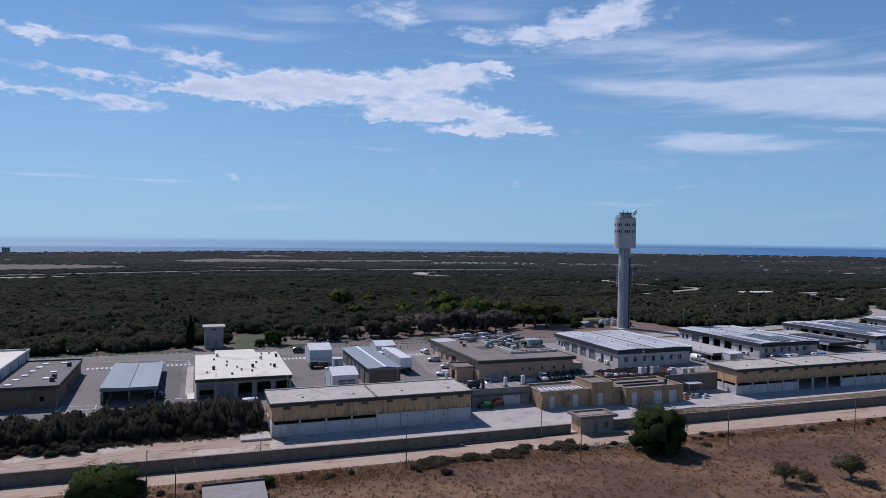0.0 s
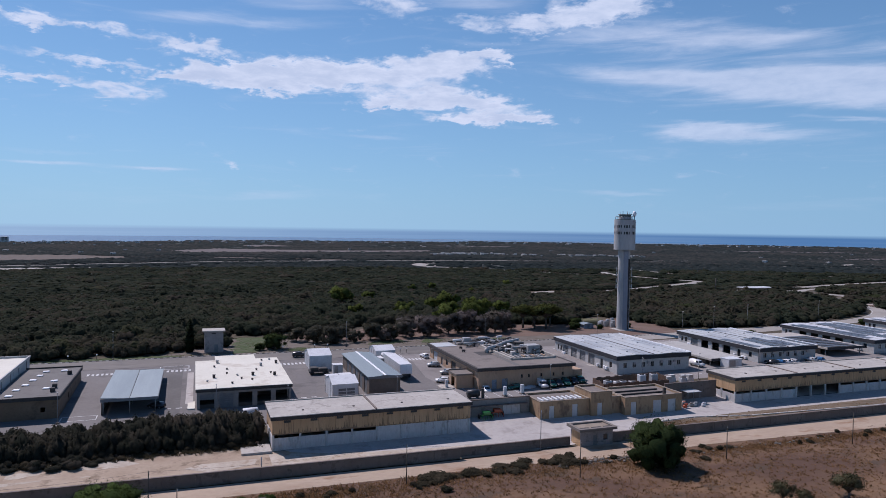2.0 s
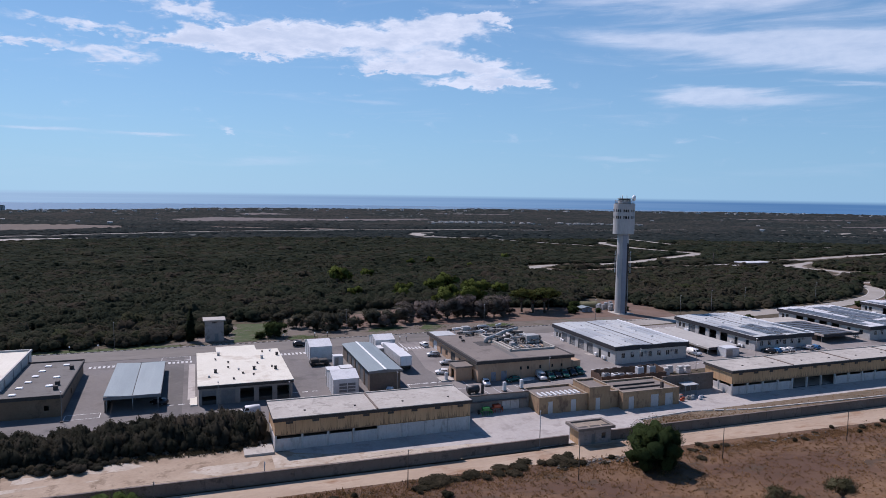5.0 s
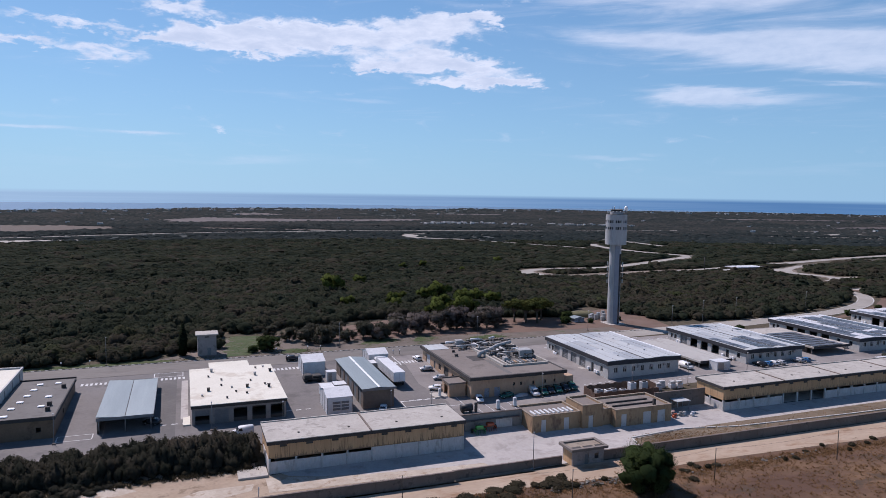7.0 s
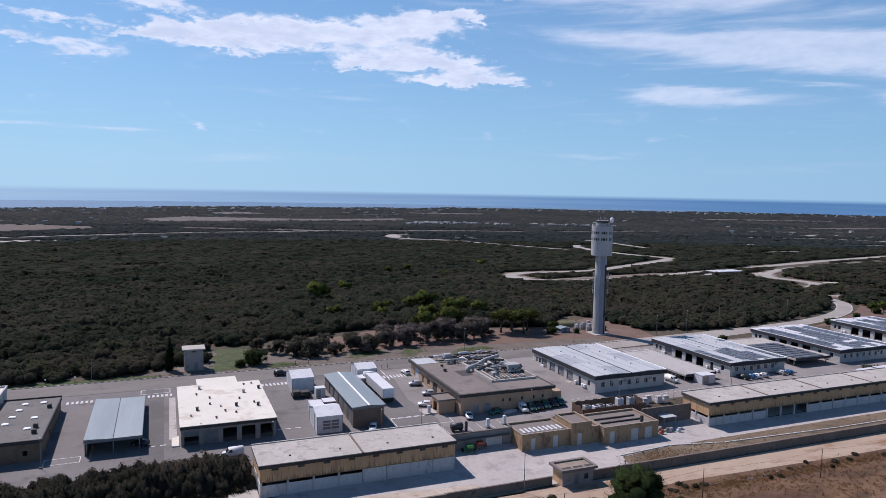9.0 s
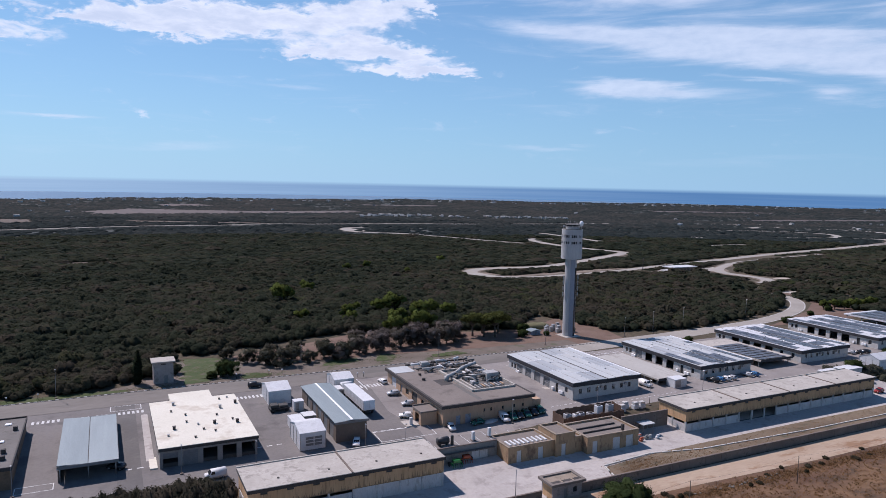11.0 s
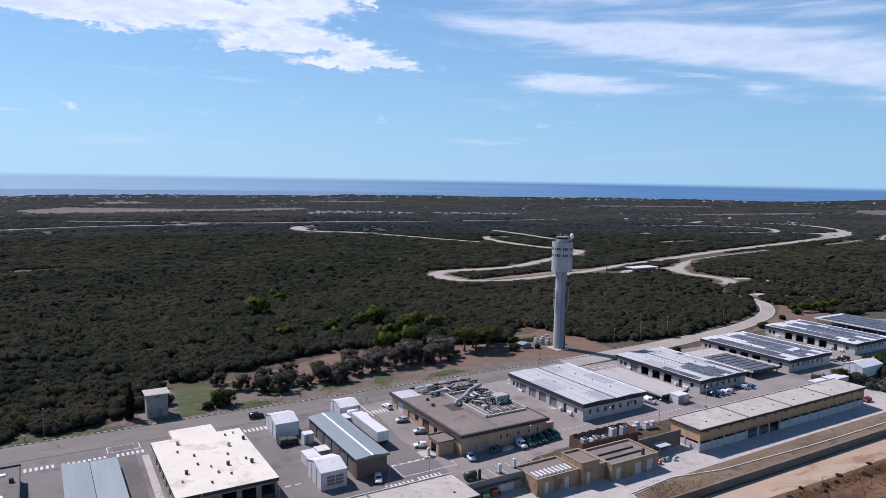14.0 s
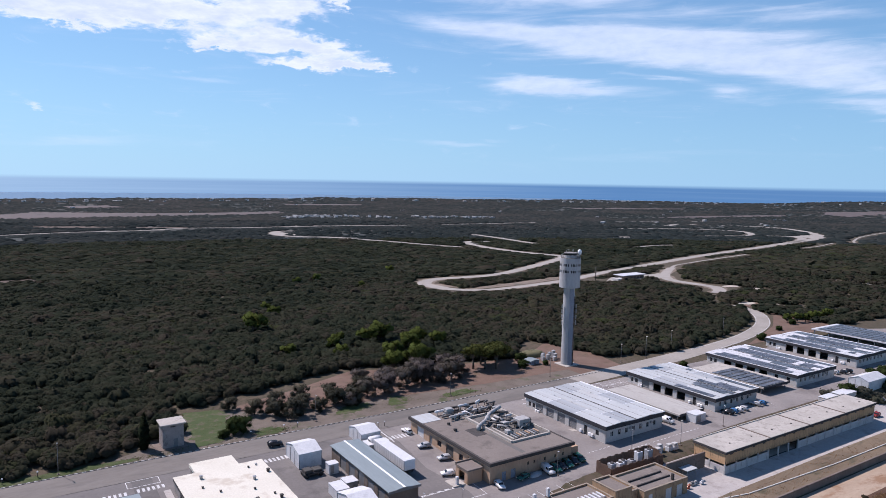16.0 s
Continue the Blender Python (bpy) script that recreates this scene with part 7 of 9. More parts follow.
def place_cars():
    rows = [
        ("hatch", "car_white", 53.6, 122.6, 168, "white hatchback parked beside the office block"),
        ("hatch", "car_green", 59.6, 122.8, 100, "dark green car parked by the office block"),
        ("van", "car_white", 65.7, 122.4, 172, "white van parked in the row of green cars"),
        ("suv", "car_green", 67.7, 122.3, 170, "dark green car parked in a row"),
        ("suv", "car_dark", 69.3, 122.4, 172, "black car parked in a row"),
        ("suv", "car_green", 71.2, 122.5, 168, "dark green car parked in a row"),
        ("suv", "car_dark", 73.1, 122.8, 170, "black car parked in a row"),
        ("suv", "car_green", 75.0, 123.1, 170, "dark green car at the end of the row"),
        ("hatch", "car_white", 50.9, 153.2, 5, "white car parked at the block's rear corner"),
        ("hatch", "car_silver", 50.2, 144.6, 80, "silver car parked against the beige wall"),
        ("hatch", "car_silver", 50.8, 137.6, 80, "silver car parked against the beige wall"),
        ("hatch", "car_white", 47.6, 131.4, 70, "pale car parked beside the porch"),
        ("hatch", "car_white", 33.8, 122.4, 158, "white hatchback parked in front of the shed"),
        ("suv", "car_dark", 126.4, 123.6, 8, "black car parked in front of the hangar"),
        ("hatch", "car_blue", 128.4, 123.5, 10, "dark blue car parked in front of the hangar"),
        ("hatch", "car_white", 130.2, 123.4, 6, "white car parked in front of the hangar"),
        ("hatch", "car_silver", 132.4, 123.4, 8, "silver car parked in front of the hangar"),
        ("hatch", "car_silver", 138.6, 123.8, 10, "pale car parked in front of the hangar"),
        ("hatch", "car_blue", 140.6, 123.6, 8, "bright blue car parked in front of the hangar"),
        ("van", "car_white", 108.3, 127.6, 190, "white pick-up van between hangar and canopy"),
        ("hatch", "car_red", 164.4, 106.2, 95, "red car beside the long warehouse"),
        ("hatch", "car_silver", 187.6, 129.0, 10, "grey car beside the far hangar"),
        ("hatch", "car_dark", 190.0, 128.0, 10, "black car beside the far hangar"),
        ("suv", "car_dark", 192.4, 127.6, 10, "black car beside the far hangar"),
        ("suv", "car_dark", 22.6, 160.0, 265, "black car on the service road"),
        ("hatch", "car_dark", -6.3, 127.4, 60, "dark car half under the blue-grey canopy"),
        ("van", "tent_white", 8.2, 118.2, 92, "white van behind the dark hedge"),
    ]
    made = {}
    for kind, paint, x, y, rz, label in rows:
        e = 0.6
        m = pose(x, y, gz(x, y) + 0.08, 0, 0, rz)
        slope = Matrix.Rotation(math.atan2(gz(x, y + e) - gz(x, y - e), 2 * e), 4, "X")
        m = Matrix.Translation(m.translation) @ slope @ pose(0, 0, 0, 0, 0, rz)
        if (kind, paint) not in made:
            ob = build_car(kind, paint, label)
            for o in ob.children_recursive:
                o.data.transform(Matrix.Scale(1 / PLAN, 4))
            ob.matrix_basis = m
            made[kind, paint] = ob
        else:
            ob = copy_thing(made[kind, paint], m)
            ob["label"] = label



def covered_load():
    z = gz(62.9, 122.8) + 0.04
    root = thing("covered_load", (62.9, 122.8, z), "low load under a pale tarpaulin beside the green car", "tarpaulin")
    bm = bmesh.new()
    bmesh.ops.create_uvsphere(bm, u_segments=20, v_segments=10, radius=1, matrix=Matrix.Translation((62.9, 122.8, z)) @ Matrix.Rotation(0.3, 4, "Z") @ Matrix.Diagonal((1.9, 0.85, 0.42, 1)))
    bmesh.ops.delete(bm, geom=[v for v in bm.verts if v.co.z < z - 0.05], context="VERTS")
    rng = random.Random(3)
    for v in bm.verts:
        v.co += Vector((rng.uniform(-0.05, 0.05), rng.uniform(-0.05, 0.05), rng.uniform(-0.03, 0.05)))
    part("tarpaulin", bm, "wall_white", root, smooth=True)


covered_load()
place_cars()


def lorry():
    z = gz(41, 141)
    root = thing("articulated_lorry", (40.8, 142, z), "white articulated lorry with long box trailer", "lorry")
    x0, x1 = 39.5, 42.0
    part("trailer", boxes((x0, x1, 134.6, 147.6, z + 1.05, z + 3.1), bevel=0.05), "tent_white", root, "white ribbed box trailer")
    for i in range(14):
        y = 135.0 + i * 0.92
        part("rib", boxes((x0 - 0.03, x0 - 0.005, y, y + 0.06, z + 1.1, z + 3.05), (x1 + 0.005, x1 + 0.03, y, y + 0.06, z + 1.1, z + 3.05)), "flashing", root)
    part("rear_door", boxes((x0 + 0.08, 40.72, 134.55, 134.595, z + 1.15, z + 3.0), (40.78, x1 - 0.08, 134.55, 134.595, z + 1.15, z + 3.0)), "flashing", root)
    part("chassis", boxes((x0 + 0.5, x1 - 0.5, 134.8, 149.6, z + 0.7, z + 1.0)), "black_plastic", root)
    bm = bmesh.new()
    prism(bm, [(148.2, z + 0.5), (150.4, z + 0.5), (150.5, z + 1.5), (150.2, z + 2.8), (149.4, z + 3.0), (148.2, z + 3.0)], "x", x0 + 0.05, x1 - 0.05)
    bmesh.ops.bevel(bm, geom=bm.edges[:], offset=0.1, segments=2, affect="EDGES")
    part("cab", bm, "tent_white", root, smooth=True)
    part("windscreen", boxes((x0 + 0.25, x1 - 0.25, 150.36, 150.44, z + 1.6, z + 2.4)), "glass_dark", root)
    part("side_window", boxes((x0 + 0.01, x0 + 0.04, 149, 150, z + 1.7, z + 2.4), (x1 - 0.04, x1 - 0.01, 149, 150, z + 1.7, z + 2.4)), "glass_dark", root)
    for y in (135.8, 137.0, 138.2, 148.0, 149.8):
        for x in (x0 + 0.02, x1 - 0.32):
            rod("wheel", (x, y, z + 0.5), (x + 0.3, y, z + 0.5), 0.5, "tyre", root, 16)


lorry()


def farm_tools():
    for x, y, mat, lab in ((47.2, 108.0, "paint_green", "green farm implement against the yard wall"), (49.6, 108.8, "paint_red", "orange-red farm implement against the yard wall")):
        z = gz(x, y) + 0.05
        root = thing("farm_implement", (x, y, z), lab, "implement")
        part("drawbar", boxes((x - 1.1, x + 1.1, y - 0.1, y + 0.1, z + 0.55, z + 0.75), (x - 1.0, x - 0.85, y - 0.7, y + 0.7, z + 0.4, z + 0.6), (x + 0.85, x + 1.0, y - 0.7, y + 0.7, z + 0.4, z + 0.6), bevel=0.03), mat, root)
        part("hopper", boxes((x - 0.7, x + 0.7, y - 0.45, y + 0.45, z + 0.76, z + 1.3), bevel=0.12), mat, root)
        for k in range(5):
            rod("tine", (x - 0.9 + k * 0.45, y - 0.5, z + 0.6), (x - 0.95 + k * 0.45, y - 0.8, z), 0.05, mat, root, 6)
        for s in (-1, 1):
            rod("wheel", (x + s * 1.15, y + 0.3, z + 0.38), (x + s * 1.3, y + 0.3, z + 0.38), 0.38, "tyre", root, 14)


farm_tools()


# ---- poles and lamps ----
def street_lamp(x, y, h, label="slim grey street lamp"):
    z = gz(x, y)
    root = thing("street_lamp", (x, y, z), label, "street lamp", "street lamps")
    rod("pole", (x, y, z - 0.1), (x, y, z + h), 0.06, "pole_grey", root, 8, 0.035)
    part("lamp_head", boxes((x - 0.1, x + 0.1, y - 0.4, y + 0.1, z + h, z + h + 0.1), bevel=0.03), "steel", root)
    part("foot", boxes((x - 0.25, x + 0.25, y - 0.25, y + 0.25, z - 0.1, z + 0.2)), "wall_concrete", root)


for x, y, h in ((-17.1, 166.6, 6.2), (35.5, 168.8, 6.2), (73.1, 168.6, 6.0), (108, 168.8, 6.0), (3.3, 121.6, 5.0), (34.4, 119.2, 5.0), (66.4, 120.4, 5.0), (99.8, 117.0, 5.6), (41.9, 118.2, 4.4), (88.4, 120.8, 4.6), (-20.6, 122.6, 5.0), (15.0, 119.8, 4.6), (150, 169.6, 7.0), (165, 171.6, 7.0), (138, 169.2, 6.0), (200, 176, 7), (-52, 167, 6.2), (118, 119, 5)):
    street_lamp(x, y, h)


def bollard_lamp(x, y):
    z = gz(x, y)
    root = thing("post_lamp", (x, y, z), "low white globe post at the roadside", "lamp", "globe posts")
    rod("pole", (x, y, z), (x, y, z + 1.0), 0.06, "fascia_dark", root)
    bm = bmesh.new()
    bmesh.ops.create_uvsphere(bm, u_segments=12, v_segments=8, radius=0.17, matrix=Matrix.Translation((x, y, z + 1.1)))
    part("globe", bm, "flashing", root, smooth=True)


for x, y in ((-20.4, 167.2), (19.8, 167.4), (30.5, 167.4), (46.6, 158.9), (48.2, 158.8), (-26, 167), (27.4, 167.6)):
    bollard_lamp(x, y)


def wire_pole(x, y, h, mat, label):
    z = gz(x, y)
    root = thing("utility_pole", (x, y, z), label, "pole", "line of poles")
    rod("pole", (x, y, z - 0.2), (x, y, z + h), 0.075, mat, root, 8, 0.05)
    rod("insulator", (x + 0.07, y, z + h - 0.3), (x + 0.07, y, z + h - 0.1), 0.035, "flashing", root, 6)
    return Vector((x, y, z + h - 0.1))


tops = [wire_pole(x, y, h, "wood_pole", "dark weathered wooden pole at the field's edge") for x, y, h in ((-30.5, 84.6, 5.2), (-5.1, 84.2, 5.2), (-2.0, 82.0, 3.6), (25.7, 84.4, 5.3), (48.6, 79.6, 5.0), (73.2, 79.6, 5.0), (98, 79.4, 5.0), (123, 79.2, 5.0))]
wire_pole(48.9, 91.4, 6.2, "steel", "tall steel pole against the boundary wall")
wire_pole(8.2, 93.0, 2.6, "steel", "thin steel post by the boundary wall")


def wires():
    run = [t for i, t in enumerate(tops) if i != 2]
    for a, b in zip(run[:-1], run[1:]):
        cu = bpy.data.curves.new("cable", "CURVE")
        cu.dimensions = "3D"
        cu.bevel_depth = 0.007
        sp = cu.splines.new("POLY")
        sp.points.add(8)
        for i in range(9):
            t = i / 8
            p = a.lerp(b, t) - Vector((0, 0, 0.5 * 4 * t * (1 - t)))
            sp.points[i].co = (*p, 1)
        cu.materials.append(M["black_plastic"])
        tagged(new("overhead_cable", cu), "thin black cable slung between the poles", "cable", "overhead cables")


wires()


# ---- plants ----
def ico(sub):
    bm = bmesh.new()
    bmesh.ops.create_icosphere(bm, subdivisions=sub, radius=1)
    v = np.array([x.co[:] for x in bm.verts])
    f = np.array([[x.index for x in t.verts] for t in bm.faces])
    bm.free()
    return v, f


ICO = {1: ico(1), 2: ico(2)}


def lump(rng, sub, lobes, leaves, flat=0.75, leaf=0.08):
    """A bush: several ragged lobes, with loose sprays of leaves standing out of them. Unit size."""
    V, F, n = [], [], 0
    bv, bf = ICO[sub]
    centres = []
    for k in range(lobes):
        if lobes == 1:
            c, s = np.array([0, 0, 0.45]), 0.62
        else:
            a = rng.uniform(0, math.tau)
            d = rng.uniform(0.15, 0.42) if k else 0
            c = np.array([d * math.cos(a), d * math.sin(a), rng.uniform(0.35, 0.62) if k else 0.5])
            s = rng.uniform(0.34, 0.5)
        v = bv * (1 + rng.uniform(-0.17, 0.17, (len(bv), 1))) * s * np.array([1, 1, flat]) + c
        v[:, 2] = np.maximum(v[:, 2], -0.05)
        V.append(v)
        F.append(bf + n)
        n += len(v)
        centres.append((c, s))
    for k in range(leaves):
        c, s = centres[rng.integers(len(centres))]
        d = rng.normal(size=3)
        d[2] = abs(d[2]) * 0.95 - 0.15
        d /= np.linalg.norm(d)
        p = c + d * s * np.array([1, 1, flat]) * rng.uniform(0.85, 1.2)
        u = np.cross(d, rng.normal(size=3))
        u /= np.linalg.norm(u) + 1e-6
        w = np.cross(d, u) * rng.uniform(-1, 1) + d * rng.uniform(0.0, 1.0)
        r = leaf * rng.uniform(0.5, 1.4)
        V.append(np.array([p - u * r, p + u * r, p + w * r * 1.7]))
        F.append(np.array([[n, n + 1, n + 2]]))
        n += 3
    return np.concatenate(V), np.concatenate(F)


def leafy(rng, heads, leaves, leaf, sub=1, lift=1.0):
    """A scrub crown: small dark cores under a loose shell of leaf sprays. Unit size; gives each point's tint offset and normal too."""
    V, F, T, N, n = [], [], [], [], 0
    bv, bf = ICO[sub]
    cores = []
    for k in range(heads):
        a = rng.uniform(0, math.tau)
        d = 0 if heads == 1 else rng.uniform(0.25, 0.5)
        c = np.array([d * math.cos(a), d * math.sin(a), rng.uniform(0.38, 0.6)])
        s = rng.uniform(0.6, 0.75) if heads == 1 else rng.uniform(0.36, 0.56)
        shape = np.array([s, s, min(s * 0.95, c[2] + 0.02)])
        v = bv * (1 + rng.uniform(-0.16, 0.16, (len(bv), 1))) * shape * 0.95 + c
        V.append(v)
        F.append(bf + n)
        T.append(np.full(len(v), 0.0))
        N.append(bv + np.array([0, 0, lift]))
        n += len(v)
        cores.append((c, shape))
    for k in range(leaves):
        c, shape = cores[k % heads]
        d = rng.normal(size=3)
        d[2] = abs(d[2]) * 1.1 - 0.25
        d /= np.linalg.norm(d)
        p = c + d * shape * rng.uniform(0.86, 1.08)
        up = d + np.array([0, 0, 0.35]) + rng.normal(0, 0.28, 3)
        u = np.cross(up, rng.normal(size=3))
        u /= np.linalg.norm(u) + 1e-6
        w = np.cross(up, u)
        w /= np.linalg.norm(w) + 1e-6
        r = leaf * rng.uniform(0.55, 1.35)
        V.append(np.array([p - u * r - w * r * 0.6, p + u * r - w * r * 0.6, p + w * r * 1.2]))
        F.append(np.array([[n, n + 1, n + 2]]))
        T.append(np.full(3, rng.normal(0.0, 0.035)))
        N.append(np.repeat((d + np.array([0, 0, lift]) + rng.normal(0, 0.05, 3))[None], 3, 0))
        n += 3
    N = np.concatenate(N)
    return np.concatenate(V), np.concatenate(F), np.concatenate(T), N / np.linalg.norm(N, axis=1)[:, None]


def dome(rng, n, ring):
    """A far tree crown of few faces. Unit size."""
    a = np.arange(n) / n * math.tau + rng.uniform(0, 1)
    foot = np.stack([np.cos(a), np.sin(a), np.full(n, -0.05)], 1) * (1 + rng.uniform(-0.2, 0.2, (n, 1)))
    V, F = [foot], []
    last = 0
    if ring:
        V.append(foot * np.array([0.85, 0.85, 1]) + np.array([0, 0, 0.6]) + rng.uniform(-0.1, 0.1, (n, 3)))
        last = n
        for i in range(n):
            j = (i + 1) % n
            F += [[i, j, n + j], [i, n + j, n + i]]
    V.append(np.array([[rng.uniform(-0.2, 0.2), rng.uniform(-0.2, 0.2), 1.0]]))
    F += [[last + i, last + (i + 1) % n, last + n] for i in range(n)]
    return np.concatenate(V), np.array(F)


def scatter(name, variants, x, y, width, height, tint, mat, label, category, seed, sink=0.1):
    """Many plants in one mesh; each keeps its own tint."""
    rng = np.random.default_rng(seed)
    z = ground(x, y)
    pick = rng.integers(len(variants), size=len(x))
    rot = rng.uniform(0, math.tau, len(x))
    cos, sin = np.cos(rot), np.sin(rot)
    VV, FF, TT, NN, off = [], [], [], [], 0
    for k, (v, f, *extra) in enumerate(variants):
        i = np.nonzero(pick == k)[0]
        if not len(i):
            continue
        vx = v[None, :, 0] * cos[i, None] - v[None, :, 1] * sin[i, None]
        vy = v[None, :, 0] * sin[i, None] + v[None, :, 1] * cos[i, None]
        P = np.stack([x[i, None] + vx * width[i, None], y[i, None] + vy * width[i, None], z[i, None] - sink + v[None, :, 2] * height[i, None]], -1)
        VV.append(P.reshape(-1, 3))
        FF.append((f[None] + (off + np.arange(len(i)) * len(v))[:, None, None]).reshape(-1, 3))
        if len(extra) > 1:
            e = extra[1]
            NN.append(np.stack([e[None, :, 0] * cos[i, None] - e[None, :, 1] * sin[i, None], e[None, :, 0] * sin[i, None] + e[None, :, 1] * cos[i, None], np.repeat(e[None, :, 2], len(i), 0)], -1).reshape(-1, 3))
        TT.append((tint[i][:, None] + (extra[0] if extra else np.zeros(len(v)))[None]).ravel())
        off += len(i) * len(v)
    V, F, T = np.concatenate(VV), np.concatenate(FF), np.concatenate(TT)
    me = bpy.data.meshes.new(name)
    me.vertices.add(len(V))
    me.vertices.foreach_set("co", V.astype(np.float32).ravel())
    me.loops.add(F.size)
    me.loops.foreach_set("vertex_index", F.astype(np.int32).ravel())
    me.polygons.add(len(F))
    me.polygons.foreach_set("loop_start", np.arange(0, F.size, 3, dtype=np.int32))
    me.update(calc_edges=True)
    at = me.attributes.new("tint", "FLOAT", "POINT")
    at.data.foreach_set("value", T.astype(np.float32))
    me.shade_smooth()
    if NN:
        me.normals_split_custom_set_from_vertices(np.concatenate(NN).astype(np.float32))
    me.materials.append(M[mat])
    return tagged(new(name, me), label, category, kind="stuff")


def near_line(x, y, c, reach):
    d = np.full(len(x), 1e9)
    for i in range(len(c) - 1):
        a, b = c[i], c[i + 1]
        ab = b - a
        t = np.clip(((x - a[0]) * ab[0] + (y - a[1]) * ab[1]) / (ab @ ab + 1e-9), 0, 1)
        d = np.minimum(d, np.hypot(x - a[0] - t * ab[0], y - a[1] - t * ab[1]))
    return d < reach


def value_noise(x, y, scale, seed):
    return np.array([noise.noise((a / scale + seed, b / scale, seed * 1.7)) for a, b in zip(x, y)])


def inside(x, y, ring):
    """Which points lie within a closed outline."""
    odd = np.zeros(len(x), bool)
    for (xa, ya), (xb, yb) in zip(ring, ring[1:] + ring[:1]):
        if ya != yb:
            odd ^= ((ya > y) != (yb > y)) & (x < (xb - xa) * (y - ya) / (yb - ya) + xa)
    return odd


def woods_mask(x, y):
    edge = np.interp(x, [-200, -12, -3, 6, 8, 24, 40, 62, 82, 100, 112, 126, 134, 140, 148, 160, 185, 210, 236, 252, 262, 270, 300], [168.6, 168.2, 174, 176, 192, 195, 201, 206, 200, 195, 190, 206, 203, 180, 171.5, 171.6, 174.2, 178.5, 189, 203, 218, 236, 240])
    ok = y > edge
    # right of the bend the scrub comes forward again
    ok |= (x > 259) & (y > 165) & (y < 218 + (x - 262) * 0.9)
    for c, reach in [(main_c, 5.2)] + [(l, 11.0) for l in lines[1:]]:
        ok &= ~near_line(x, y, c, reach)
    ok &= ~((x > 284) & (x < 372) & (y > 316) & (y < 352))
    ok &= ~((x > 214) & (x < 330) & (y > 350) & (y < 386) & (np.abs(y - 354 - 0.26 * (x - 225)) < 11))
    for k, (cx, cy, a, b) in enumerate(CLEARINGS):
        ok &= ~((np.abs(x - cx - (cy - y) * -0.3) < a * (0.95 if k < 13 else 0.6)) & (y > cy - b - (10 if k < 13 else 1)) & (y < cy + b * 0.9))
    for ring in FIELDS + PAVED:
        cx, cy = np.mean(ring, axis=0)
        ok &= ~inside(x, y, [(cx + (a - cx) * 0.94, cy + (b - cy) * 0.86) for a, b in ring])
    return ok


def fan(rng, r0, r1, spacing, a0=-20, a1=72):
    area = 0.5 * (r1 * r1 - r0 * r0) * radians(a1 - a0)
    n = int(area / spacing ** 2)
    r = np.sqrt(rng.uniform(r0 * r0, r1 * r1, n))
    a = np.radians(rng.uniform(a0, a1, n))
    return r * np.sin(a), r * np.cos(a)


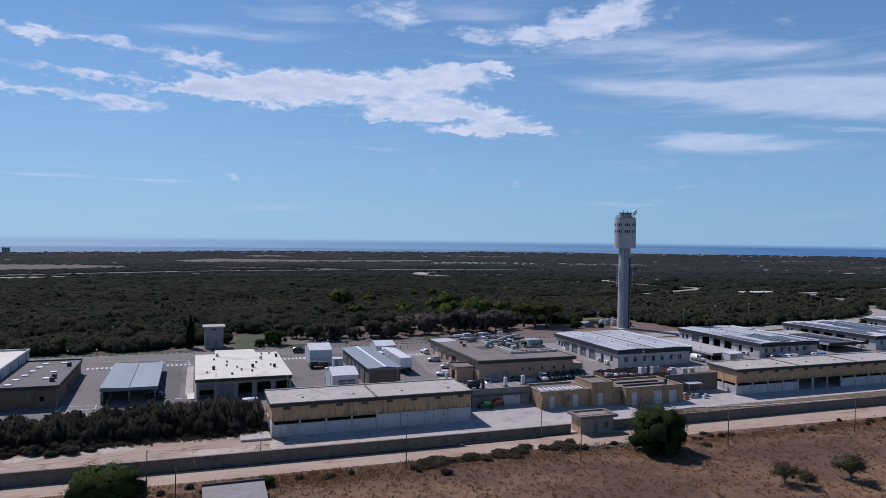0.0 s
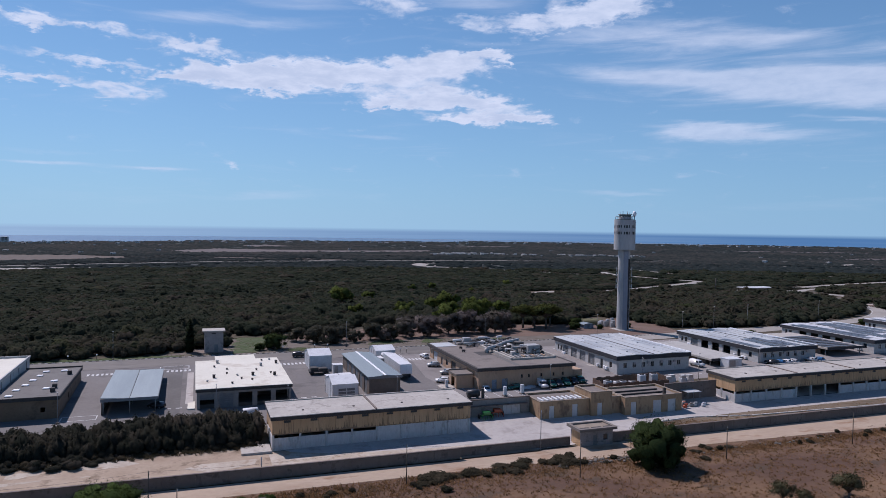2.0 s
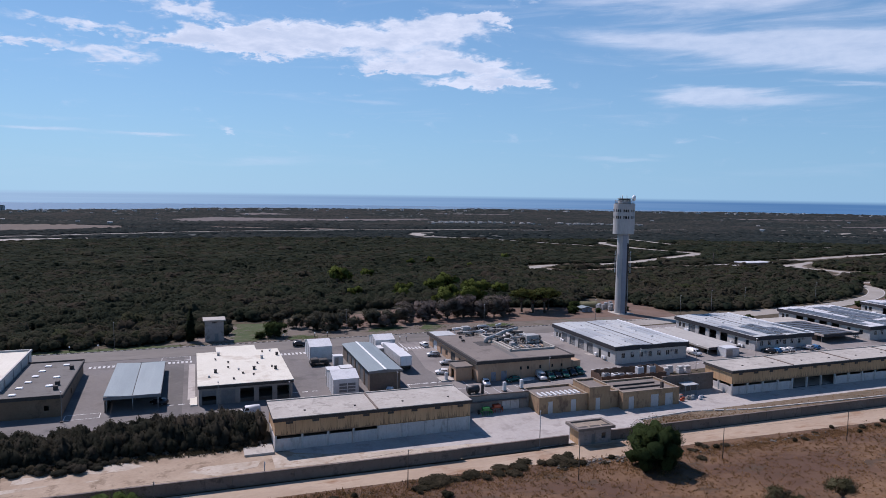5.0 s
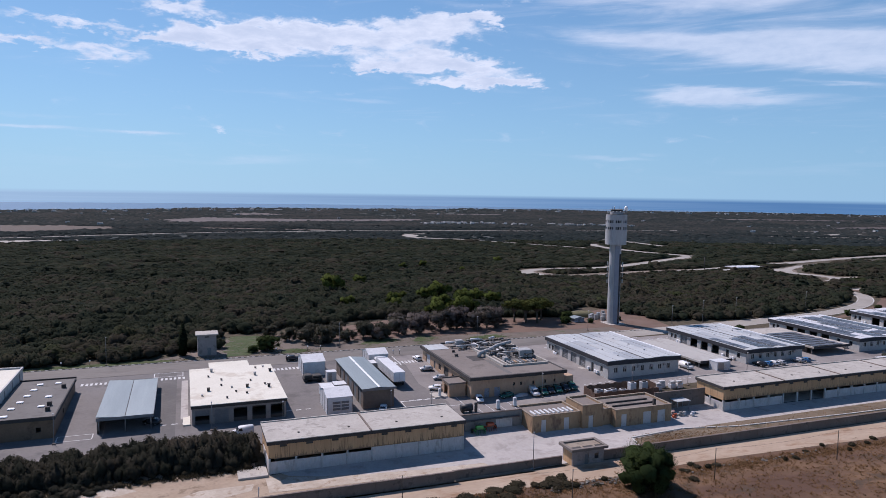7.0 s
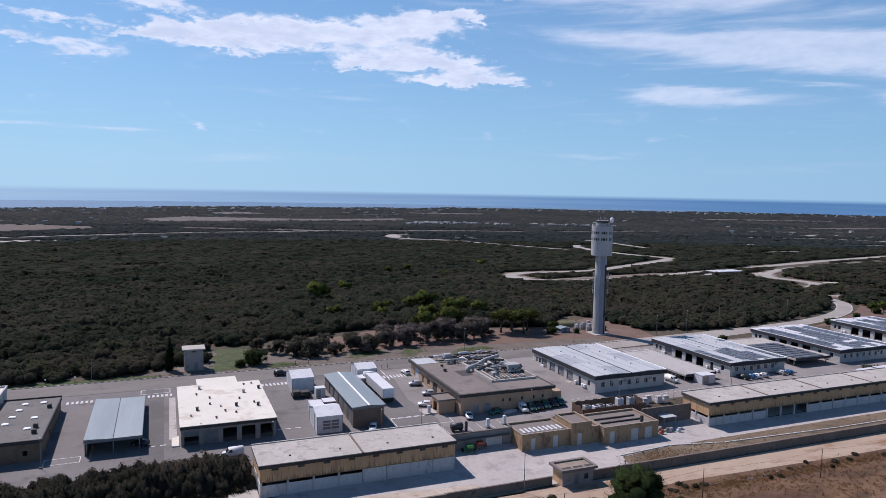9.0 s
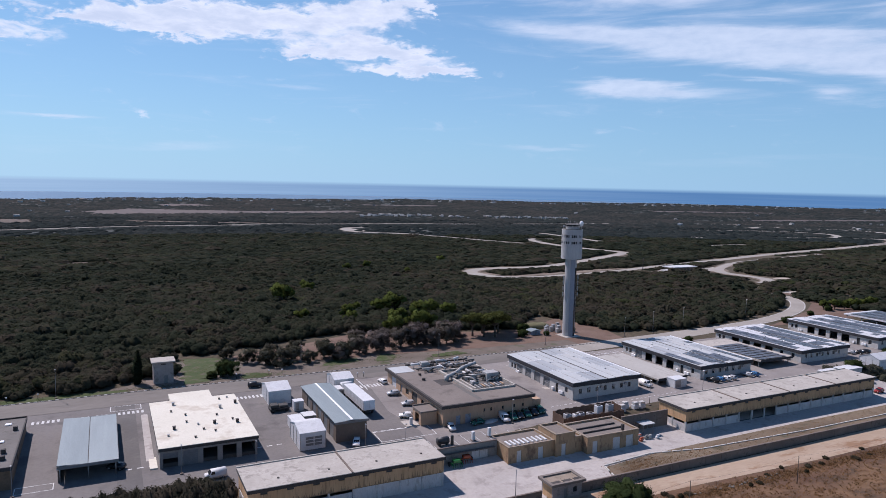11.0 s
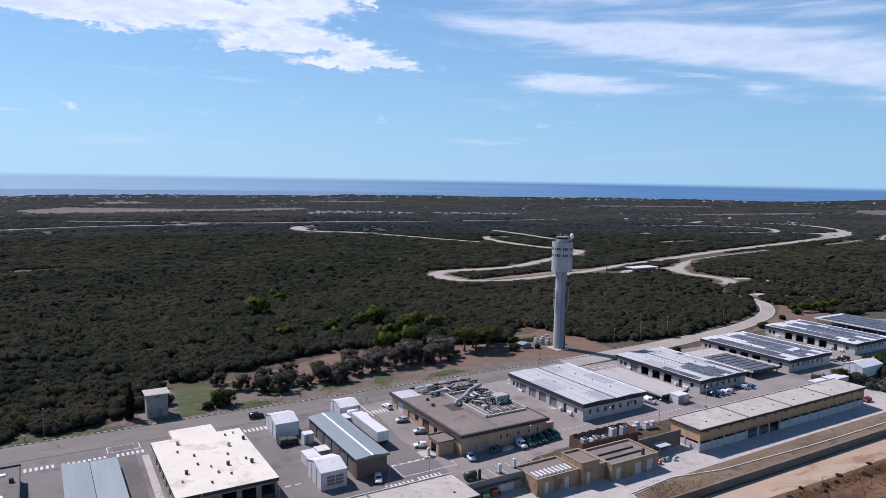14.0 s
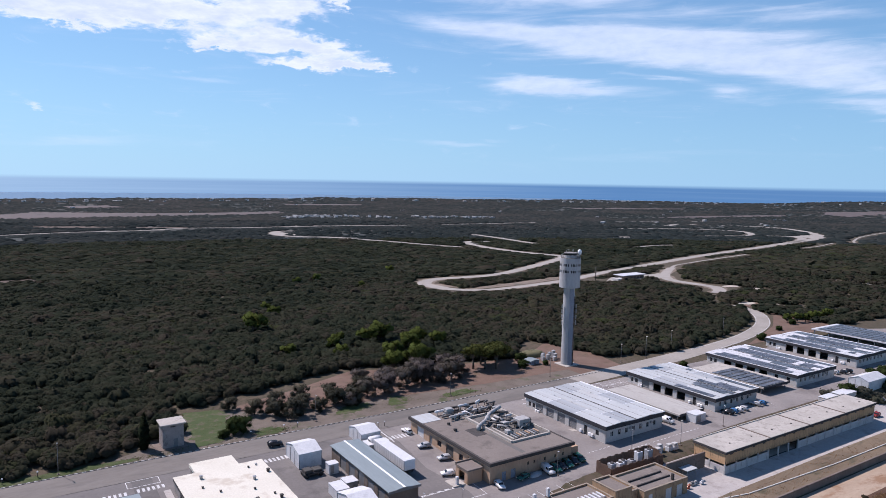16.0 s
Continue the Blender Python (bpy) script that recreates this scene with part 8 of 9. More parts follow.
def plant_woods():
    rng = np.random.default_rng(21)
    edge_v = [leafy(rng, 3, 170, 0.092, 1, 0.55) for _ in range(14)]
    near_v = [leafy(rng, 3, 74, 0.14, 1, 0.85) for _ in range(14)]
    mid_v = [leafy(rng, 2, 30, 0.21) for _ in range(12)]
    far_v = [leafy(rng, 1, 12, 0.3) for _ in range(10)]
    dist_v = [dome(rng, 5, True) for _ in range(6)]
    speck_v = [dome(rng, 5, False) for _ in range(6)]
    for name, vs, r0, r1, sp, w0, w1, h0, h1, sd in (
        ("macchia_woods", edge_v, 160, 225, 1.95, 1.3, 3.4, 1.5, 3.3, 9),
        ("macchia_woods", near_v, 225, 320, 2.3, 1.5, 3.8, 1.6, 3.3, 1),
        ("macchia_woods", mid_v, 320, 520, 3.2, 2.2, 5.2, 1.7, 3.2, 2),
        ("macchia_woods", far_v, 520, 950, 5.2, 4.6, 9.0, 1.8, 3.2, 3),
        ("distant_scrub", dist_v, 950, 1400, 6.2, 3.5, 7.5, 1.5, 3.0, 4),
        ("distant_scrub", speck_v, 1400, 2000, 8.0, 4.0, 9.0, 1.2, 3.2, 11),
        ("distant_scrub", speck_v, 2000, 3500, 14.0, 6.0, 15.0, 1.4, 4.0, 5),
    ):
        x, y = fan(rng, r0, r1, sp)
        ok = woods_mask(x, y) & (ground(x, y) > SEA_LEVEL + 0.4)
        x, y = x[ok], y[ok]
        far_off = r1 > 1000
        n1 = value_noise(x, y, 170 if far_off else 38, 3.3)
        keep = np.where(n1 < -0.2, 0.4, 0.95) if far_off else np.where(n1 < -0.25, 0.75, 0.98)
        thin = rng.uniform(0, 1, len(x)) < keep
        # sparser, drier growth over the ground west of the substation
        thin &= ~((x < 40) & (y < 360) & (value_noise(x, y, 11, 5.2) > 0.22) & (rng.uniform(0, 1, len(x)) < 0.22))
        x, y, n1 = x[thin], y[thin], n1[thin]
        big = value_noise(x, y, 60 if far_off else 9, 9.1)
        size = np.clip(0.45 + 0.5 * big + rng.normal(0, 0.24, len(x)), 0, 1.15)
        w = (w0 + (w1 - w0) * size) * 1.15
        h = (h0 + (h1 - h0) * size) * rng.uniform(0.88, 1.12, len(x))
        # lower growth on the near side of the tracks keeps them in sight
        r = np.hypot(x, y)
        low = np.ones(len(x))
        if r1 < 1500:
            for c in lines[1:]:
                for step in (10, 18, 26) if r1 <= 520 else (9, 18, 28, 38, 48):
                    low = np.where(near_line(x * (1 + step / r), y * (1 + step / r), c, 8.0), 0.4, low)
        # a few trees stand above the rest
        h = h * np.where(rng.uniform(0, 1, len(x)) < 0.04, 1.5, 1.0)
        h = h * np.where(y > 240, low, 1)
        dry = np.clip((110 - x) / 120, 0, 1) * np.clip((420 - y) / 200, 0, 1) * 0.13
        # far crowns pale with range, aerial haze painted into their tint
        haze_tint = np.clip((r - 1100) / 1600, 0, 0.3) if far_off else 0
        # tint lifted near the tower, stronger light put into the leaves
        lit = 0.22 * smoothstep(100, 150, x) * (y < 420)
        tint = np.clip(0.30 + haze_tint + lit + dry + (0.34 if far_off else 0.30) * n1 + (0.34 if far_off else 0.16) * big + rng.normal(0, 0.18, len(x)), 0, 0.98)
        scatter(name, vs, x, y, w, h, tint, "hazed_scrub" if far_off else "woods", "dark scrub and groves in the distance" if far_off else "dense dark evergreen scrub with rounded crowns", "woodland", sd)


plant_woods()


def band(rng, n, pts, spread_w):
    c = smooth_line(pts, 12)
    i = rng.integers(len(c) - 1, size=n)
    t = rng.uniform(0, 1, n)[:, None]
    p = c[i] * (1 - t) + c[i + 1] * t
    return p[:, 0] + rng.normal(0, spread_w, n), p[:, 1] + rng.normal(0, spread_w, n)


def plant_rows():
    rng = np.random.default_rng(77)
    vs = [lump(rng, 2, 4, 420, 1.0, 0.095) for _ in range(5)]
    # hedge of tall evergreen bushes, thick down to the ground
    hv = [leafy(rng, 4, 320, 0.07, 1, 0.4) for _ in range(8)]
    for n, y0, y1, spread_w, w0, w1, h0, h1, label, sd in (
        (130, 111.2, 110.4, 0.8, 1.5, 2.5, 2.7, 4.1, "tall unkempt dark hedge of evergreen bushes", 31),
        (150, 108.8, 108.6, 0.6, 1.2, 2.2, 2.2, 3.7, "dense dark front of the hedge", 38),
        (170, 107.0, 107.2, 0.4, 0.7, 1.4, 1.2, 2.7, "lower dark front of the hedge", 41),
    ):
        x, y = band(rng, n, [(-62, y0), (-30, y0), (-14, y0), (0, y0), (8.2, y1)], spread_w)
        x = np.minimum(x, 9.0)
        scatter("hedge", hv, x, y, rng.uniform(w0, w1, n), rng.uniform(h0, h1, n), rng.uniform(0, 0.7, n), "dark_leaf", label, "hedge", sd, 0.3)
    x, y = band(rng, 26, [(-6, 110.2), (2, 110.0), (9.2, 109.8)], 0.5)
    scatter("hedge", hv, np.minimum(x, 9.2), y, rng.uniform(1.2, 1.9, 26), rng.uniform(3.6, 4.6, 26), rng.uniform(0.3, 1, 26), "dark_leaf", "tall thin twiggy end of the hedge", "hedge", 45, 0.3)
    x, y = band(rng, 70, [(-62, 105.2), (-30, 105.5), (0, 105.9), (9, 105.8)], 0.5)
    scatter("hedge_foot", hv, x, y, rng.uniform(0.5, 1.2, 70), rng.uniform(0.4, 1.2, 70), rng.uniform(0.4, 1, 70), "hedge_dry", "dry olive brush along the foot of the hedge", "brush", 32)
    x, y = band(rng, 70, [(-62, 103.6), (-36, 104.2), (-22, 104.6), (-12, 105.2)], 0.7)
    scatter("hedge_foot", hv, x, y, rng.uniform(0.9, 1.7, 70), rng.uniform(0.6, 1.4, 70), rng.uniform(0, 0.8, 70), "dark_leaf", "low dark scrub in front of the hedge", "brush", 42)
    # dry grass and brush along the track and in the field
    tuft = []
    for _ in range(5):
        V, F = [], []
        for k in range(9):
            a = rng.uniform(0, math.tau)
            c = np.array([math.cos(a), math.sin(a), 0]) * rng.uniform(0, 0.5)
            s = np.array([-math.sin(a), math.cos(a), 0]) * 0.12
            V += [c - s, c + s, c * 1.9 + np.array([0, 0, rng.uniform(0.5, 1)])]
            F.append([3 * k, 3 * k + 1, 3 * k + 2])
        tuft.append((np.array(V), np.array(F)))
    x, y = band(rng, 1100, [(-62, 104.4), (-30, 104.9), (-12, 105.0), (0, 105.2), (9, 105.2)], 0.45)
    scatter("hedge_grass", tuft, x, y, rng.uniform(0.4, 0.9, 1100), rng.uniform(0.2, 0.6, 1100), rng.uniform(0, 1, 1100), "hedge_dry", "dull dry grass along the foot of the hedge", "grass", 46, 0.02)
    vs2 = [lump(rng, 1, 1, 26, 0.7, 0.13) for _ in range(6)]
    x, y = band(rng, 2600, [(-40, 84.6), (6, 84.6), (18, 84.0), (36, 84.6), (60, 83.2)], 1.6)
    y = np.minimum(y, 86.2)
    scatter("track_brush", tuft, x, y, rng.uniform(0.4, 1.0, 2600), rng.uniform(0.18, 0.55, 2600), rng.uniform(0, 1, 2600), "straw", "tall dry grass along the track", "brush", 33)
    x, y = band(rng, 46, [(-30, 84.6), (10, 84.4), (40, 84.4), (90, 83.2), (150, 82.4)], 1.3)
    scatter("track_bushes", vs, x, y, rng.uniform(0.6, 1.3, 46), rng.uniform(0.3, 0.7, 46), rng.uniform(0.1, 0.9, 46), "hedge_dry", "low dark shrubs among the dry grass", "bush", 40)
    x, y = band(rng, 40, [(28, 84.8), (34, 85.2), (47, 86), (52, 86)], 0.7)
    scatter("track_bushes", vs, x, y, rng.uniform(1.2, 2.2, 40), rng.uniform(0.3, 0.65, 40), rng.uniform(0.2, 1, 40), "hedge_dry", "low dark bushes beside the track", "bush", 34)
    x, y = band(rng, 2400, [(70, 83.4), (110, 82.6), (160, 82)], 0.9)
    scatter("track_brush", tuft, x, y, rng.uniform(0.4, 1.0, 2400), rng.uniform(0.18, 0.5, 2400), rng.uniform(0, 1, 2400), "straw", "tall dry grass along the track", "brush", 35)
    x, y = band(rng, 3600, [(74, 95.6), (95, 96.2), (190, 96.0)], 1.7)
    y = np.clip(y, 92.8, 99.4)
    scatter("verge_brush", tuft, x, y, rng.uniform(0.4, 1.0, 3600), rng.uniform(0.12, 0.4, 3600), rng.uniform(0, 1, 3600), "straw", "dry weeds on the verge by the wall", "brush", 36)
    # rank scrub at the end of the long warehouse
    x, y = band(rng, 90, [(164, 116.5), (176, 113.2), (190, 112.6), (215, 113)], 1.7)
    scatter("yard_scrub", vs2, x, y, rng.uniform(1.6, 3.0, 90), rng.uniform(1.0, 2.4, 90), rng.uniform(0.1, 0.8, 90), "olive_leaf", "rank dark scrub at the end of the yard", "brush", 39)
    # loose grass about the lawns on the verge
    gx, gy = [], []
    for cx, cy, a, b, n in ((13.6, 178, 7, 10, 1500), (24.5, 168.4, 5, 2.4, 500), (47, 172.4, 6, 3, 600), (59.4, 172.4, 5, 4, 500), (76.5, 169.4, 6.5, 2.2, 400), (-22, 167, 28, 1.2, 1300)):
        gx.append(rng.normal(cx, a * 0.5, n))
        gy.append(np.maximum(rng.normal(cy, b * 0.5, n), 166.3))
    gx, gy = np.concatenate(gx), np.concatenate(gy)
    scatter("verge_grass", tuft, gx, gy, rng.uniform(0.3, 0.8, len(gx)), rng.uniform(0.06, 0.2, len(gx)), rng.uniform(0, 1, len(gx)), "lawn_blade", "green grass on the roadside verge", "grass", 43, 0.02)
    # tussocks all over the dry field
    n = 18000
    x, y = rng.uniform(-30, 150, n), 84.0 - 44 * rng.uniform(0, 1, n) ** 1.2
    ok = (y < 83.8)
    x, y = x[ok], y[ok]
    scatter("dry_tussocks", tuft, x, y, rng.uniform(0.35, 0.95, len(x)), rng.uniform(0.1, 0.32, len(x)), rng.uniform(0, 1, len(x)), "straw", "dry grass tussocks over the field", "grass", 37, 0.02)


plant_rows()


def rubble():
    rng = np.random.default_rng(5)
    V, F, n = [], [], 0
    bv, bf = ICO[1]
    for k in range(150):
        t = rng.uniform(0, 1)
        x, y = (48 + 14 * t, 84.6 + rng.normal(0, 0.5)) if k < 120 else (70 + 30 * t, 83.4 + rng.normal(0, 0.4))
        s = rng.uniform(0.07, 0.24)
        v = bv * (1 + rng.uniform(-0.25, 0.25, (len(bv), 1))) * s * np.array([1.2, 1, 0.7]) + np.array([x, y, gz(x, y) + s * 0.4 + 0.03])
        V.append(v)
        F.append(bf + n)
        n += len(v)
    me = bpy.data.meshes.new("stone_heap")
    me.from_pydata(np.concatenate(V).tolist(), [], np.concatenate(F).tolist())
    me.materials.append(M["stone"])
    tagged(new("stone_heap", me), "pale limestone rubble along the track", "stones", kind="stuff")


rubble()


def crown_mesh(rng, blobs, leaves, leaf, mat, core=0.62):
    """Sprays of small leaves gathered round the ends of the limbs."""
    V, F, N, n = [], [], [], 0
    bv, bf = ICO[1]
    mid = np.mean([np.array(c) for c, s in blobs], axis=0)
    size = np.max([np.abs(np.array(c) - mid) for c, s in blobs], axis=0) + 0.3
    for c, s in blobs:
        c, s = np.array(c), np.array(s)
        out = (c - mid) / size
        v = bv * (1 + rng.uniform(-0.3, 0.3, (len(bv), 1))) * s * core + c
        V.append(v)
        N.append(bv * 0.55 + out + np.array([0, 0, 0.35]))
        F.append(bf + n)
        n += len(v)
        for k in range(leaves):
            d = rng.normal(size=3)
            d /= np.linalg.norm(d)
            p = c + d * s * rng.uniform(0.6, 1.12)
            u = np.cross(d, rng.normal(size=3))
            u /= np.linalg.norm(u) + 1e-6
            w = np.cross(d, u) * 0.7 + d * rng.uniform(-0.4, 0.9)
            r = leaf * rng.uniform(0.6, 1.3)
            V.append(np.array([p - u * r, p + w * r * 1.5, p + u * r, p - w * r * 0.8]))
            F.append(np.array([[n, n + 1, n + 2], [n, n + 2, n + 3]]))
            N.append(np.repeat((d * 0.55 + out + np.array([0, 0, 0.35]) + rng.normal(0, 0.2, 3))[None], 4, 0))
            n += 4
    V, F = np.concatenate(V), np.concatenate(F)
    me = bpy.data.meshes.new("crown")
    me.from_pydata(V.tolist(), [], F.tolist())
    at = me.attributes.new("tint", "FLOAT", "POINT")
    at.data.foreach_set("value", np.clip(rng.normal(0.5, 0.12) + rng.normal(0, 0.12, len(V)), 0, 1).astype(np.float32))
    me.shade_smooth()
    N = np.concatenate(N)
    me.normals_split_custom_set_from_vertices((N / np.linalg.norm(N, axis=1)[:, None]).astype(np.float32))
    me.materials.append(M[mat])
    return me


def build_tree(name, seed, height, spread_w, trunk_h, limbs, mat, leaves, leaf, label, category="tree", flat=0.7, group="", low=0.3, core=0.62):
    """A tapered trunk, limbs and a crown, standing at the origin."""
    rng = np.random.default_rng(seed)
    root = thing(name, (0, 0, 0), label, category, group)
    bm = bmesh.new()
    lean = rng.uniform(-0.15, 0.15, 2)
    top = Vector((lean[0], lean[1], trunk_h))
    tube(bm, (0, 0, -0.2), top, 0.05 * height, 8, 0.03 * height)
    blobs = []
    for k in range(limbs):
        a = k * 2.4 + rng.uniform(-0.4, 0.4)
        d = spread_w * rng.uniform(0.2, 0.85)
        tip = Vector((math.cos(a) * d, math.sin(a) * d, rng.uniform(trunk_h + (height - trunk_h) * low, height * (0.92 - 0.3 * (d / spread_w) ** 2))))
        midp = top.lerp(tip, 0.5) + Vector((0, 0, 0.06 * height))
        tube(bm, top, midp, 0.02 * height, 6, 0.013 * height)
        tube(bm, midp, tip, 0.013 * height, 6, 0.005 * height)
        s = spread_w * rng.uniform(0.22, 0.42)
        blobs.append((tip, (s, s, s * flat)))
    blobs.append(((0, 0, height * 0.74), (spread_w * 0.36, spread_w * 0.36, spread_w * 0.36 * flat)))
    part("trunk", bm, "bark", root, smooth=True)
    ob = new("crown", crown_mesh(rng, blobs, leaves, leaf, mat, core))
    ob.parent = root
    return root


def plant_trees():
    rng = random.Random(4)
    def at(x, y, s=1.0, rz=None):
        return Matrix.Translation((x, y, gz(x, y) + 0.03)) @ Matrix.Rotation(rng.uniform(0, 6.28) if rz is None else rz, 4, "Z") @ Matrix.Scale(s, 4)
    def grove(kinds, places):
        first = {}
        for i, (x, y, s) in enumerate(places):
            k = i % len(kinds)
            if k not in first:
                first[k] = build_tree(*kinds[k][0], **kinds[k][1])
                first[k].matrix_basis = at(x, y, s)
            else:
                m = at(x, y, s)
                ob = copy_thing(first[k], m)
                ob.matrix_basis = m
    def kinds(name, seeds, height, wide, mat, label, group):
        return [((name, sd, height, wide, 0.5, 22, mat, 120, 0.085, label), dict(flat=0.9, group=group, low=0.05)) for sd in seeds]
    grove(kinds("olive_tree", (1, 2, 3), 3.7, 2.6, "olive_leaf", "dull green olive tree on the roadside verge", "roadside trees"),
          [(24.8, 180, 1.05), (28.6, 177, 1.15), (32.4, 174.2, 1.3), (35.6, 178.6, 1.1), (38.8, 175.2, 0.9), (31.0, 184, 1.0), (43.8, 177.4, 1.35), (49.0, 176.2, 1.25), (46.0, 184, 1.0), (20.6, 186.4, 0.9), (38.6, 186, 1.0), (54.6, 186, 1.0)])
    grove(kinds("bare_tree", (5, 6, 7), 4.2, 2.7, "grey_leaf", "grey-brown half-bare tree on the roadside verge", "dry roadside trees"),
          [(47.2, 174.8, 0.95), (54.2, 179.4, 1.2), (59.6, 179.6, 1.4), (63.8, 187, 1.3), (67.4, 181.4, 1.5), (72.6, 182.4, 1.6), (76.8, 180.2, 1.45), (81.6, 181, 1.45), (86.2, 184.4, 1.35), (57.6, 191, 1.1), (75.2, 190, 1.3), (84.6, 190.4, 1.2)])
    pine = [(("pine_tree", sd, 6.0, 3.5, 2.5, 30, "pine_leaf", 120, 0.11, "umbrella pine with bright green crown"), dict(flat=0.5, group="pines", low=0.45)) for sd in (11, 12)]
    grove(pine, [(93.4, 186.6, 1.25), (99.4, 183.2, 1.35), (96.2, 184.6, 1.15), (102.8, 187.4, 1.2), (98.6, 190, 1.1), (105.6, 192, 1.0)])
    grove([(("young_pine", sd, 5.2, 2.5, 0.6, 16, "bright_leaf", 90, 0.13, "yellow-green tree standing out of the dark scrub"), dict(flat=0.9, group="pines in the scrub", core=0.8)) for sd in (15, 16)],
          [(55.6, 274.6, 1.9), (67.6, 230.4, 1.1), (65.2, 219, 1.0), (85.7, 231.8, 1.7), (81, 233.4, 1.3), (76.8, 206.4, 1.4), (71.5, 197, 1.3), (87.3, 214, 1.5), (79.7, 197.6, 1.5), (83.6, 199, 1.3), (100.5, 217.3, 1.2), (51.4, 228.2, 1.0), (76.6, 313.8, 1.2), (73.9, 239.9, 0.9), (97.6, 225.7, 1.2), (91, 221, 1.2), (141.5, 454, 1.2), (158.8, 462, 1.3), (227, 482, 1.3), (171, 417, 1.0), (81.4, 339, 1.0), (247, 178.6, 0.8), (251.5, 177, 0.9), (256, 176, 0.8), (261.4, 175.4, 0.9), (267, 175, 0.8), (273, 175.6, 0.9)])
    # the lone carob tree by the track
    carob = build_tree("carob_tree", 23, 6.4, 4.3, 0.5, 90, "carob_leaf", 200, 0.075, "dense round dark carob tree by the track", flat=1.0, low=0.08)
    carob.matrix_basis = at(61.6, 80.6, 1.0, 0.3)
    shrub = [(("almond_tree", sd, 2.6, 2.0, 0.5, 20, "almond_leaf", 110, 0.06, "small brown-green tree in the dry field"), dict(flat=0.8, group="field trees", core=0.42)) for sd in (31, 32)]
    grove(shrub, [(68.5, 64.9, 1.0), (77.6, 63.2, 1.25), (70.2, 63.2, 0.75)])
    bushy = build_tree("field_bush", 35, 3.4, 4.4, 0.3, 70, "bush_leaf", 150, 0.07, "broad dark green bush at the field's edge", "bush", flat=0.8, low=0.1)
    bushy.matrix_basis = at(-9.2, 85.0, 0.95, 0.0)
    for x, y, s in ((1.6, 82.6, 0.26), (-15.4, 83.4, 0.22), (7.8, 83.6, 0.3), (5.0, 84.2, 0.22)):
        m = at(x, y, s)
        copy_thing(bushy, m).matrix_basis = m
    rb = build_tree("round_bush", 36, 2.9, 2.3, 0.15, 44, "carob_leaf", 130, 0.07, "round dark bush on the lawn", "bush", flat=0.9, low=0.1)
    rb.matrix_basis = at(18.2, 171.0, 1.3, 0.0)
    rb2 = copy_thing(rb, at(14.6, 169.6, 0.6, 1.0))
    rb2.matrix_basis = at(14.6, 169.6, 0.6, 1.0)
    # cypress beside the substation
    rngc = np.random.default_rng(9)
    cy = thing("cypress", (-1.2, 171.0, 0), "slim dark cypress beside the substation", "tree")
    bm = bmesh.new()
    tube(bm, (-1.2, 171, -0.1), (-1.2, 171, 5.2), 0.16, 8, 0.04)
    part("trunk", bm, "bark", cy)
    blobs = [((rngc.normal(0, 0.05), rngc.normal(0, 0.05), 0.6 + k * 0.52), (1.25 * (1 - (k / 14) ** 2.4) * (0.82 + 0.18 * min(1, k / 2)) + 0.14,) * 2 + (0.8,)) for k in range(14)]
    ob = new("crown", crown_mesh(rngc, blobs, 130, 0.085, "cypress_leaf", 0.9))
    ob.parent = cy
    # bushes at the bend and by the hangars
    for x, y, s in ((107.4, 180.4, 0.8), (109.4, 183, 0.6), (112, 187, 0.9), (115.6, 179.4, 0.5), (126.5, 180.4, 0.5), (152.5, 156.8, 0.6), (208, 166, 0.7), (212, 167.4, 0.6), (246, 176, 0.8), (230, 172, 0.6), (170, 116.4, 1.1), (190, 119, 1.3), (194, 116, 1.4), (198, 119, 1.3), (188, 113.5, 1.0)):
        m = at(x, y, s)
        o2 = copy_thing(rb, m)
        o2.matrix_basis = m


plant_trees()


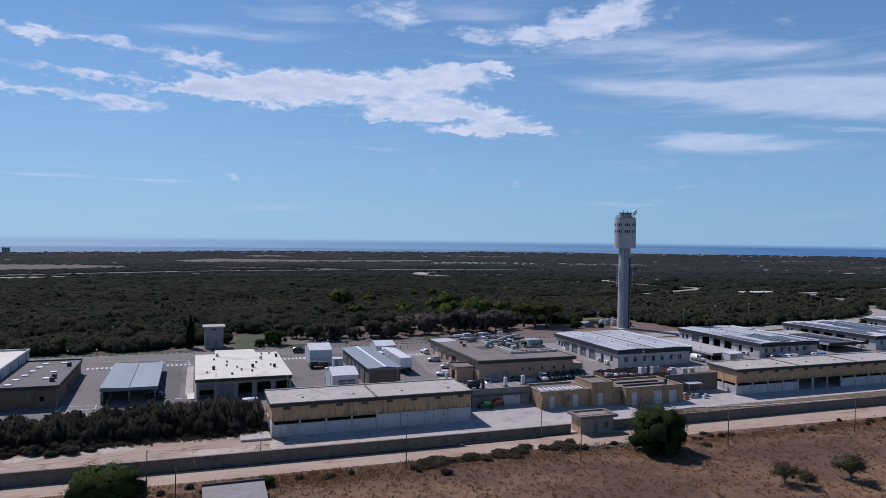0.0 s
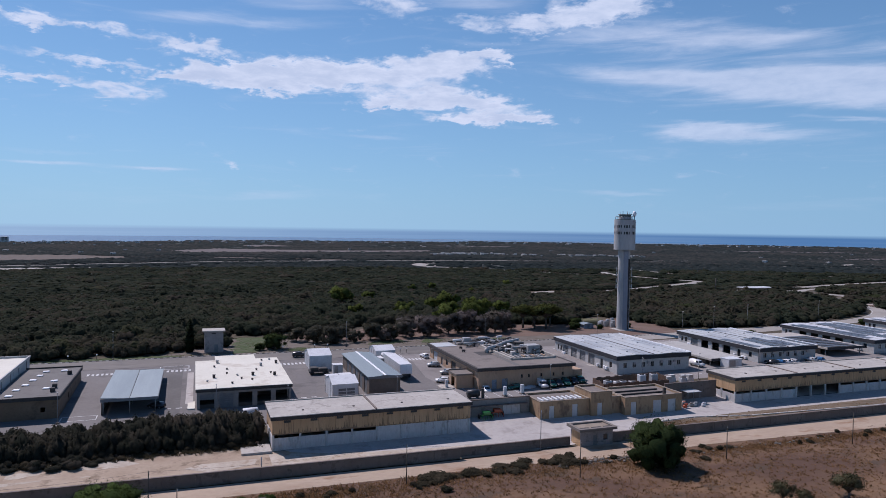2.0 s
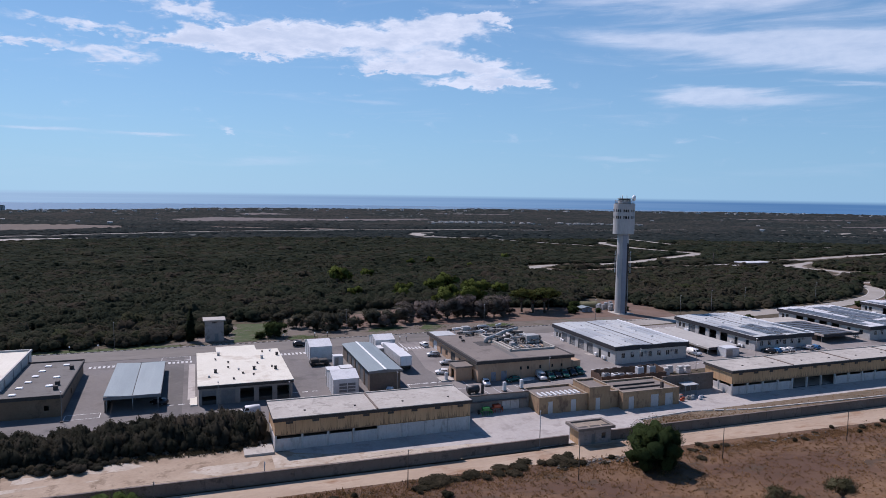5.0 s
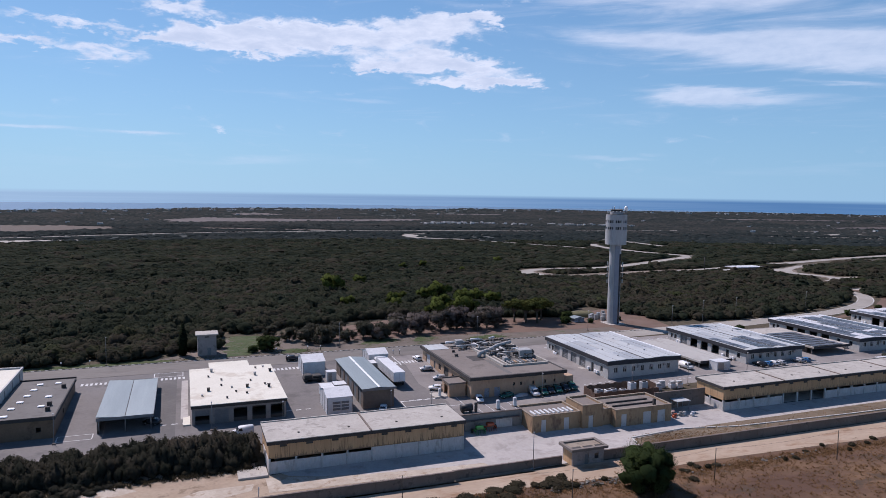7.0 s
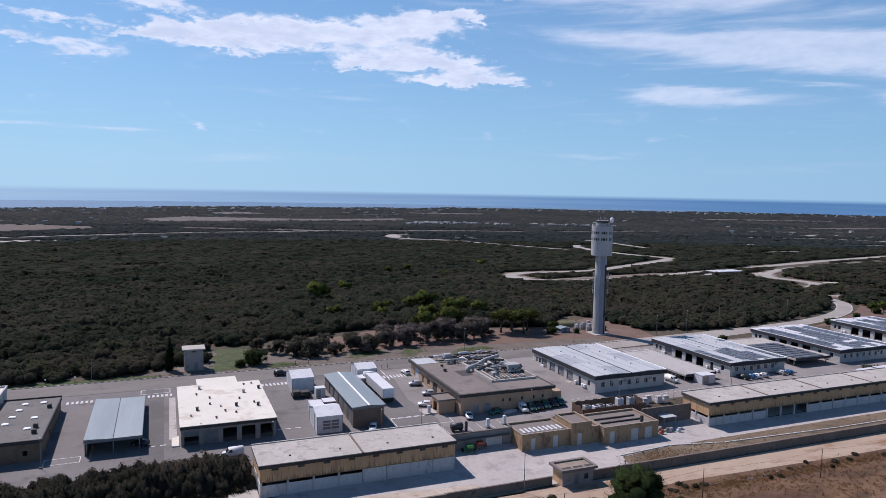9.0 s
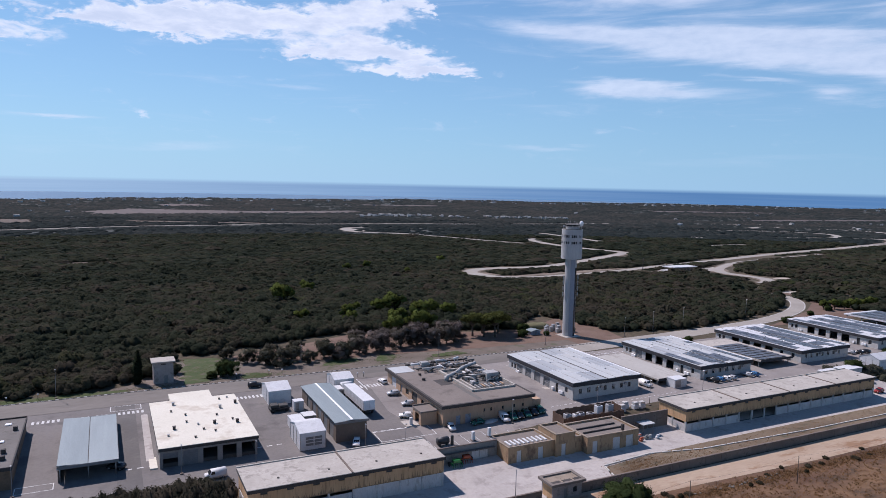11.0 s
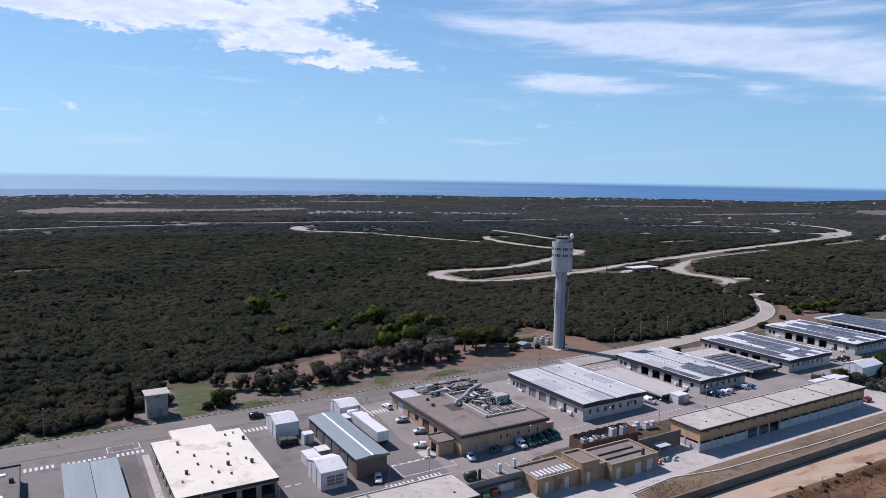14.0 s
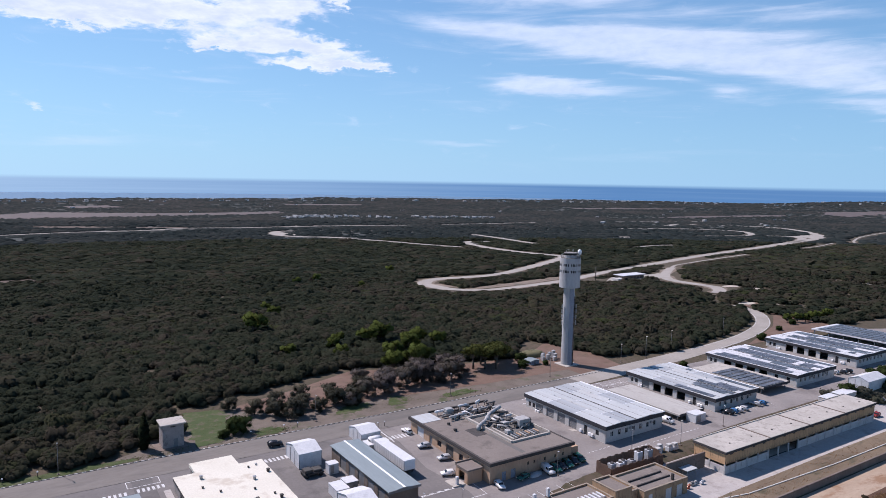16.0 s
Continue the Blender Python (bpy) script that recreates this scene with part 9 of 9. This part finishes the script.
# ---- far buildings ----
def far_places():
    def trackside():
        z = gz(325, 334)
        root = thing("trackside_building", (325, 334, z), "long low building with white roof beside the track", "building")
        part("wall", boxes((317, 337, 330, 337, z - 1, z + 3.0)), "wall_brown", root)
        part("roof", boxes((316, 338, 329, 338, z + 3.0, z + 3.4)), "roof_white", root)
        for i in range(6):
            part("window", boxes((318 + i * 3, 320 + i * 3, 329.9, 329.97, z + 1.0, z + 2.2)), "glass_dark", root)
        part("annex", boxes((309, 315.5, 327, 332, z - 1, z + 2.0)), "wall_white", root)
        mast = thing("mast", (300, 338, z), "thin dark mast beside the trackside building", "mast")
        rod("pole", (300, 338, z), (300, 338, z + 9), 0.25, "fascia_dark", mast)
    trackside()
    rng = random.Random(12)
    me = mesh_of("house", boxes((-5, 5, -4, 4, -2, 3.4), (-5.3, 5.3, -4.3, 4.3, 3.4, 3.7)), "house_white")
    win = mesh_of("window", boxes((-0.7, 0.7, -0.06, 0.0, -0.7, 0.7)), "glass_dark")
    def house(x, y, s, h):
        z = gz(x, y)
        if z < SEA_LEVEL + 0.5:
            return
        root = thing("house", (x, y, z), "small white house in the distance", "house", "far houses")
        b = new("wall", me)
        b.parent = root
        b.scale = (s, s, h)
        b.rotation_euler.z = rng.uniform(-0.4, 0.4)
        for sx in (-2.4, 2.4):
            w = new("window", win)
            w.parent = root
            w.location = (sx * s, -4.05 * s, 1.4 * h)
    # village of white houses and its fringe
    for i in range(90):
        t = rng.random()
        house(490 + 220 * t + rng.gauss(0, 10), 1400 - 60 * t + 60 * math.sin(3 * t) + rng.gauss(0, 18), rng.uniform(0.35, 0.75), rng.uniform(0.6, 1.1))
    for i in range(50):
        t = rng.random()
        house(755 + 170 * t + rng.gauss(0, 10), 1350 - 70 * t + rng.gauss(0, 12), rng.uniform(0.35, 0.7), rng.uniform(0.7, 1.1))
    # scattered along the coast
    for i in range(170):
        a = radians(rng.uniform(-16, 67))
        deg = math.degrees(a)
        coast = np.interp(deg, [-60, -14, 20, 53, 90], [2240, 2400, 2950, 3490, 3570])
        r = coast * rng.uniform(0.86, 0.975)
        house(r * math.sin(a), r * math.cos(a), rng.uniform(0.6, 1.4), rng.uniform(0.8, 1.5))
    ax, ay = 2290 * math.sin(radians(-12.7)), 2290 * math.cos(radians(-12.7))
    az = gz(ax, ay)
    block = thing("apartment_block", (ax, ay, az), "tall pale apartment block on the coast", "building")
    part("wall", boxes((ax - 9, ax + 9, ay - 6, ay + 6, az - 2, az + 17)), "house_white", block)
    part("roof", boxes((ax - 9.5, ax + 9.5, ay - 6.5, ay + 6.5, az + 17, az + 17.6)), "roof_concrete", block)
    for i in range(5):
        for k in range(5):
            part("window", boxes((ax - 8 + i * 3.4, ax - 6.2 + i * 3.4, ay - 6.12, ay - 6.02, az + 1.4 + k * 3.2, az + 3.2 + k * 3.2)), "glass_dark", block)
    for i in range(24):
        a = radians(rng.uniform(-16, 62))
        r = rng.uniform(1400, 2250)
        house(r * math.sin(a), r * math.cos(a), rng.uniform(0.5, 0.9), rng.uniform(0.7, 1.2))


far_places()


# ---- plan to metres ----
for data in (*bpy.data.meshes, *bpy.data.curves):
    data.transform(Matrix.Scale(PLAN, 4))
for ob in scene.objects:
    if ob is not cam:
        ob.location *= PLAN
for cu in bpy.data.curves:
    cu.bevel_depth *= PLAN
